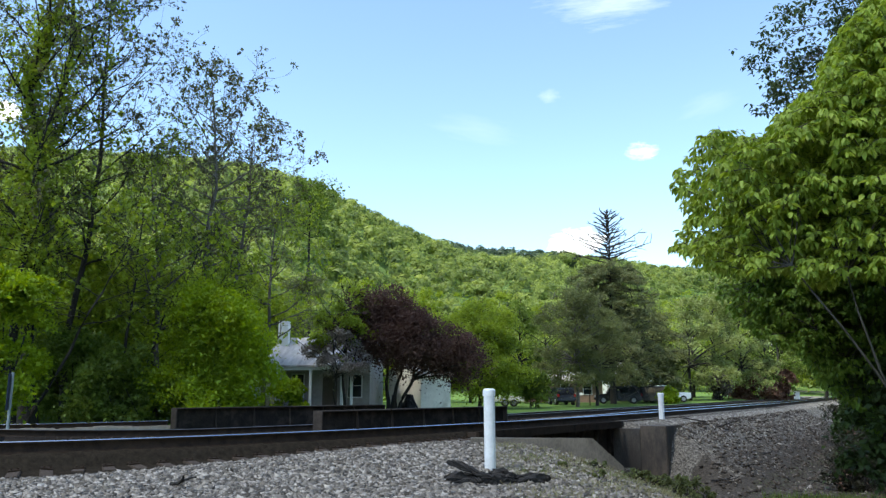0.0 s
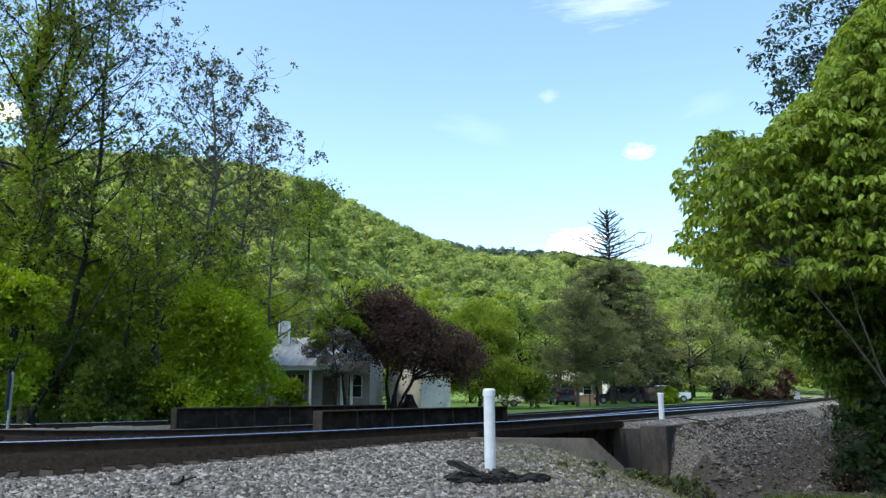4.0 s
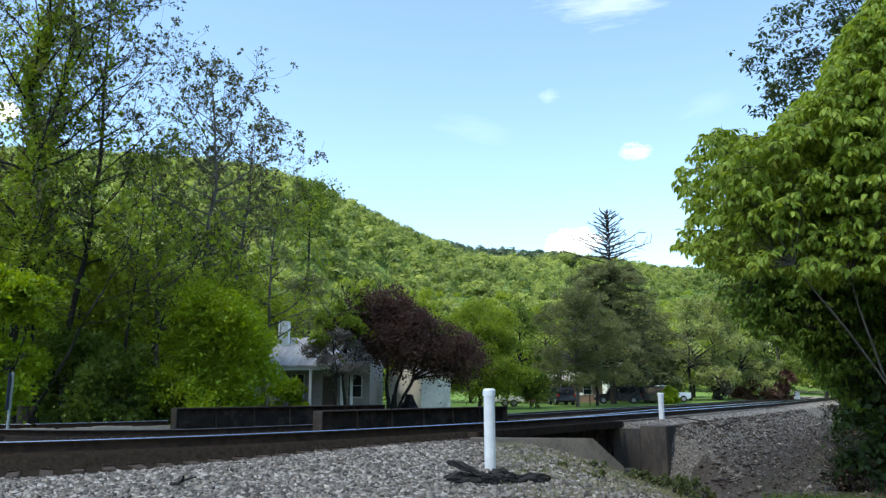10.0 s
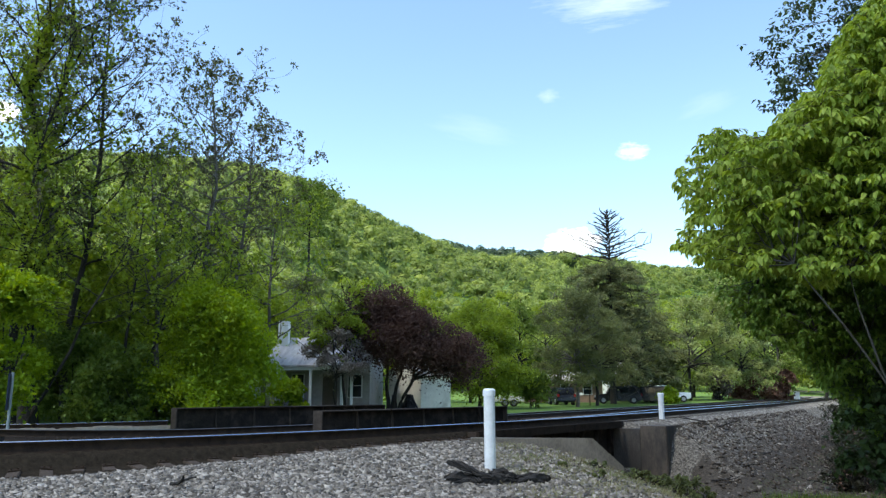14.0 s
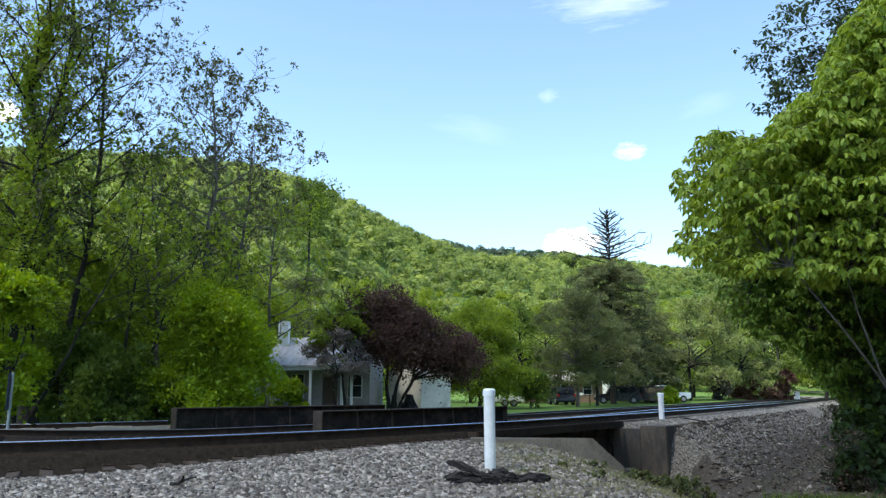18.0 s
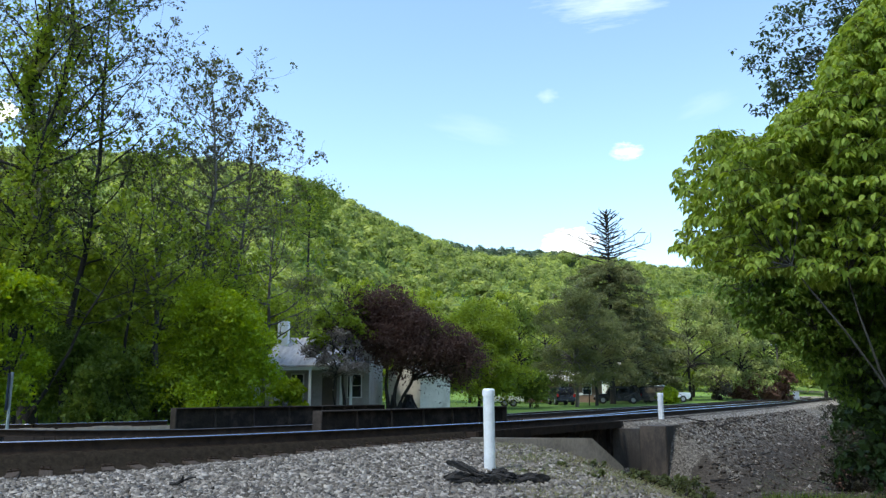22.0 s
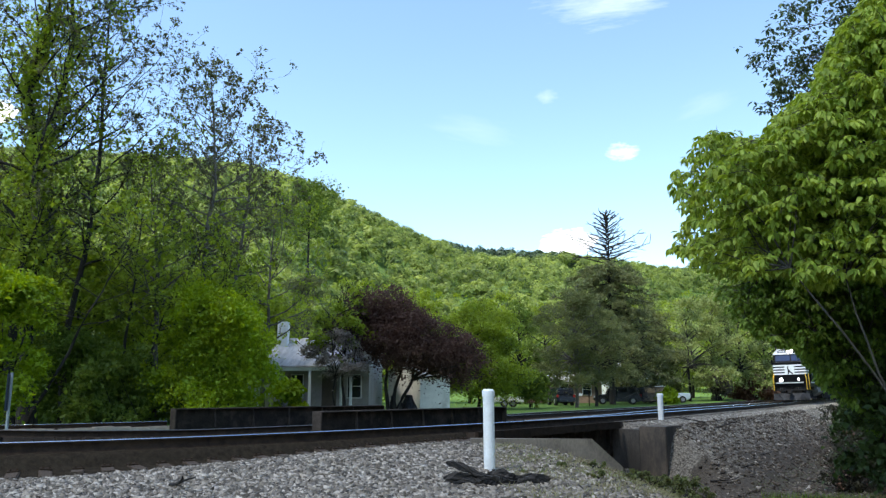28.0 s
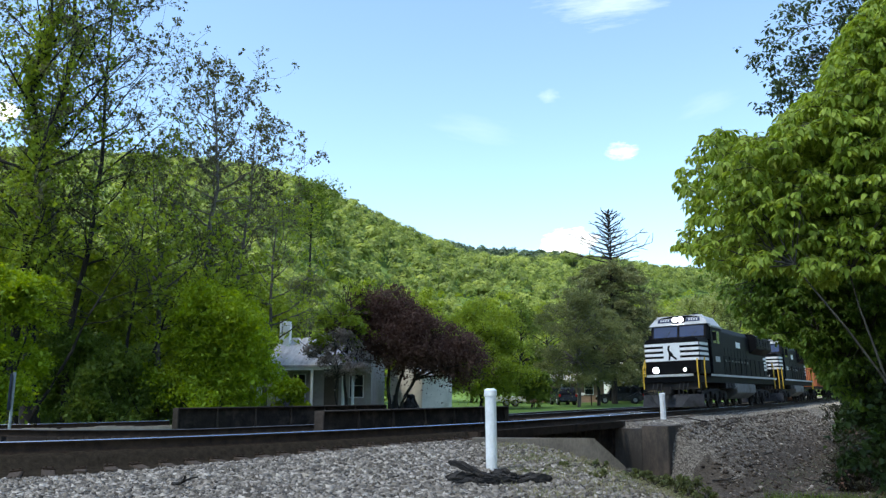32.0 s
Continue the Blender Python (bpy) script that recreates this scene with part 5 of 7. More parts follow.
# thickets behind the low crown; their leaf colour carries the shade
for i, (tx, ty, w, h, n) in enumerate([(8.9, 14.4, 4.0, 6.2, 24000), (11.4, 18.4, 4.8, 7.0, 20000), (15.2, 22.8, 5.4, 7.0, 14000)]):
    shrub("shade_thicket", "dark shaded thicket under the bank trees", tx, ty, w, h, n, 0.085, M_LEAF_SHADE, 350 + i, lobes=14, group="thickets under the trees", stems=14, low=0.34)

# unseen trees added beside the camera, whose crowns close over and shade the bank
CAMERA_SIDE = "trees of the wood on the camera's side"
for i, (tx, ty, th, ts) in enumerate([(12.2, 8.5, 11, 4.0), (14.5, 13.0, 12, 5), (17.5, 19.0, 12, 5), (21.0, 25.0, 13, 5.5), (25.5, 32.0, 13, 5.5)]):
    tree("bank_shade_tree", "unseen tree added beside the bank to shade it", tx, ty, th, ts, 0.2, 20, 0.16, 5000, 0.26, M_LEAF_SHADE, M_BARK_GREY, 400 + i, group=CAMERA_SIDE, up=0.5, jitter=0.45)


# ---------------------------------------------------------------- houses
# siding darkened overall; the porch's shade is put into its colour
M_SIDING = surface("dimmed_grey_siding", (0.27, 0.255, 0.24), (0.40, 0.385, 0.36), 0.7, 0, 1.5, 20, 0.1, dirt=(0.24, 0.225, 0.205))
M_CREAM = surface("cream_painted_boards", (0.62, 0.58, 0.49), (0.78, 0.74, 0.65), 0.7, 0, 1.2, 18, 0.1, dirt=(0.5, 0.46, 0.38))
M_WHITE = surface("white_paint", (0.70, 0.70, 0.69), (0.84, 0.84, 0.83), 0.55, 0, 2, 20, 0.05)
M_ROOF = surface("grey_roofing", (0.35, 0.325, 0.335), (0.58, 0.55, 0.55), 0.6, 0, 1.6, 14, 0.2, dirt=(0.25, 0.235, 0.235), streak=(2.5, 0.4, 1))
M_BRICK_BROWN = surface("brown_brickwork", (0.16, 0.10, 0.075), (0.28, 0.19, 0.14), 0.9, 0, 2, 25, 0.3)
M_PANE = glass("window_pane")
M_DOOR = surface("dark_door", (0.06, 0.045, 0.035), (0.10, 0.08, 0.06), 0.5, 0, 3, 30, 0.1)


def window(parent, x, y, z, w, h):
    f = part("window", box(x - w / 2 - 0.06, x + w / 2 + 0.06, y - 0.05, y, z - 0.06, z + h + 0.06, 0.01), M_WHITE, parent, "white window frame")
    part("pane", box(x - w / 2, x + w / 2, y - 0.058, y - 0.051, z, z + h / 2 - 0.02), M_PANE, f, "dark glass pane")
    part("pane", box(x - w / 2, x + w / 2, y - 0.058, y - 0.051, z + h / 2 + 0.02, z + h), M_PANE, f, "dark glass pane")
    return f


def sloped(x0, x1, ya, za, yb, zb, thick):
    """A roof slab from the eave (ya, za) to the ridge (yb, zb)."""
    bm = bmesh.new()
    v = [bm.verts.new(p) for x in (x0, x1) for p in ((x, ya, za), (x, yb, zb), (x, yb, zb + thick), (x, ya, za + thick))]
    for f in ((0, 1, 2, 3), (7, 6, 5, 4), (0, 4, 5, 1), (1, 5, 6, 2), (2, 6, 7, 3), (3, 7, 4, 0)):
        bm.faces.new([v[i] for i in f])
    return bm


def porch_house():
    g = -0.42
    h = empty("house", pose(-7.6, 48.0, g, 0, 0, -3), "small pale grey house with a columned front porch and grey roof", "house")
    x0, x1, d, eave, ridge = -3.0, 3.1, 6.4, 3.05, 4.7
    part("wall", box(x0, x1, 0, 0.18, 0, eave), M_SIDING, h, "front wall of pale siding")
    part("wall", box(x0, x0 + 0.18, 0.19, d - 0.19, 0, eave), M_SIDING, h)
    part("wall", box(x1 - 0.18, x1, 0.19, d - 0.19, 0, eave), M_SIDING, h)
    part("wall", box(x0, x1, d - 0.18, d, 0, eave), M_SIDING, h)
    for x in (x0 + 0.01, x1 - 0.15):
        bm = bmesh.new()
        v = [bm.verts.new((xx, y, z)) for xx in (x, x + 0.14) for y, z in ((0, eave + 0.005), (d, eave + 0.005), (d / 2, ridge - 0.05))]
        for f in ((0, 1, 2), (5, 4, 3), (0, 3, 4, 1), (1, 4, 5, 2), (2, 5, 3, 0)):
            bm.faces.new([v[i] for i in f])
        part("gable", bm, M_SIDING, h)
    part("roof", sloped(x0 - 0.3, x1 + 0.3, -2.1, 2.72, d / 2, ridge, 0.10), M_ROOF, h, "sloping grey roof running down over the porch")
    part("roof", sloped(x0 - 0.3, x1 + 0.3, d + 0.4, eave - 0.2, d / 2 + 0.005, ridge, 0.10), M_ROOF, h)
    part("porch_floor", box(x0, x1, -2.0, -0.01, 0.0, 0.32, 0.01), M_CONCRETE, h)
    part("porch_beam", box(x0, x1, -1.98, -1.83, 2.52, 2.73, 0.01), M_WHITE, h)
    for x in (-2.15, -0.15, 1.72, 2.3):
        part("porch_post", box(x - 0.075, x + 0.075, -1.97, -1.84, 0.33, 2.52, 0.012), M_WHITE, h)
    window(h, -1.35, 0.0, 0.95, 0.7, 1.35)
    window(h, 2.2, 0.0, 0.95, 0.8, 1.35)
    dr = part("door", box(0.2, 1.1, -0.06, -0.004, 0.33, 2.4, 0.01), M_DOOR, h, "dark front door")
    part("doorknob", rod((1.0, -0.12, 1.3), (1.0, -0.06, 1.3), 0.03), M_RAILHEAD, dr)
    part("chimney", box(x0 - 0.12, x0 + 0.53, 1.5, 2.1, 3.0, 5.75, 0.02), M_WHITE, h, "white-painted chimney stack")
    # lower wing on the wood's side
    part("wing_wall", box(x0 - 1.6, x0 - 0.56, 0.4, 4.2, 0, 2.2), M_WHITE, h)
    part("wing_roof", sloped(x0 - 1.8, x0 - 0.57, 0.0, 2.1, 4.4, 2.9, 0.08), M_ROOF, h)
    return h


porch_house()


def garden_shed():
    c = Vector((-1.42, 50.0, -0.42))
    s = empty("garden_shed", pose(c.x, c.y, c.z, 0, 0, 47), "cream-painted wooden shed with a gable end", "shed")
    W, L, H, R = 3.0, 2.8, 2.35, 3.4          # gable along +y (to the west), long side along +x
    part("wall", box(0, L, 0.0, 0.12, 0, H), M_CREAM, s)
    part("wall", box(0, L, W - 0.12, W, 0, H), M_CREAM, s)
    for x in (-0.01, L - 0.12):
        bm = bmesh.new()
        v = [bm.verts.new((xx, y, z)) for xx in (x, x + 0.13) for y, z in ((-0.005, 0), (W + 0.005, 0), (W + 0.005, H), (W / 2, R), (-0.005, H))]
        for f in ((0, 1, 2, 3, 4), (9, 8, 7, 6, 5), (0, 5, 6, 1), (1, 6, 7, 2), (2, 7, 8, 3), (3, 8, 9, 4), (4, 9, 5, 0)):
            bm.faces.new([v[i] for i in f])
        part("gable_wall", bm, M_CREAM, s, "bright cream gable wall")
    for sy in (0, 1):
        ya, yb = (-0.2, W / 2) if sy == 0 else (W + 0.2, W / 2 + 0.004)
        own = bmesh.new()
        v = [own.verts.new((xx, y, z)) for xx in (-0.25, L + 0.25) for y, z in ((ya, H - 0.12), (yb, R), (yb, R + 0.07), (ya, H - 0.05))]
        for f in ((0, 1, 2, 3), (7, 6, 5, 4), (0, 4, 5, 1), (1, 5, 6, 2), (2, 6, 7, 3), (3, 7, 4, 0)):
            own.faces.new([v[i] for i in f])
        part("roof_slope", own, M_ROOF, s)
    part("door", box(-0.06, -0.015, 1.0, 1.9, 0.05, 2.0, 0.01), M_CREAM, s)
    return s


garden_shed()

M_TARP = surface("black_tarpaulin", (0.008, 0.008, 0.009), (0.022, 0.022, 0.024), 0.55, 0, 3, 20, 0.4)


def tarp_heap(x, y, w, h, seed, label):
    rng = np.random.default_rng(seed)
    bm = bmesh.new()
    bmesh.ops.create_cone(bm, cap_ends=True, segments=14, radius1=w / 2, radius2=w * 0.12, depth=h, matrix=Matrix.Translation((0, 0, h / 2)))
    bmesh.ops.subdivide_edges(bm, edges=bm.edges[:], cuts=2, use_grid_fill=True)
    for v in bm.verts:
        v.co += Vector(rng.normal(size=3)) * 0.05
        v.co.z = max(v.co.z, 0)
    e = empty("covered_heap", pose(x, y, -0.43), label, "tarpaulin")
    part("cover", bm, M_TARP, e)


tarp_heap(-2.05, 47.6, 1.25, 1.08, 5, "pointed heap under a black tarpaulin before the shed")
tarp_heap(-3.0, 47.4, 0.45, 1.0, 6, "small heap under a black tarpaulin before the shed")


def plain_house(x, y, rz, L, W, H, R, wall, label):
    h = empty("house", pose(x, y, float(ground_z(np.array([x]), np.array([y]))[0]), 0, 0, rz), label, "house", "houses behind the gardens")
    for a in (0, W - 0.2):
        part("wall", box(0, L, a, a + 0.2, 0, H), wall, h)
    for a in (0, L - 0.2):
        bm = bmesh.new()
        v = [bm.verts.new((xx, yy, z)) for xx in (a, a + 0.2) for yy, z in ((0.21, 0), (W - 0.21, 0), (W - 0.21, H), (W / 2, R - 0.1), (0.21, H))]
        for f in ((0, 1, 2, 3, 4), (9, 8, 7, 6, 5), (0, 5, 6, 1), (1, 6, 7, 2), (2, 7, 8, 3), (3, 8, 9, 4), (4, 9, 5, 0)):
            bm.faces.new([v[i] for i in f])
        part("gable_wall", bm, wall, h)
    part("roof", sloped(-0.4, L + 0.4, -0.5, H - 0.2, W / 2, R, 0.1), M_ROOF, h)
    part("roof", sloped(-0.4, L + 0.4, W + 0.5, H - 0.2, W / 2 + 0.006, R, 0.1), M_ROOF, h)
    for k in range(3):
        window(h, L * (0.2 + 0.3 * k), 0.0, 0.9, 0.9, 1.2)
    return h


plain_house(9.5, 88.0, 0, 8.5, 7, 2.5, 3.6, M_BRICK_BROWN, "low brown brick house half hidden by garden trees")
plain_house(20.6, 98.0, 4, 8.0, 7, 3.4, 4.9, M_WHITE, "white house glimpsed behind the garden trees")

# ---------------------------------------------------------------- vehicles by the houses
M_NAVY = surface("dark_car_paint", (0.008, 0.009, 0.014), (0.014, 0.016, 0.024), 0.25, 0, 1, 10, 0.0, spec=0.6)
M_CARWHITE = surface("white_car_paint", (0.62, 0.63, 0.64), (0.74, 0.75, 0.76), 0.3, 0, 1, 10, 0.0, spec=0.5)
M_RUBBER = surface("tyre_rubber", (0.010, 0.010, 0.010), (0.024, 0.023, 0.022), 0.9, 0, 6, 60, 0.2)
M_ALLOY = surface("dull_alloy", (0.25, 0.25, 0.26), (0.38, 0.38, 0.39), 0.35, 0.8, 4, 40, 0.05)
M_CARGLASS = glass("tinted_car_glass", (0.010, 0.012, 0.015), 0.05)
M_LAMPGLASS = glass("lamp_glass", (0.45, 0.45, 0.45), 0.15)
M_REDLAMP = glass("red_lamp", (0.25, 0.01, 0.01), 0.2)


def extruded(profile, y0, y1, bevel=0.04, inset=0.0):
    """A side outline in (x, z), drawn across from y0 to y1."""
    bm = bmesh.new()
    a = [bm.verts.new((x, y0, z)) for x, z in profile]
    b = [bm.verts.new((x, y1, z)) for x, z in profile]
    n = len(a)
    for i in range(n):
        bm.faces.new((a[i], a[(i + 1) % n], b[(i + 1) % n], b[i]))
    bm.faces.new(a[::-1])
    bm.faces.new(b)
    bmesh.ops.recalc_face_normals(bm, faces=bm.faces)
    if bevel:
        bmesh.ops.bevel(bm, geom=bm.edges[:], offset=bevel, segments=2, affect="EDGES", clamp_overlap=True)
    return bm


def wheel(parent, x, y, r, w):
    t = part("wheel", rod((x, y - w / 2, r), (x, y + w / 2, r), r, sides=22), M_RUBBER, parent, "black tyre")
    s = 1 if y > 0 else -1
    part("rim", rod((x, y + s * w * 0.3, r), (x, y + s * (w / 2 + 0.01), r), r * 0.62, r * 0.56, 18), M_ALLOY, t)


def suv(x, y, rz, paint, label, L=4.7, W=1.85, H=1.75):
    z = float(ground_z(np.array([x]), np.array([y]))[0])
    c = empty("parked_car", pose(x, y, z, 0, 0, rz), label, "car", "vehicles by the houses")
    h = L / 2
    low = [(-h, 0.4), (-h + 0.05, 0.85), (-h + 0.15, 1.02), (h - 1.35, 1.04), (h - 0.25, 0.92), (h - 0.02, 0.72), (h, 0.38), (h - 0.3, 0.26), (-h + 0.3, 0.26)]
    part("body", extruded(low, -W / 2, W / 2, 0.07), paint, c, smooth=False)
    cab = [(-h + 0.12, 1.0), (-h + 0.28, H - 0.12), (-h + 0.55, H), (0.35, H), (0.75, H - 0.08), (h - 1.25, 1.0)]
    part("cabin", extruded(cab, -W / 2 + 0.1, W / 2 - 0.1, 0.06), paint, c)
    for s in (-1, 1):
        yy = s * (W / 2 - 0.098)
        for xa, xb in ((-h + 0.42, -h + 1.25), (-h + 1.35, -0.15), (-0.05, 0.75)):
            part("side_window", extruded([(xa, 1.08), (xb if xb < 0.7 else xb + 0.25, 1.08), (xb if xb < 0.7 else xb - 0.1, H - 0.16), (xa + 0.08, H - 0.16)], min(yy, yy + s * 0.012), max(yy, yy + s * 0.012), 0), M_CARGLASS, c)
        part("headlight", box(h - 0.16, h - 0.01, s * 0.62 - 0.17, s * 0.62 + 0.17, 0.68, 0.84, 0.02), M_LAMPGLASS, c)
        part("tail_light", box(-h - 0.005, -h + 0.1, s * 0.78 - 0.1, s * 0.78 + 0.1, 0.75, 1.0, 0.02), M_REDLAMP, c)
        for wx in (-h + 0.85, h - 0.85):
            wheel(c, wx, s * (W / 2 - 0.1), 0.36, 0.24)
    part("windscreen", extruded([(h - 1.2, 1.06), (0.80, H - 0.12), (0.815, H - 0.115), (h - 1.185, 1.065)], -W / 2 + 0.2, W / 2 - 0.2, 0), M_CARGLASS, c)
    part("bumper", box(h - 0.05, h + 0.06, -W / 2 + 0.1, W / 2 - 0.1, 0.4, 0.56, 0.03), paint, c)
    return c


def pickup(x, y, rz, paint, label):
    z = float(ground_z(np.array([x]), np.array([y]))[0])
    c = empty("pickup_truck", pose(x, y, z, 0, 0, rz), label, "truck", "vehicles by the houses")
    low = [(-2.7, 0.5), (-2.7, 1.05), (1.3, 1.08), (2.5, 1.0), (2.68, 0.8), (2.68, 0.45), (2.3, 0.34), (-2.4, 0.34)]
    part("body", extruded(low, -0.95, 0.95, 0.06), paint, c)
    part("cabin", extruded([(-0.7, 1.05), (-0.55, 1.78), (0.75, 1.8), (1.35, 1.05)], -0.86, 0.86, 0.06), paint, c)
    for s in (-1, 1):
        yy = s * 0.862
        part("side_window", extruded([(-0.5, 1.12), (1.1, 1.12), (0.7, 1.68), (-0.42, 1.68)], min(yy, yy + s * 0.01), max(yy, yy + s * 0.01), 0), M_CARGLASS, c)
        for wx in (-1.8, 1.75):
            wheel(c, wx, s * 0.86, 0.37, 0.25)
        part("headlight", box(2.56, 2.69, s * 0.7 - 0.15, s * 0.7 + 0.15, 0.72, 0.9, 0.02), M_LAMPGLASS, c)
    part("windscreen", extruded([(1.30, 1.12), (0.78, 1.74), (0.80, 1.745), (1.32, 1.125)], -0.75, 0.75, 0), M_CARGLASS, c)
    return c


suv(17.9, 80.0, 172, M_NAVY, "dark blue family car parked on the lawn")
suv(21.6, 82.5, 160, M_NAVY, "black car parked behind another on the lawn")
pickup(24.2, 85.5, 185, M_CARWHITE, "white pickup truck parked by the lawn")
# car shape added in place of a dark covered heap
suv(11.2, 74.0, 95, M_NAVY, "car shape standing in for a dark covered heap", 4.3, 1.75, 1.6)


def flat_trailer(x, y, rz):
    z = float(ground_z(np.array([x]), np.array([y]))[0])
    c = empty("trailer", pose(x, y, z, 0, 0, rz), "low beige utility trailer with twin axles on the lawn", "trailer")
    part("bed", box(-1.3, 1.3, -0.8, 0.8, 0.42, 0.52, 0.01), M_CREAM, c)
    for s in (-1, 1):
        part("side_panel", box(-1.3, 1.3, s * 0.8 - 0.02, s * 0.8 + 0.02, 0.523, 0.85, 0.01), M_CREAM, c)
        for wx in (-0.35, 0.38):
            wheel(c, wx, s * 0.72, 0.3, 0.2)
    part("drawbar", rod((1.3, 0, 0.45), (2.3, 0, 0.42), 0.04), M_RUST, c)


flat_trailer(5.6, 66.0, 178)

# ---------------------------------------------------------------- signs, poles and other small things of the lineside
M_GALV = surface("galvanised_steel", (0.22, 0.24, 0.25), (0.36, 0.38, 0.38), 0.5, 0.5, 3, 40, 0.05)
M_BLUEBLACK = surface("dark_blue_sign", (0.010, 0.016, 0.035), (0.02, 0.03, 0.06), 0.5, 0, 3, 30, 0.03)
M_POLE = surface("weathered_pole", (0.09, 0.075, 0.06), (0.2, 0.17, 0.14), 0.9, 0, 3, 40, 0.4, streak=(4, 4, 0.5))
M_CHAR = surface("charred_wood", (0.006, 0.0055, 0.005), (0.055, 0.046, 0.04), 0.95, 0, 6, 45, 1.0, streak=(0.5, 3, 3), depth=0.03)

sg = empty("road_sign", pose(-13.28, 24.0, -0.42, 0, 0, 113), "narrow sign on a pale galvanised post, seen edge-on", "sign")
part("post", rod((0, 0, -0.1), (0, 0, 1.9), 0.045, sides=10), M_GALV, sg)
part("board", box(-0.42, 0.42, 0.05, 0.075, 0.75, 1.86, 0.01), M_BLUEBLACK, sg, "dark sign board")

sg = empty("lineside_sign", pose(49.8, 110.0, -0.3, 0, 0, 0), "small white board on a post beside the distant track", "sign")
zz = float(ground_z(np.array([49.8]), np.array([110.0]))[0])
sg.location.z = zz
part("post", rod((0, 0, -0.1), (0, 0.03, 0.75 - zz), 0.05), M_WHITE, sg)
part("board", box(-0.42, 0.42, -0.06, -0.03, -0.25 - zz, 0.72 - zz, 0.01), M_WHITE, sg)

pl = empty("utility_pole", pose(45.4, 105.0, 0, 0, 0, 0), "brown wooden utility pole at the lawn's edge", "pole")
pl.location.z = float(ground_z(np.array([45.4]), np.array([105.0]))[0])
part("mast", rod((0, 0, -0.2), (0, 0, 8.2), 0.16, 0.12, 12), M_POLE, pl)
part("crossarm", box(-0.9, 0.9, -0.2, -0.09, 7.3, 7.42, 0.01), M_POLE, pl)
for k in (-0.75, 0.0, 0.75):
    part("insulator", rod((k, -0.145, 7.42), (k, -0.145, 7.58), 0.04, 0.03), M_WHITE, pl)

# plain post without any lamp
pp = empty("garden_post", pose(13.15, 70.0, -0.42, 0, 0, 0), "thin dark garden post on the lawn", "post")
pp.location.z = float(ground_z(np.array([13.15]), np.array([70.0]))[0])
part("mast", rod((0, 0, -0.1), (0, 0, 1.7), 0.05), M_RUST, pp)
mb = empty("mailbox", pose(13.0, 74.5, 0), "white rounded box on a short post", "mailbox")
mb.location.z = float(ground_z(np.array([13.0]), np.array([74.5]))[0])
part("post", box(-0.05, 0.05, -0.05, 0.05, -0.1, 0.85), M_POLE, mb)
part("case", box(-0.35, 0.35, -0.13, 0.13, 0.86, 1.12, 0.06), M_WHITE, mb)

# a pale stone edging with an old rail on it, beyond the second track
M_EDGE = surface("pale_limestone", (0.28, 0.22, 0.165), (0.50, 0.41, 0.32), 0.9, 0, 3, 30, 0.5, dirt=(0.2, 0.18, 0.15), depth=0.03)
ed = empty("stone_edging", pose(0, 0, 0), "pale stone edging with an old rail lying on it", "edging")
for i in range(13):
    a = on_line(-12.2 + i * 0.9, -11.6)
    r = np.random.default_rng(500 + i)
    part("block", box(-0.36 - 0.06 * r.random(), 0.36, -0.25, 0.25, -0.62, -0.31 + 0.07 * r.random(), 0.05), M_EDGE, ed).matrix_basis = pose(a[0], a[1], 0, 0, 0, heading(-12.2 + i * 0.9) + r.normal() * 1.5)
rail_strip("old_rail", -13.2, -1.3, -11.6, lambda s: -0.12 + 0 * s, ed, "dark disused rail")


def broken_timber(x, y, z, rz, L, w, h, seed, tilt=0.0):
    """A rotten, charred length of timber with torn ends."""
    rng = np.random.default_rng(seed)
    bm = box(-L / 2, L / 2, -w / 2, w / 2, 0, h)
    bmesh.ops.subdivide_edges(bm, edges=bm.edges[:], cuts=5, use_grid_fill=True)
    for v in bm.verts:
        k = abs(v.co.x) / (L / 2)
        v.co.y *= 1 + 0.3 * math.sin(v.co.x * 9 + seed) - 0.5 * max(0, k - 0.6)
        v.co.z *= 1 + 0.35 * math.sin(v.co.x * 7 + 2 * seed) - 0.8 * max(0, k - 0.6)
        v.co.x *= 1 + 0.3 * math.sin(v.co.y * 60 + v.co.z * 45 + seed) * k
        v.co += Vector(rng.normal(size=3) * (0.004, 0.016, 0.016))
    e = empty("broken_timber", pose(x, y, z, 0, tilt, rz), "charred broken timber lying by the marker post", "timber", "rotten timbers by the post")
    part("log", bm, M_CHAR, e)


gz0 = lambda x, y: float(ground_z(np.array([x]), np.array([y]))[0])
for i, (bx, by, rz, L, w, h, up, tilt) in enumerate([(0.30, 11.95, 20, 0.45, 0.16, 0.12, 0, 0), (0.52, 11.85, -22, 0.8, 0.075, 0.06, 0.14, 17), (0.62, 11.75, 8, 0.8, 0.15, 0.10, 0, 0), (0.85, 11.9, -35, 0.4, 0.14, 0.1, 0.06, -8),
                                                     (0.98, 11.7, 28, 0.5, 0.15, 0.11, 0, 5), (1.12, 11.95, -10, 0.55, 0.13, 0.09, 0.03, 0), (1.33, 11.8, 15, 0.45, 0.16, 0.1, 0, -6), (1.48, 12.0, 50, 0.3, 0.15, 0.12, 0, 0),
                                                     (0.72, 12.1, 60, 0.5, 0.12, 0.1, 0.05, 10), (0.42, 11.7, -50, 0.35, 0.12, 0.08, 0, 0)]):
    broken_timber(bx, by, gz0(bx, by) + up, rz, L, w, h, i + 1, tilt)


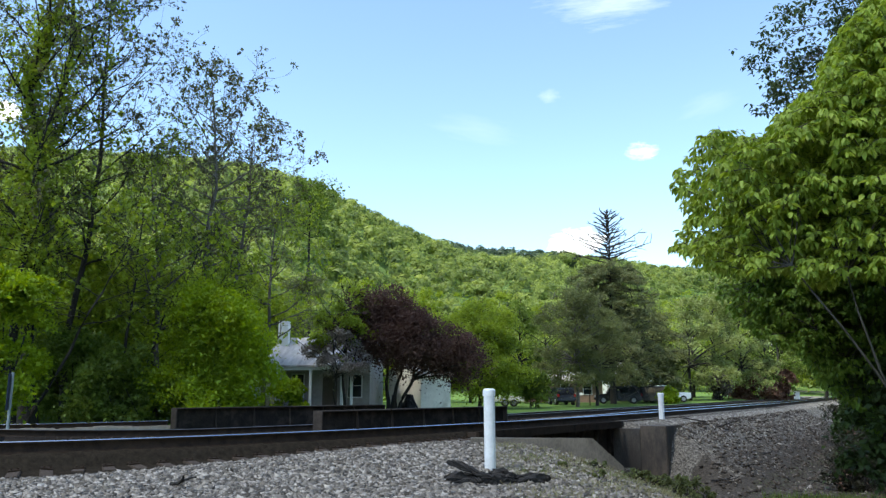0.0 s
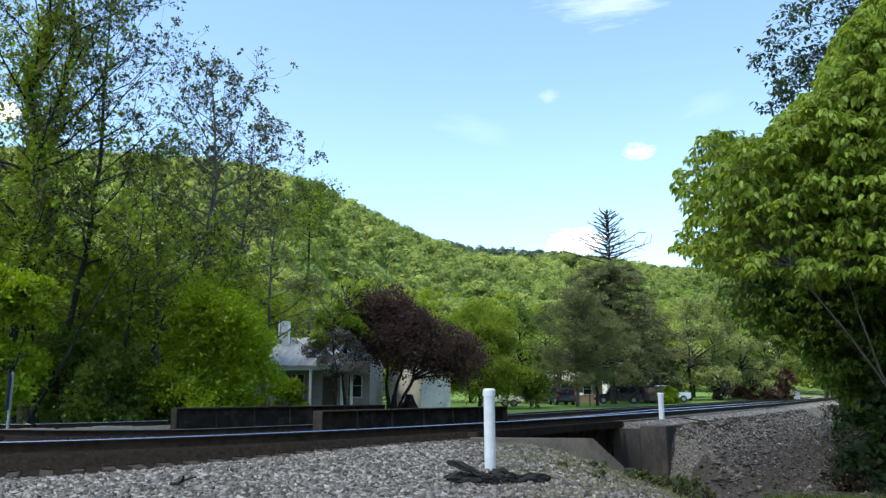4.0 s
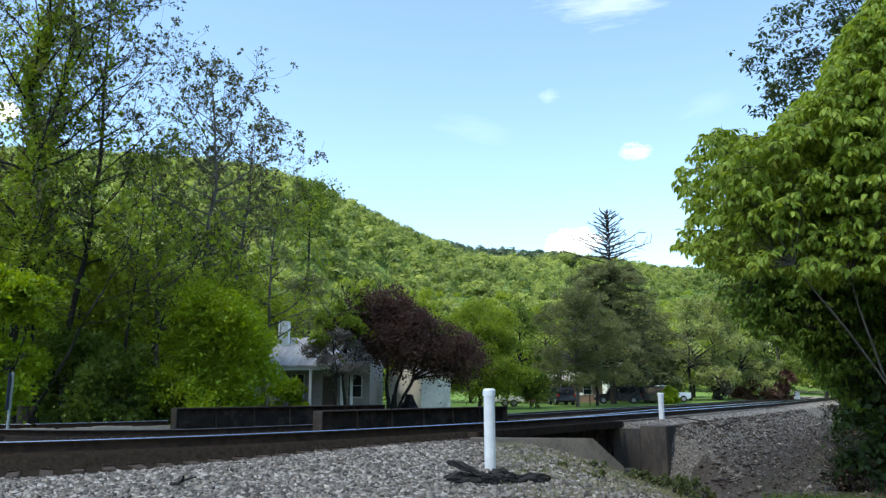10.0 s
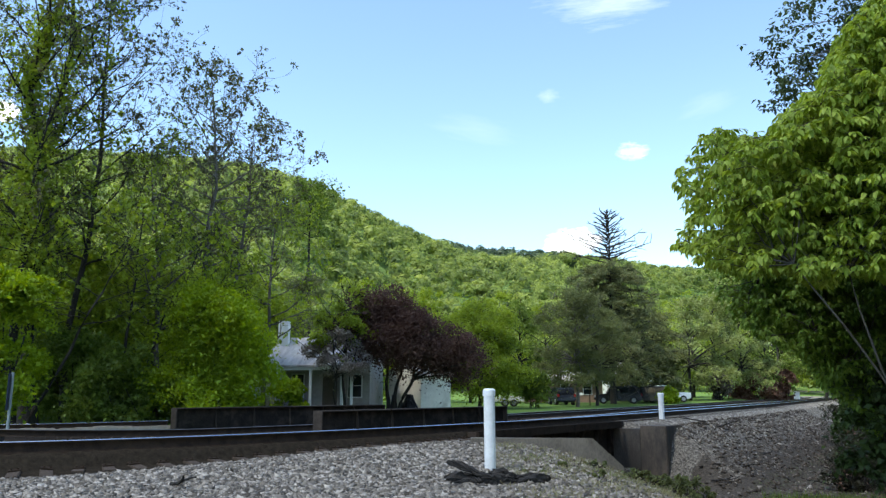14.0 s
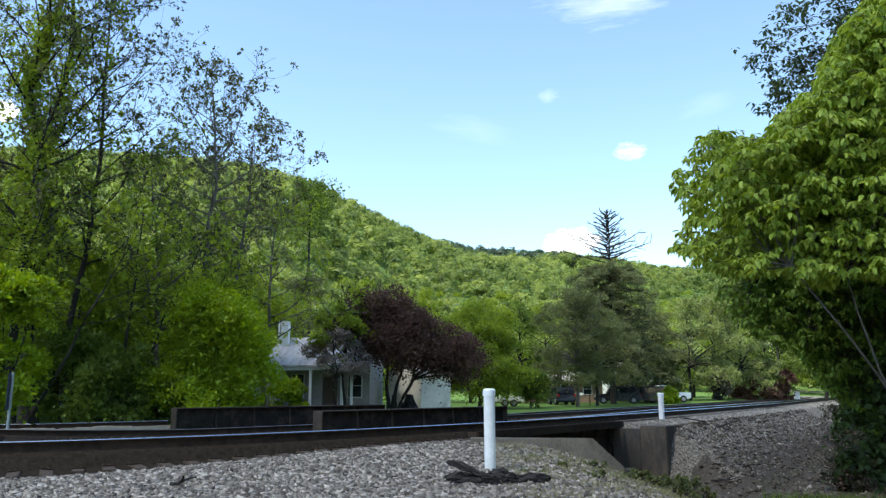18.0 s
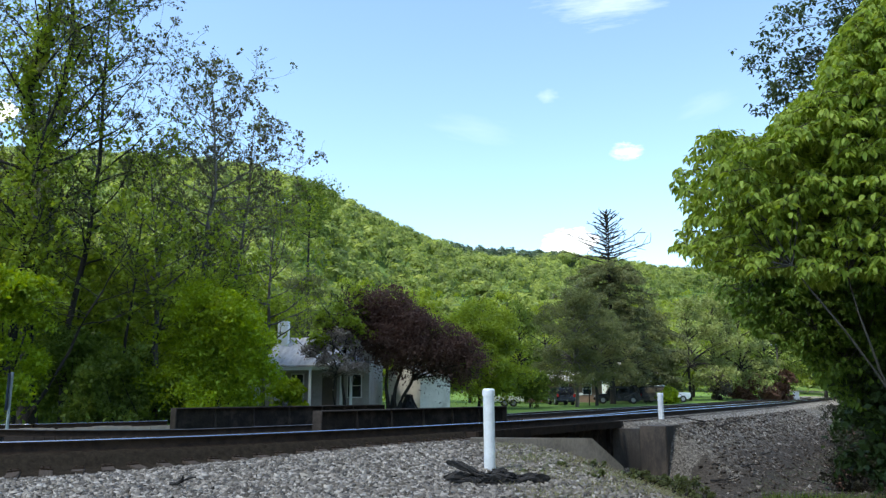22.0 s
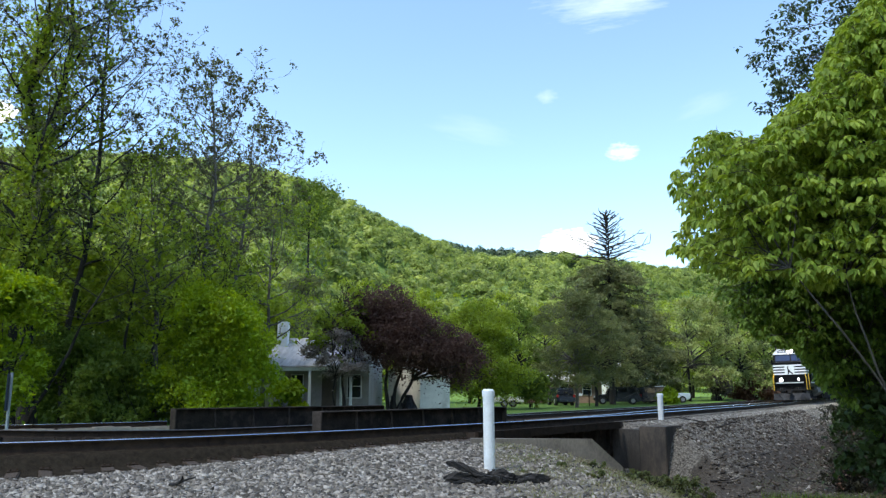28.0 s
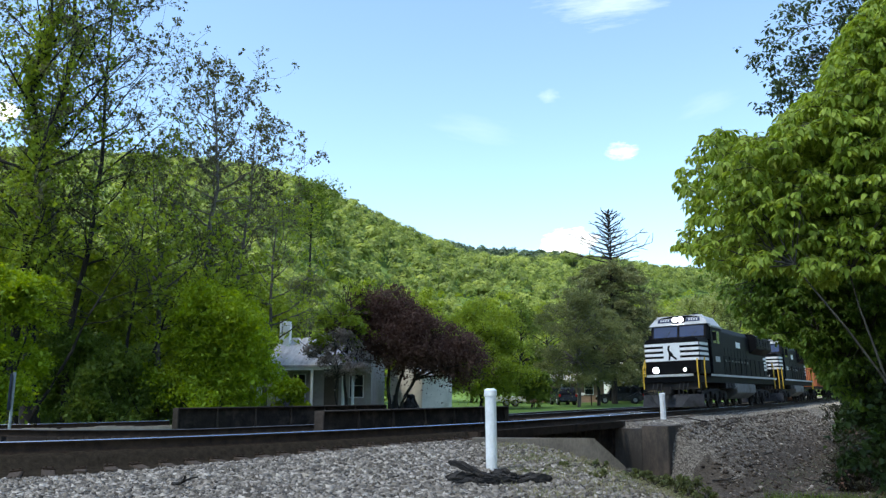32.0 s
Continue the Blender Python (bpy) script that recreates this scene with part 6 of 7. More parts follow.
def stick(x, y, rz, L, r, seed, label="grey dead stick lying on the gravel"):
    rng = np.random.default_rng(seed)
    z = gz0(x, y) + 0.02
    e = empty("dead_stick", pose(x, y, z, 0, 0, rz), label, "stick", "dead sticks on the bank")
    main = wander(rng, (-L / 2, 0, 0.02), (1, 0, 0.05), L, 7, 0.12, 0.0)
    side = wander(rng, main[3], (0.7, 0.6, 0.25), L * 0.35, 4, 0.15, 0.0)
    v, f = tubes([(main, np.linspace(r, r * 0.4, 7)), (side, np.linspace(r * 0.6, r * 0.3, 4))])
    raw("branch", v, f, M_BARK, e)


for i, (sx, sy, rz, L) in enumerate([(9.9, 31.6, 150, 1.3), (11.8, 33.0, 10, 1.6), (11.0, 28.5, 25, 1.2), (13.0, 32.0, 40, 0.9), (9.6, 27.0, -30, 1.0), (-3.9, 11.9, -48, 0.75), (12.0, 25.5, 15, 1.2), (13.6, 29.0, 160, 1.0)]):
    stick(sx, sy, rz, L, 0.035, 700 + i)

# weeds at the foot of the wing wall and on the pad's edge
WEED = "weeds by the bridge"
for i, (wx, wy, w, h, n) in enumerate([(4.9, 18.6, 1.0, 0.55, 700), (5.6, 19.5, 1.2, 0.7, 900), (6.4, 21.0, 1.3, 0.8, 900), (4.2, 17.6, 0.8, 0.35, 400), (7.3, 22.5, 1.2, 0.6, 700), (3.2, 16.8, 0.7, 0.25, 250),
                                       (5.0, 16.5, 0.9, 0.3, 350), (6.0, 17.6, 0.9, 0.35, 350), (2.2, 14.8, 0.5, 0.18, 160), (1.5, 13.2, 0.5, 0.15, 140), (2.6, 13.6, 0.7, 0.2, 200), (6.9, 19.6, 1.0, 0.4, 500)]):
    shrub("weed_clump", "low green weeds growing in the gravel", wx, wy, w, h * 0.85, n, 0.045, M_LEAF_OLIVE, 800 + i, lobes=14, stems=14, group=WEED, category="weeds")


def grass_patch():
    """Blades of grass over the low ground beside the bank."""
    rng = np.random.default_rng(77)
    n = 26000
    x, y = rng.uniform(4.5, 18, n), rng.uniform(9.5, 25.5, n)
    ok = (x > 0.40 * y) & (rng.random(n) < np.clip((x - 4.5) / 3.5, 0.1, 1))
    x, y = x[ok], y[ok]
    z = ground_z(x, y)
    n = len(x)
    a = rng.random(n) * 6.283
    w = np.c_[np.cos(a), np.sin(a), 0 * a] * 0.012
    h = rng.uniform(0.12, 0.38, n)
    b = np.c_[x, y, z - 0.01]
    lean = np.c_[rng.normal(size=(n, 2)) * 0.09, h]
    v = np.stack([b - w, b + w, b + lean], 1).reshape(-1, 3)
    tagged(raw("grass_blades", v, np.arange(len(v)).reshape(-1, 3), M_LEAF_LAWN), "green long grass beside the bank", "grass", kind="stuff")
    # thin dry grass on the edge of the gravel pad
    n = 30000
    x, y = rng.uniform(0.9, 7.5, n), rng.uniform(9.3, 21, n)
    ok = (x < 0.34 * y) & (np.sin(x * 3.1) * np.sin(y * 2.3) + rng.normal(size=n) * 0.6 > 0.1) & ~((y > 19.2) & (x < 4.6))
    x, y = x[ok], y[ok]
    n = len(x)
    a = rng.random(n) * 6.283
    w = np.c_[np.cos(a), np.sin(a), 0 * a] * 0.013
    b = np.c_[x, y, ground_z(x, y) - 0.01]
    lean = np.c_[rng.normal(size=(n, 2)) * 0.10, rng.uniform(0.03, 0.13, n)]
    v = np.stack([b - w, b + w, b + lean], 1).reshape(-1, 3)
    tagged(raw("dry_grass", v, np.arange(len(v)).reshape(-1, 3), M_LEAF_DRY), "thin dry grass on the gravel's edge", "grass", kind="stuff")


grass_patch()


# ---------------------------------------------------------------- clouds
def cloud_white(name, cover, scale, seed, strength, hard=0.25, most=1.0):
    """Cloud vapour on a sheet, its sunlight given as a glow: dense in the middle, torn to nothing at its border."""
    m, t, p = nodes_of(name)
    co = t.nodes.new("ShaderNodeTexCoord")
    ln = t.nodes.new("ShaderNodeVectorMath")
    ln.operation = "LENGTH"
    t.links.new(co.outputs["Object"], ln.inputs[0])
    mp = node(t, "ShaderNodeMapping", Location=(seed, seed * 2.0, 0), Scale=(1, 1.6, 1))
    t.links.new(co.outputs["Object"], mp.inputs[0])
    nz = node(t, "ShaderNodeTexNoise", Scale=scale, Detail=9.0, Roughness=0.62)
    t.links.new(mp.outputs[0], nz.inputs[0])
    fall = t.nodes.new("ShaderNodeMapRange")
    fall.inputs[1].default_value, fall.inputs[2].default_value, fall.inputs[3].default_value, fall.inputs[4].default_value = 0.0, 1.0, cover, cover - 1.0
    t.links.new(ln.outputs["Value"], fall.inputs[0])
    ad = t.nodes.new("ShaderNodeMath")
    ad.operation = "ADD"
    t.links.new(fall.outputs[0], ad.inputs[0])
    t.links.new(nz.outputs[0], ad.inputs[1])
    rp = ramp(t, ad.outputs[0], [(0.55, (0, 0, 0)), (0.55 + hard, (most, most, most))])
    em = node(t, "ShaderNodeEmission", Color=(0.93, 0.96, 1.0, 1), Strength=strength)
    tr = t.nodes.new("ShaderNodeBsdfTransparent")
    mx = t.nodes.new("ShaderNodeMixShader")
    t.links.new(rp.outputs[0], mx.inputs[0])
    t.links.new(tr.outputs[0], mx.inputs[1])
    t.links.new(em.outputs[0], mx.inputs[2])
    t.links.new(mx.outputs[0], t.nodes["Material Output"].inputs[0])
    return m


def cloud(px, py, w, h, label, mat, roll=0):
    """A far cloud sheet facing the valley: bearing and height given as slopes from the eye."""
    d = 3600.0
    bm = bmesh.new()
    bmesh.ops.create_grid(bm, x_segments=6, y_segments=6, size=1.0)
    th = radians(PITCH)
    way = Vector((px, math.cos(th) - py * math.sin(th), math.sin(th) + py * math.cos(th))) * d
    e = empty("cloud", look(way, (0, 0, EYE_Z), roll), label, "cloud", "white clouds over the hills")
    s = part("vapour", bm, mat, e)
    s.matrix_basis = Matrix.Diagonal((w * d, h * d, 1, 1))
    s.visible_shadow = False
    return e


M_CLOUD = cloud_white("cumulus_vapour", 0.66, 2.2, 3.1, 1.05, 0.16)
M_CLOUD2 = cloud_white("small_cumulus_vapour", 0.46, 2.0, 8.3, 0.8, 0.5)
M_WISP = cloud_white("cirrus_vapour", 0.42, 2.4, 5.7, 0.85, 0.9, 0.36)
M_STREAK = cloud_white("streak_vapour", 0.37, 1.6, 4.1, 0.8, 0.9, 0.10)
M_FAINT = cloud_white("faint_vapour", 0.37, 2.2, 1.7, 0.8, 0.9, 0.2)
slope = lambda x: x / 1358.0
cloud_a = cloud(slope(236), slope(12), slope(85), slope(42), "white cumulus cloud above the ridge behind the spruce", M_CLOUD)
cloud_b = cloud(slope(354), slope(173), slope(66), slope(42), "small white cloud in the blue sky", M_CLOUD2)
cloud_c = cloud(slope(290), slope(436), slope(330), slope(95), "thin white cloud high in the sky", M_WISP)
cloud_d = cloud(slope(186), slope(270), slope(64), slope(54), "faint wisp of white cloud", M_FAINT)
cloud_f = cloud(slope(60), slope(215), slope(250), slope(70), "faint streak of thin white cloud", M_STREAK, 12)
cloud_g = cloud(slope(470), slope(260), slope(170), slope(60), "faint streak of thin white cloud", M_STREAK, -14)
cloud_e = cloud(slope(-775), slope(245), slope(45), slope(36), "white cloud seen between the branches", M_CLOUD)


def valley_cloud():
    """The broad cloud overhead, out of view, whose drifting shade lies on the valley: dense in the middle, broken at its border."""
    m, t, p = nodes_of("broken_cloud_vapour")
    co = t.nodes.new("ShaderNodeTexCoord")
    ln = t.nodes.new("ShaderNodeVectorMath")
    ln.operation = "LENGTH"
    t.links.new(co.outputs["Object"], ln.inputs[0])
    fall = t.nodes.new("ShaderNodeMapRange")
    fall.inputs[1].default_value, fall.inputs[2].default_value, fall.inputs[3].default_value, fall.inputs[4].default_value = 46.0, 82.0, 0.75, 0.0
    t.links.new(ln.outputs["Value"], fall.inputs[0])
    nz = node(t, "ShaderNodeTexNoise", Scale=0.0062, Detail=5.0, Roughness=0.55)
    t.links.new(co.outputs["Object"], nz.inputs[0])
    ad = t.nodes.new("ShaderNodeMath")
    ad.operation = "ADD"
    t.links.new(fall.outputs[0], ad.inputs[0])
    t.links.new(nz.outputs[0], ad.inputs[1])
    rp = ramp(t, ad.outputs[0], [(0.53, (0, 0, 0)), (0.63, (0.74, 0.74, 0.74))])
    df, tl = t.nodes.new("ShaderNodeBsdfDiffuse"), t.nodes.new("ShaderNodeBsdfTranslucent")
    for n in (df, tl):
        n.inputs[0].default_value = (0.9, 0.92, 0.95, 1)
    half = t.nodes.new("ShaderNodeMixShader")
    half.inputs[0].default_value = 0.6
    t.links.new(df.outputs[0], half.inputs[1])
    t.links.new(tl.outputs[0], half.inputs[2])
    tr = t.nodes.new("ShaderNodeBsdfTransparent")
    mx = t.nodes.new("ShaderNodeMixShader")
    t.links.new(rp.outputs[0], mx.inputs[0])
    t.links.new(tr.outputs[0], mx.inputs[1])
    t.links.new(half.outputs[0], mx.inputs[2])
    t.links.new(mx.outputs[0], t.nodes["Material Output"].inputs[0])
    at = sun_dir * (900.0 / sun_dir.z)
    e = empty("cloud", pose(at.x + 18, at.y + 16, 900), "broad grey-white cloud overhead shading the valley", "cloud", "white clouds over the hills")
    bm = bmesh.new()
    bmesh.ops.create_grid(bm, x_segments=16, y_segments=16, size=1.0, matrix=Matrix.Diagonal((900, 620, 1, 1)))
    part("vapour", bm, m, e)
    return e


overcast = valley_cloud()


# ---------------------------------------------------------------- the train
M_BLACK = surface("black_engine_paint", (0.0025, 0.0025, 0.003), (0.006, 0.006, 0.007), 0.6, 0, 1.2, 18, 0.05, dirt=(0.013, 0.0125, 0.013), spec=0.08)
M_UNDER = surface("grimy_underframe", (0.004, 0.0035, 0.003), (0.020, 0.017, 0.015), 0.9, 0, 3, 30, 0.3)
M_PLOW = surface("grey_plow", (0.024, 0.024, 0.026), (0.055, 0.055, 0.058), 0.85, 0, 2, 20, 0.1, dirt=(0.02, 0.019, 0.018), spec=0.1)
M_TANK = surface("grey_dusty_tank", (0.10, 0.097, 0.09), (0.17, 0.165, 0.155), 0.8, 0, 2, 20, 0.1, dirt=(0.08, 0.07, 0.06))
M_STRIPE = surface("white_stripe_paint", (0.66, 0.66, 0.65), (0.8, 0.8, 0.79), 0.45, 0, 3, 25, 0.02)
# black cab roof made pale: the sky's reflection is put into the colour
M_BROW = surface("sky_sheen_cab_roof", (0.30, 0.31, 0.31), (0.42, 0.43, 0.43), 0.5, 0, 2, 20, 0.05)
M_SILL = surface("pale_sill_stripe", (0.35, 0.35, 0.34), (0.5, 0.5, 0.48), 0.6, 0, 3, 25, 0.05)
M_YELLOW = surface("yellow_handrail", (0.50, 0.30, 0.02), (0.64, 0.40, 0.03), 0.5, 0, 3, 30, 0.02)
# blue base colour carries the sky's reflection in the cab glass
M_CABGLASS = glass("cab_glass", (0.010, 0.02, 0.06), 0.15)
M_HEADLAMP = glowing("burning_headlamp", (1.0, 0.93, 0.96), 14.0)
M_ORANGE = surface("faded_orange_wagon", (0.30, 0.085, 0.03), (0.46, 0.16, 0.06), 0.7, 0, 1.2, 16, 0.15, dirt=(0.16, 0.07, 0.04))
M_CARGO = surface("rusty_scrap_load", (0.09, 0.05, 0.035), (0.2, 0.12, 0.08), 0.9, 0, 2, 20, 0.5)


def mirrored(outline):
    return outline + [(-y, z) for y, z in reversed(outline)]


def bent(points, r, bm=None, sides=6):
    for a, b in zip(points, points[1:]):
        bm = rod(a, b, r, sides=sides, bm=bm)
    return bm


def wheelset(parent, x, r=0.51):
    w = bmesh.new()
    for s in (-1, 1):
        rod((0, s * 0.69, 0), (0, s * 0.81, 0), r, sides=28, bm=w)
        rod((0, s * 0.80, 0), (0, s * 0.84, 0), r * 0.72, r * 0.66, 20, w)
        rod((0, s * 0.84, 0), (0, s * 0.90, 0), r * 0.2, sides=10, bm=w)
        for k in range(5):
            a = k * 6.283 / 5
            rod((math.cos(a) * r * 0.45, s * 0.835, math.sin(a) * r * 0.45), (math.cos(a) * r * 0.45, s * 0.85, math.sin(a) * r * 0.45), r * 0.12, sides=6, bm=w)
    rod((0, -0.7, 0), (0, 0.7, 0), 0.09, sides=10, bm=w)
    ob = part("wheelset", w, M_UNDER, parent, "dark steel wheelset")
    ob.matrix_basis = pose(x, 0, r)
    return ob


def bogie(parent, x, axles, gap):
    h = gap * (axles - 1) / 2 + 0.75
    for s in (-1, 1):
        prof = [(x - h, 0.62), (x - h + 0.15, 0.86), (x - 0.5, 0.98), (x + 0.5, 0.98), (x + h - 0.15, 0.86), (x + h, 0.62), (x + h - 0.3, 0.5), (x + 0.4, 0.46), (x - 0.4, 0.46), (x - h + 0.3, 0.5)]
        y = s * 1.0
        f = part("bogie_frame", extruded(prof, y - 0.08, y + 0.08, 0.02), M_UNDER, parent, "cast bogie side frame")
        for k in range(axles):
            ax = x + (k - (axles - 1) / 2) * gap
            part("axlebox", box(ax - 0.2, ax + 0.2, y + s * 0.09 - 0.06, y + s * 0.09 + 0.1, 0.36, 0.74, 0.03), M_UNDER, f)
        for k in range(axles - 1):
            ax = x + (k - (axles - 2) / 2) * gap
            part("spring", rod((ax, y + s * 0.1, 0.5), (ax, y + s * 0.1, 0.84), 0.1, sides=12), M_UNDER, f)
    return [wheelset(parent, x + (k - (axles - 1) / 2) * gap) for k in range(axles)]


def locomotive(label, lit):
    """A six-axle wide-cab diesel; x forward, y to its left, z up from the rail."""
    e = empty("diesel_locomotive", pose(0, 0, 0), label, "locomotive", "engines of the train")
    part("underframe", box(-8.5, 10.35, -1.36, 1.36, 1.28, 1.62, 0.03), M_BLACK, e)
    part("walkway", box(-8.5, 8.6, -1.5, 1.5, 1.622, 1.70, 0.01), M_BLACK, e)
    for s in (-1, 1):
        part("sill_stripe", box(-8.4, 8.6, s * 1.505 - 0.006, s * 1.505 + 0.006, 1.60, 1.71), M_SILL, e, "pale sill stripe")
    # nose and its white bands
    wide = mirrored([(1.46, 1.72), (1.46, 3.46), (1.30, 3.62)])
    slim = mirrored([(1.38, 1.72), (1.38, 3.38), (1.24, 3.50)])
    nose = part("nose", loft(slim, 10.0, 8.42, 0.05, x0b=wide), M_BLACK, e, "broad black nose with white bands")
    for k, z in enumerate((2.38, 2.63, 2.88, 3.13)):
        for s in (-1, 1):
            part("band", box(10.004, 10.016, min(s * 0.42, s * 1.36), max(s * 0.42, s * 1.36), z, z + 0.135), M_STRIPE, nose, "white painted band")
            b = part("band", box(-0.66, 0.66, -0.006, 0.006, z, z + 0.135), M_STRIPE, nose, "white painted band")
            b.matrix_basis = pose(9.3, s * 1.424, 0, 0, 0, -s * 2.9)
    part("emblem_panel", box(10.004, 10.014, -0.415, 0.415, 2.38, 3.265), M_STRIPE, nose, "plain white panel")
    em = bmesh.new()
    pts = [(0.26, 2.50), (0.10, 2.62), (0.02, 2.78), (-0.10, 2.92), (-0.05, 3.16), (-0.16, 3.14), (-0.20, 2.96), (-0.14, 2.72), (-0.18, 2.40), (-0.10, 2.40), (-0.05, 2.62), (0.10, 2.50), (0.22, 2.40)]
    a = [em.verts.new((10.0155, y, z)) for y, z in pts]
    b = [em.verts.new((10.0185, y, z)) for y, z in pts]
    for i in range(len(pts)):
        em.faces.new((a[i], a[(i + 1) % len(pts)], b[(i + 1) % len(pts)], b[i]))
    em.faces.new(b)
    part("emblem", em, M_BLACK, nose, "plain dark shape")
    part("nose_door", box(10.002, 10.012, 0.55, 1.15, 1.75, 2.3, 0.003), M_BLACK, nose)
    # cab
    cab_o = mirrored([(1.54, 1.705), (1.54, 4.12), (1.12, 4.70), (0.5, 4.78)])
    cab = part("cab", loft(cab_o, 5.9, 8.25, 0.03), M_BLACK, e)
    front = bmesh.new()
    v = [front.verts.new(p) for p in [(8.26, -1.5, 3.50), (8.66, -1.42, 3.50), (8.42, -1.42, 4.27), (8.26, -1.5, 4.27), (8.26, 1.5, 3.50), (8.66, 1.42, 3.50), (8.42, 1.42, 4.27), (8.26, 1.5, 4.27)]]
    for f in ((0, 1, 2, 3), (7, 6, 5, 4), (0, 4, 5, 1), (1, 5, 6, 2), (2, 6, 7, 3), (3, 7, 4, 0)):
        front.faces.new([v[i] for i in f])
    part("cab_front", front, M_BLACK, cab)
    for y0, y1 in ((-1.30, -0.06), (0.06, 1.30)):
        w = bmesh.new()
        v = [w.verts.new(p) for p in [(8.628, y0, 3.66), (8.628, y1, 3.66), (8.452, y1, 4.22), (8.452, y0, 4.22), (8.612, y0, 3.65), (8.612, y1, 3.65), (8.438, y1, 4.21), (8.438, y0, 4.21)]]
        for f in ((0, 1, 2, 3), (7, 6, 5, 4), (0, 4, 5, 1), (1, 5, 6, 2), (2, 6, 7, 3), (3, 7, 4, 0)):
            w.faces.new([v[i] for i in f])
        part("windscreen", w, M_CABGLASS, cab, "windscreen tinted blue for the sky's reflection")
        wp = part("wiper", rod((8.63, (y0 + y1) / 2, 3.66), (8.54, (y0 + y1) / 2 + 0.25, 3.95), 0.012), M_RUBBER, cab)
    brow = bmesh.new()
    v = [brow.verts.new(p) for p in [(8.52, -1.55, 4.28), (8.52, 1.55, 4.28), (8.15, 1.16, 4.80), (8.15, -1.16, 4.80), (8.1, -1.55, 4.28), (8.1, 1.55, 4.28), (8.0, 1.16, 4.78), (8.0, -1.16, 4.78)]]
    for f in ((0, 1, 2, 3), (7, 6, 5, 4), (0, 4, 5, 1), (1, 5, 6, 2), (2, 6, 7, 3), (3, 7, 4, 0)):
        brow.faces.new([v[i] for i in f])
    br = part("brow", brow, M_BROW, cab, "sloping cab brow, sky sheen in its pale colour")
    for s in (-1, 1):
        part("roof_slope", loft([(s * 1.56, 4.12), (s * 1.13, 4.715), (s * 1.15, 4.74), (s * 1.60, 4.13)], 5.85, 8.3), M_BROW, cab, "sloping edge of the cab roof, sky sheen in its colour")
        part("roof_edge", extruded([(5.9, 4.13), (8.3, 4.13), (8.3, 4.22), (5.9, 4.22)], min(s * 1.50, s * 1.60), max(s * 1.50, s * 1.60), 0.02), M_BROW, cab, "cab roof gutter, sky sheen in its colour")
        nb = part("number_board", box(-0.02, 0.02, -0.36, 0.36, -0.11, 0.11, 0.01), M_CABGLASS, br, "dark number board")
        nb.matrix_basis = pose(8.345, s * 0.74, 4.54, 0, -35.4, 0)
        for k in range(4):
            d = part("digit_bar", box(0.021, 0.026, -0.22 + k * 0.13, -0.15 + k * 0.13, -0.06, 0.06), M_SILL, br)
            d.matrix_basis = pose(8.345, s * 0.74, 4.54, 0, -35.4, 0)
        y = s * 1.542
        part("side_window", box(6.55, 7.15, min(y, y + s * 0.012), max(y, y + s * 0.012), 3.3, 3.95, 0.004), M_CABGLASS, cab)
        part("side_window", box(7.25, 7.85, min(y, y + s * 0.012), max(y, y + s * 0.012), 3.3, 3.95, 0.004), M_CABGLASS, cab)
        part("cab_number_bar", box(6.7, 7.6, min(y, y + s * 0.008), max(y, y + s * 0.008), 2.35, 2.62), M_SILL, cab, "pale bar in place of numbers")
        part("mirror", box(8.0, 8.06, min(s * 1.6, s * 1.78), max(s * 1.6, s * 1.78), 3.4, 3.85, 0.01), M_BLACK, cab)
    part("headlight_housing", box(8.1, 8.50, -0.36, 0.36, 4.38, 4.76, 0.05), M_BLACK, br)
    for s in (-1, 1):
        hl = part("headlight", rod((8.48, s * 0.15, 4.56), (8.54, s * 0.15, 4.56), 0.13, sides=18), M_HEADLAMP if lit else M_LAMPGLASS, br, "burning headlight" if lit else "headlight")
    # front platform, ditch lights, anticlimber, plow and coupler
    part("front_platform", box(9.98, 10.5, -1.42, 1.42, 1.3, 1.62, 0.04), M_BLACK, e)
    part("anticlimber", box(10.5, 10.62, -1.15, 1.15, 1.58, 1.70, 0.02), M_SILL, e, "pale anticlimber bar")
    for s, m in ((-1, M_HEADLAMP), (1, M_HEADLAMP)):
        d = part("ditch_light", rod((10.2, s * 0.72, 1.92), (10.42, s * 0.72, 1.92), 0.17, sides=18), M_BLACK, e)
        part("lens", rod((10.42, s * 0.72, 1.92), (10.44, s * 0.72, 1.92), 0.15 if s < 0 else 0.075, sides=18), m if lit else M_LAMPGLASS, d, "burning ditch light" if lit else "")
        part("light_bracket", box(10.1, 10.3, s * 0.72 - 0.05, s * 0.72 + 0.05, 1.62, 1.8), M_BLACK, e)
    plow = bmesh.new()
    pv = [(10.30, -1.48, 0.72), (10.66, -1.0, 0.72), (10.66, 1.0, 0.72), (10.30, 1.48, 0.72), (10.45, -1.52, 0.12), (10.95, -0.55, 0.12), (10.95, 0.55, 0.12), (10.45, 1.52, 0.12)]
    v = [plow.verts.new(p) for p in pv] + [plow.verts.new((p[0] - 0.12, p[1], p[2])) for p in pv]
    for f in ((0, 1, 5, 4), (1, 2, 6, 5), (2, 3, 7, 6), (8, 12, 13, 9), (9, 13, 14, 10), (10, 14, 15, 11), (0, 8, 9, 1), (1, 9, 10, 2), (2, 10, 11, 3), (4, 5, 13, 12), (5, 6, 14, 13), (6, 7, 15, 14), (0, 4, 12, 8), (3, 11, 15, 7)):
        plow.faces.new([v[i] for i in f])
    part("plow", plow, M_PLOW, e, "dusty grey snow plow")
    bm = box(10.5, 11.0, -0.11, 0.11, 0.74, 1.02, 0.03)
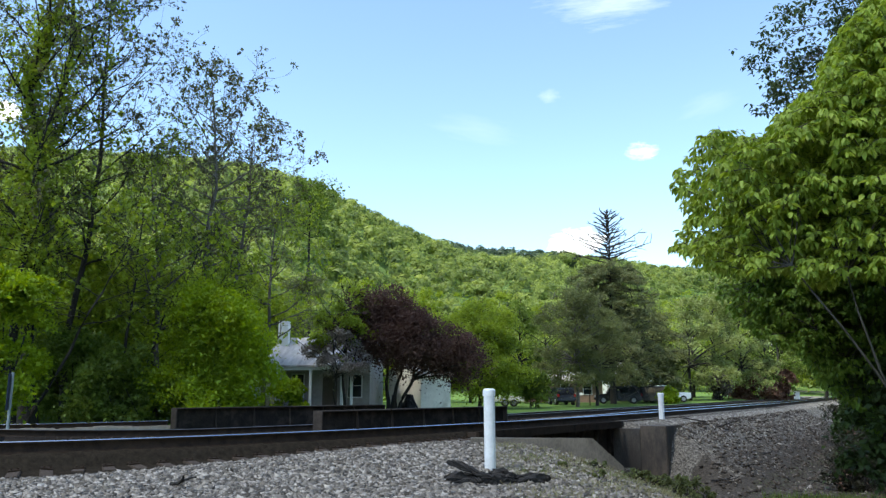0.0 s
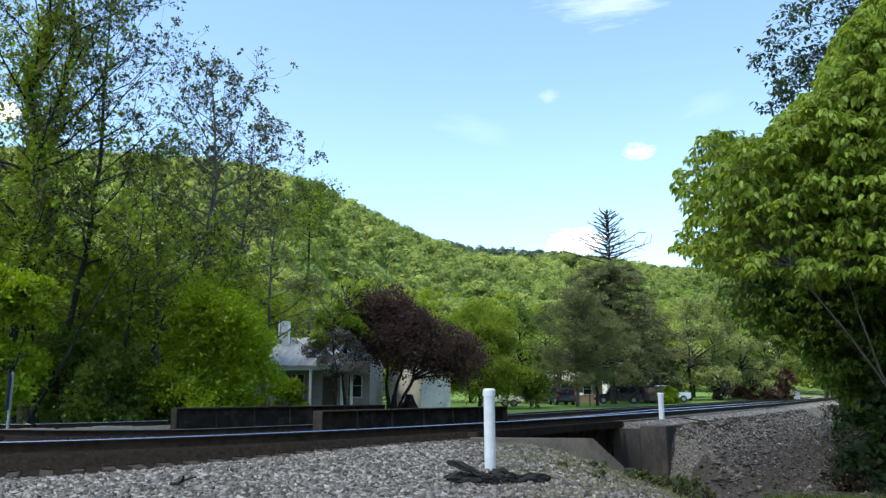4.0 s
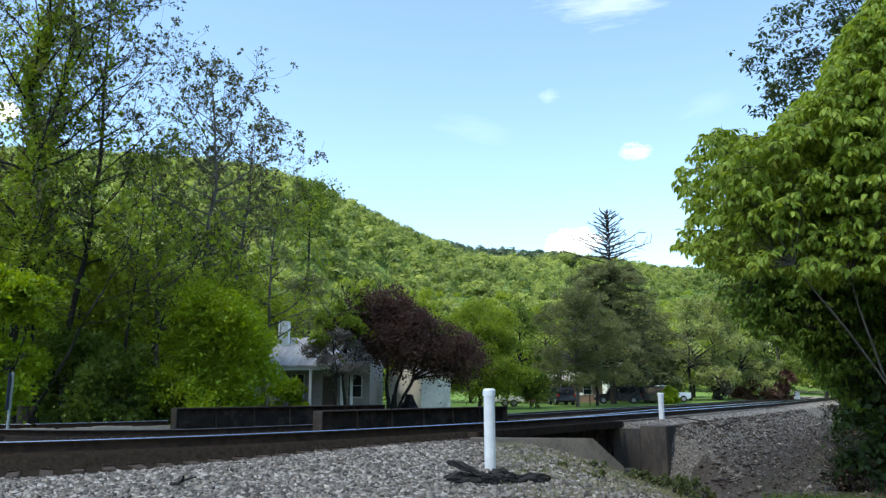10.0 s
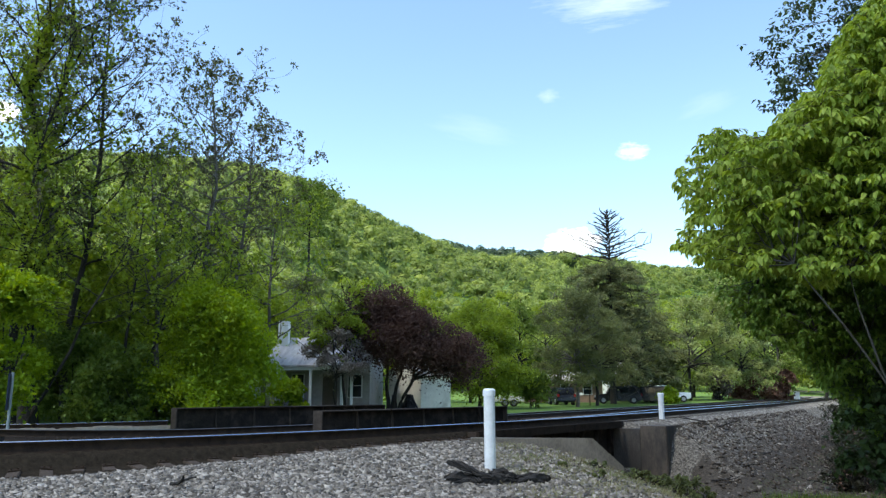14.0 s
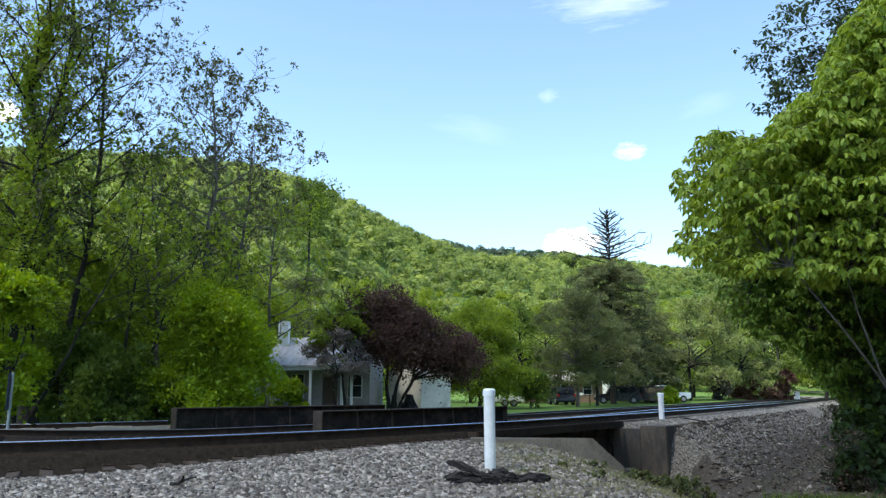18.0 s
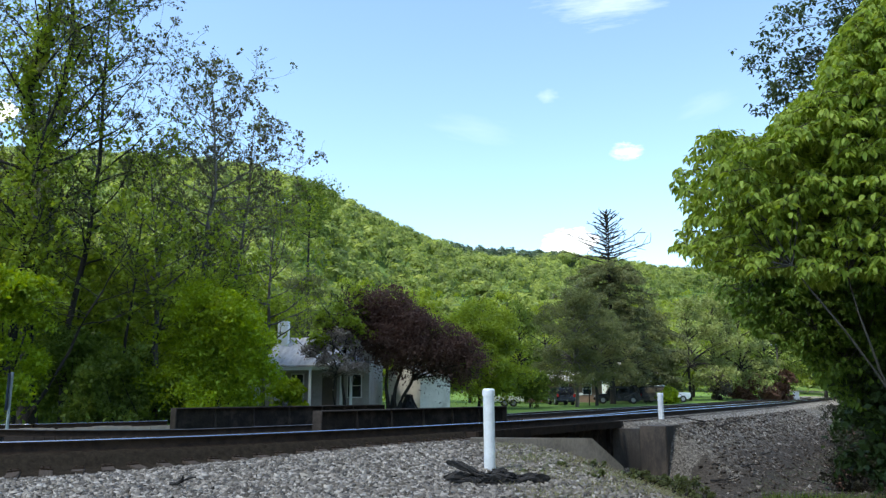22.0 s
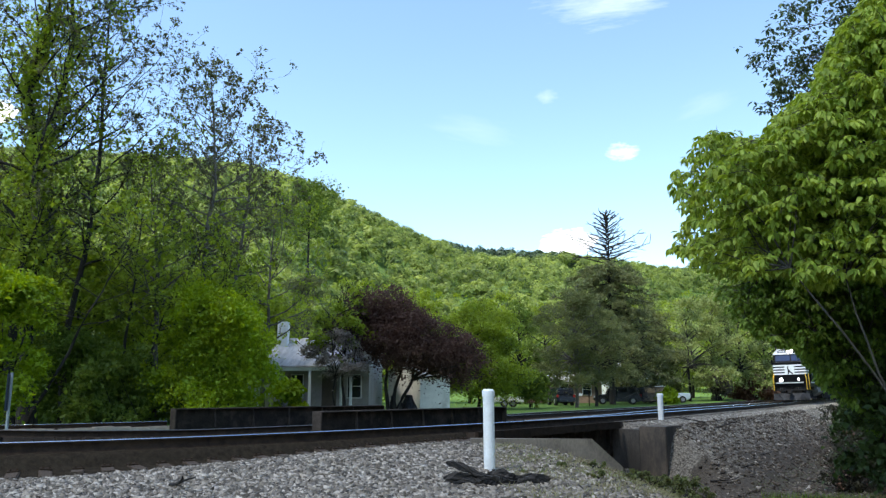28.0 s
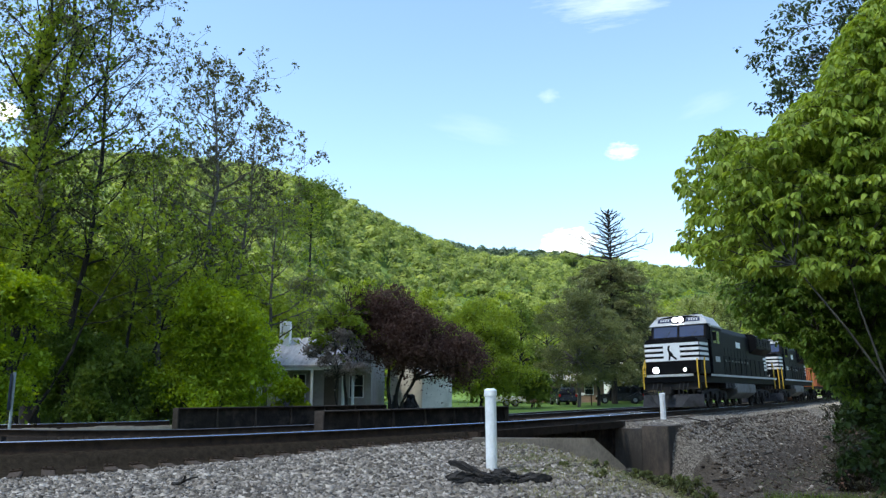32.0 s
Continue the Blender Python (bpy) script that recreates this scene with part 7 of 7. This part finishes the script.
    box(10.95, 11.25, -0.2, 0.2, 0.68, 1.08, 0.06, bm)
    part("coupler", bm, M_UNDER, e)
    bm = box(-9.2, -8.5, -0.11, 0.11, 0.74, 1.02, 0.03)
    part("coupler", bm, M_UNDER, e)
    for k in (-0.85, -0.65, -0.45, 0.45, 0.65, 0.85):
        part("air_hose", bent([(10.52, k, 1.25), (10.72, k, 1.0), (10.70, k * 0.95, 0.62)], 0.025), M_RUBBER, e)
    part("end_wall", box(10.2, 10.36, -1.4, 1.4, 0.95, 1.3), M_UNDER, e)
    # corner handrails and steps
    for s in (-1, 1):
        y = s * 1.5
        part("handrail", bent([(10.5, s * 1.36, 1.0), (10.5, s * 1.36, 2.0), (10.25, s * 1.30, 2.45)], 0.035), M_YELLOW, e, "yellow handrail")
        part("handrail", bent([(9.75, y, 1.0), (9.75, y, 2.1), (9.45, s * 1.46, 2.5)], 0.035), M_YELLOW, e, "yellow handrail")
        part("handrail", bent([(-8.45, s * 1.36, 1.0), (-8.45, s * 1.36, 2.3), (-8.1, s * 1.34, 2.7)], 0.035), M_YELLOW, e, "yellow handrail")
        part("handrail", bent([(-7.7, y, 1.0), (-7.7, y, 2.3), (-7.4, y, 2.72)], 0.035), M_YELLOW, e, "yellow handrail")
        for k, z in enumerate((0.5, 0.85, 1.2)):
            for xx in (10.0, -8.1):
                part("step", box(xx - 0.32, xx + 0.32, s * 1.32 - 0.14, s * 1.32 + 0.14, z - 0.02, z + 0.02), M_UNDER, e)
        rail = part("side_rail", bent([(5.7, y - s * 0.03, 2.72), (-7.4, y - s * 0.03, 2.72)], 0.022), M_BLACK, e)
        for k in range(11):
            x = 5.6 - k * 1.29
            part("stanchion", rod((x, y - s * 0.03, 1.70), (x, y - s * 0.03, 2.72), 0.02, sides=6), M_BLACK, rail)
    # long hood
    part("hood", loft(mirrored([(0.98, 1.72), (0.98, 4.15), (0.80, 4.45)]), -8.2, 5.88, 0.03), M_BLACK, e, "long black engine hood")
    part("radiator_hood", loft(mirrored([(1.0, 3.2), (1.45, 3.55), (1.45, 4.25), (1.2, 4.42)]), -7.9, -3.2, 0.03), M_BLACK, e)
    for s in (-1, 1):
        y = s * 0.985
        for k in range(11):
            x = -2.9 + k * 0.78
            d = part("hood_door", box(x, x + 0.73, min(y, y + s * 0.02), max(y, y + s * 0.02), 1.9, 3.3, 0.008), M_BLACK, e)
            part("latch", box(x + 0.64, x + 0.68, min(y + s * 0.02, y + s * 0.05), max(y + s * 0.02, y + s * 0.05), 2.5, 2.62), M_SILL, d)
        for k in range(5):
            x = -7.7 + k * 0.88
            g = part("radiator_grille", box(x, x + 0.8, min(s * 1.452, s * 1.47), max(s * 1.452, s * 1.47), 3.62, 4.18), M_UNDER, e)
            for q in range(4):
                part("louvre", box(x + 0.03, x + 0.77, min(s * 1.47, s * 1.49), max(s * 1.47, s * 1.49), 3.66 + q * 0.13, 3.72 + q * 0.13), M_BLACK, g)
        part("lettering_bar", box(-0.6, 0.5, min(y + s * 0.022, y + s * 0.03), max(y + s * 0.022, y + s * 0.03), 3.4, 3.75), M_STRIPE, e, "plain white bar in place of lettering")
        part("lettering_bar", box(4.2, 5.0, min(y + s * 0.004, y + s * 0.012), max(y + s * 0.004, y + s * 0.012), 3.35, 3.85), M_STRIPE, e, "plain white bar in place of lettering")
        for k in range(4):
            part("band", box(-8.15, -7.2, min(y + s * 0.004, y + s * 0.012), max(y + s * 0.004, y + s * 0.012), 2.2 + k * 0.24, 2.35 + k * 0.24), M_STRIPE, e, "white painted band")
    for k in range(4):
        part("band", box(-8.216, -8.204, -0.9, 0.9, 2.2 + k * 0.24, 2.35 + k * 0.24), M_STRIPE, e, "white painted band")
    for x in (-4.0, -5.5, -7.0):
        part("roof_fan", rod((x, 0, 4.4), (x, 0, 4.52), 0.7, sides=24), M_UNDER, e)
    part("exhaust_stack", box(-0.8, 0.2, -0.35, 0.35, 4.44, 4.6, 0.03), M_UNDER, e)
    bm = rod((6.6, 0.5, 4.74), (6.6, 0.5, 4.90), 0.03)
    for k in range(3):
        rod((6.45, 0.4 + k * 0.1, 4.91), (6.95, 0.4 + k * 0.1, 4.93), 0.03, 0.075, 10, bm)
    part("horn", bm, M_UNDER, e)
    # tanks below
    part("fuel_tank", loft(mirrored([(0.9, 0.42), (1.42, 0.75), (1.42, 1.26)]), -1.9, 3.0, 0.04), M_TANK, e, "dusty grey fuel tank")
    for s in (-1, 1):
        part("air_tank", rod((-1.7, s * 1.25, 1.12), (3.3, s * 1.25, 1.12), 0.17, sides=14), M_TANK, e)
        for k in range(3):
            part("battery_box", box(3.4 + k * 0.7, 4.0 + k * 0.7, min(s * 1.0, s * 1.4), max(s * 1.0, s * 1.4), 1.0, 1.27), M_UNDER, e)
    sets = bogie(e, 6.6, 3, 1.85) + bogie(e, -5.2, 3, 1.85)
    return e, sets


def gondola(label):
    e = empty("gondola_wagon", pose(0, 0, 0), label, "wagon", "wagons of the train")
    part("floor", box(-8.0, 8.0, -1.4, 1.4, 1.05, 1.25, 0.02), M_UNDER, e)
    for s in (-1, 1):
        y = s * 1.45
        part("side", box(-8.0, 8.0, y - 0.03, y + 0.03, 1.25, 2.95, 0.01), M_ORANGE, e, "faded orange side")
        part("top_chord", box(-8.05, 8.05, y - 0.08, y + 0.08, 2.952, 3.08, 0.02), M_ORANGE, e)
        for k in range(13):
            x = -7.8 + k * 1.3
            part("rib", extruded([(x - 0.06, 1.26), (x + 0.06, 1.26), (x + 0.06, 2.94), (x - 0.06, 2.94)], min(y + s * 0.03, y + s * 0.13), max(y + s * 0.03, y + s * 0.13), 0.01), M_ORANGE, e)
    for x in (-8.0, 8.0):
        part("end", box(x - 0.04, x + 0.04, -1.41, 1.41, 1.25, 2.95, 0.01), M_ORANGE, e)
        part("coupler", box(x - 0.5 if x < 0 else x + 0.04, x - 0.04 if x < 0 else x + 0.5, -0.1, 0.1, 0.74, 1.0, 0.02), M_UNDER, e)
    rng = np.random.default_rng(9)
    gx, gy = np.meshgrid(np.linspace(-7.9, 7.9, 50), np.linspace(-1.4, 1.4, 12))
    gz = 2.5 + 0.25 * rng.random(gx.shape)
    n, m = gx.shape
    i = (np.arange(n - 1)[:, None] * m + np.arange(m - 1)[None]).ravel()
    raw("scrap_load", np.stack([gx, gy, gz], -1).reshape(-1, 3), np.stack([i, i + 1, i + m + 1, i + m], 1), M_CARGO, e)
    return e, bogie(e, 5.6, 2, 1.75) + bogie(e, -5.6, 2, 1.75)


engine, engine_sets = locomotive("black diesel locomotive with white nose bands, headlights burning", True)
engine_two = copy_thing(engine, pose(0, 0, 0))
tagged(engine_two, "second black diesel locomotive coupled behind the first")
for ob in engine_two.children_recursive:
    if ob.name.startswith(("headlight.", "lens")) and ob.data.materials[0] == M_HEADLAMP:
        ob.data = ob.data.copy()
        ob.data.materials[0] = M_LAMPGLASS
        ob["label"] = "unlit lamp"
two_sets = sorted([o for o in engine_two.children if o.name.startswith("wheelset")], key=lambda o: -o.matrix_basis.translation.x)
wagon, wagon_sets = gondola("orange-painted gondola wagon loaded with scrap")
wagons = [wagon] + [copy_thing(wagon, pose(0, 0, 0)) for _ in range(2)]


# ---------------------------------------------------------------- loose stones
def stones(name, label, pts, size, material, seed, squash=0.7):
    """Broken stones: small irregular six-cornered lumps at the points."""
    rng = np.random.default_rng(seed)
    n = len(pts)
    base = np.array([(1, 0, 0), (-1, 0, 0), (0, 1, 0), (0, -1, 0), (0, 0, 1), (0, 0, -1)], float)
    v = base[None] * (1 + 0.35 * rng.normal(size=(n, 6, 1))).clip(0.45, 1.7) + 0.28 * rng.normal(size=(n, 6, 3))
    q = rng.normal(size=(n, 4))
    q /= np.linalg.norm(q, axis=1, keepdims=True)
    w, x, y, z = q.T
    R = np.stack([np.stack([1 - 2 * (y * y + z * z), 2 * (x * y - z * w), 2 * (x * z + y * w)], -1), np.stack([2 * (x * y + z * w), 1 - 2 * (x * x + z * z), 2 * (y * z - x * w)], -1),
                  np.stack([2 * (x * z - y * w), 2 * (y * z + x * w), 1 - 2 * (x * x + y * y)], -1)], 1)
    v = np.einsum("nij,nkj->nki", R, v) * size[:, None, None]
    v[..., 2] *= squash
    v = (v + pts[:, None]).reshape(-1, 3)
    t = np.array([(0, 2, 4), (2, 1, 4), (1, 3, 4), (3, 0, 4), (2, 0, 5), (1, 2, 5), (3, 1, 5), (0, 3, 5)])
    f = (np.arange(n)[:, None, None] * 6 + t[None]).reshape(-1, 3)
    return tagged(raw(name, v, f, material), label, "stones", kind="stuff")


def ballast_points(n, seed):
    rng = np.random.default_rng(seed)
    d = 9.3 * np.exp(rng.random(n) * math.log(26 / 9.3))
    b = rng.uniform(-0.62, 0.30, n)
    x, y = b * d, d
    s, u = line_coords(x, y)
    ok = (u > 0.80) & ((s < B0 + 0.2) | (u > 3.5)) & (x < 1.4 + 4.2 * rng.random(n) ** 1.6) & ~((y > 19.3) & (x > 0.4))
    x, y = x[ok], y[ok]
    return np.c_[x, y, ground_z(x, y) + 0.008], rng


pts, rng = ballast_points(60000, 31)
stones("ballast_stones", "loose grey crushed ballast beside the track", pts, rng.uniform(0.024, 0.066, len(pts)), M_STONE, 32)

# stones between the ties and on the far shoulder
rng = np.random.default_rng(33)
s_ = rng.uniform(-13, 1.0, 9000)
u_ = rng.uniform(-2.4, -0.1, 9000)
c_ = on_line(s_, u_)
stones("crib_stones", "grey ballast stones between the ties", np.c_[c_, ground_z(c_[:, 0], c_[:, 1])], rng.uniform(0.02, 0.045, 9000), M_STONE, 34)
s_ = rng.uniform(B1 + 0.8, 75, 8000)
u_ = rng.uniform(0.9, 3.6, 8000)
c_ = on_line(s_, u_)
stones("shoulder_stones", "grey ballast shoulder beside the track", np.c_[c_, ground_z(c_[:, 0], c_[:, 1])], rng.uniform(0.024, 0.05, 8000), M_STONE_PALE, 35)
# rubble down the bank
s_ = rng.uniform(B1 - 5.5, 40, 15000)
u_ = np.where(s_ < B1 + 0.5, 3.4, 2.2) + 7.5 * rng.random(15000) ** 1.2
c_ = on_line(s_, u_)
stones("bank_rubble", "scattered grey-brown rubble on the dirt bank", np.c_[c_, ground_z(c_[:, 0], c_[:, 1])], 0.022 + 0.085 * rng.random(15000) ** 2.8, M_STONE_BROWN, 36)


# ---------------------------------------------------------------- motions
def train_arc(t):
    """Arc of the leading engine's nose along the line."""
    return float(np.interp(t, (0, 25.5, 27.6, 28.6, 29.1, 29.6, 30.6, 32), (342.0, 83.2, 62.2, 52.4, 47.2, 41.9, 32.6, 20.8)))


def rolling_pose(s, half):
    """A vehicle with its middle at the arc s on the near track, turned by its two bogies, nose towards the camera's side."""
    a, b = on_line(s - half, -0.75), on_line(s + half, -0.75)
    ang = math.degrees(math.atan2(a[1] - b[1], a[0] - b[0]))
    c = (a + b) / 2
    lean = math.degrees(float(cant(s)) / 1.5)
    return pose(c[0], c[1], -float(cant(s)) / 2, 0, 0, ang) @ pose(0, 0, 0, 1.6 - lean)


def motions():
    stops = [0, 4, 8, 12, 16, 20, 23, 25] + [25.5 + 0.5 * k for k in range(14)]
    for ob, half, gap in ((engine, 6.0, 10.0), (engine_two, 6.0, 30.4), (wagons[0], 5.6, 48.6), (wagons[1], 5.6, 65.7), (wagons[2], 5.6, 82.8)):
        walk(ob, [(t, rolling_pose(train_arc(t) + gap, half)) for t in stops])
    # the engines' wheels turn with the way they go
    turn_times = [k / 12 for k in range(32 * 12 + 1)]
    for ws in engine_sets + two_sets:
        x, z = ws.matrix_basis.translation.x, ws.matrix_basis.translation.z
        walk(ws, [(t, pose(x, 0, z, 0, math.degrees((342.0 - train_arc(t)) / 0.51), 0)) for t in turn_times])
    # clouds drift slowly to the west
    for c, drift in ((cloud_a, -16), (cloud_b, -38), (cloud_e, -8), (cloud_c, -3), (cloud_d, -3), (cloud_f, -3), (cloud_g, -3)):
        m = c.matrix_world.copy()
        end = Matrix.Translation((drift / 1358.0 * 3600, 0, 0)) @ m
        walk(c, [(0, m), (32, end)])
    m = overcast.matrix_world.copy()
    walk(overcast, [(0, m), (32, Matrix.Translation((-30, 12, 0)) @ m)])
    # the crowns stir in the wind
    rng = np.random.default_rng(4)
    for ob, amount in ((near_tree, 0.16), (under_tree, 0.1), (back_tree, 0.25)):
        m = ob.matrix_world.copy()
        walk(ob, [(t, m @ pose(0, 0, 0, rng.normal() * amount, rng.normal() * amount, 0)) for t in range(0, 33, 2)])


motions()
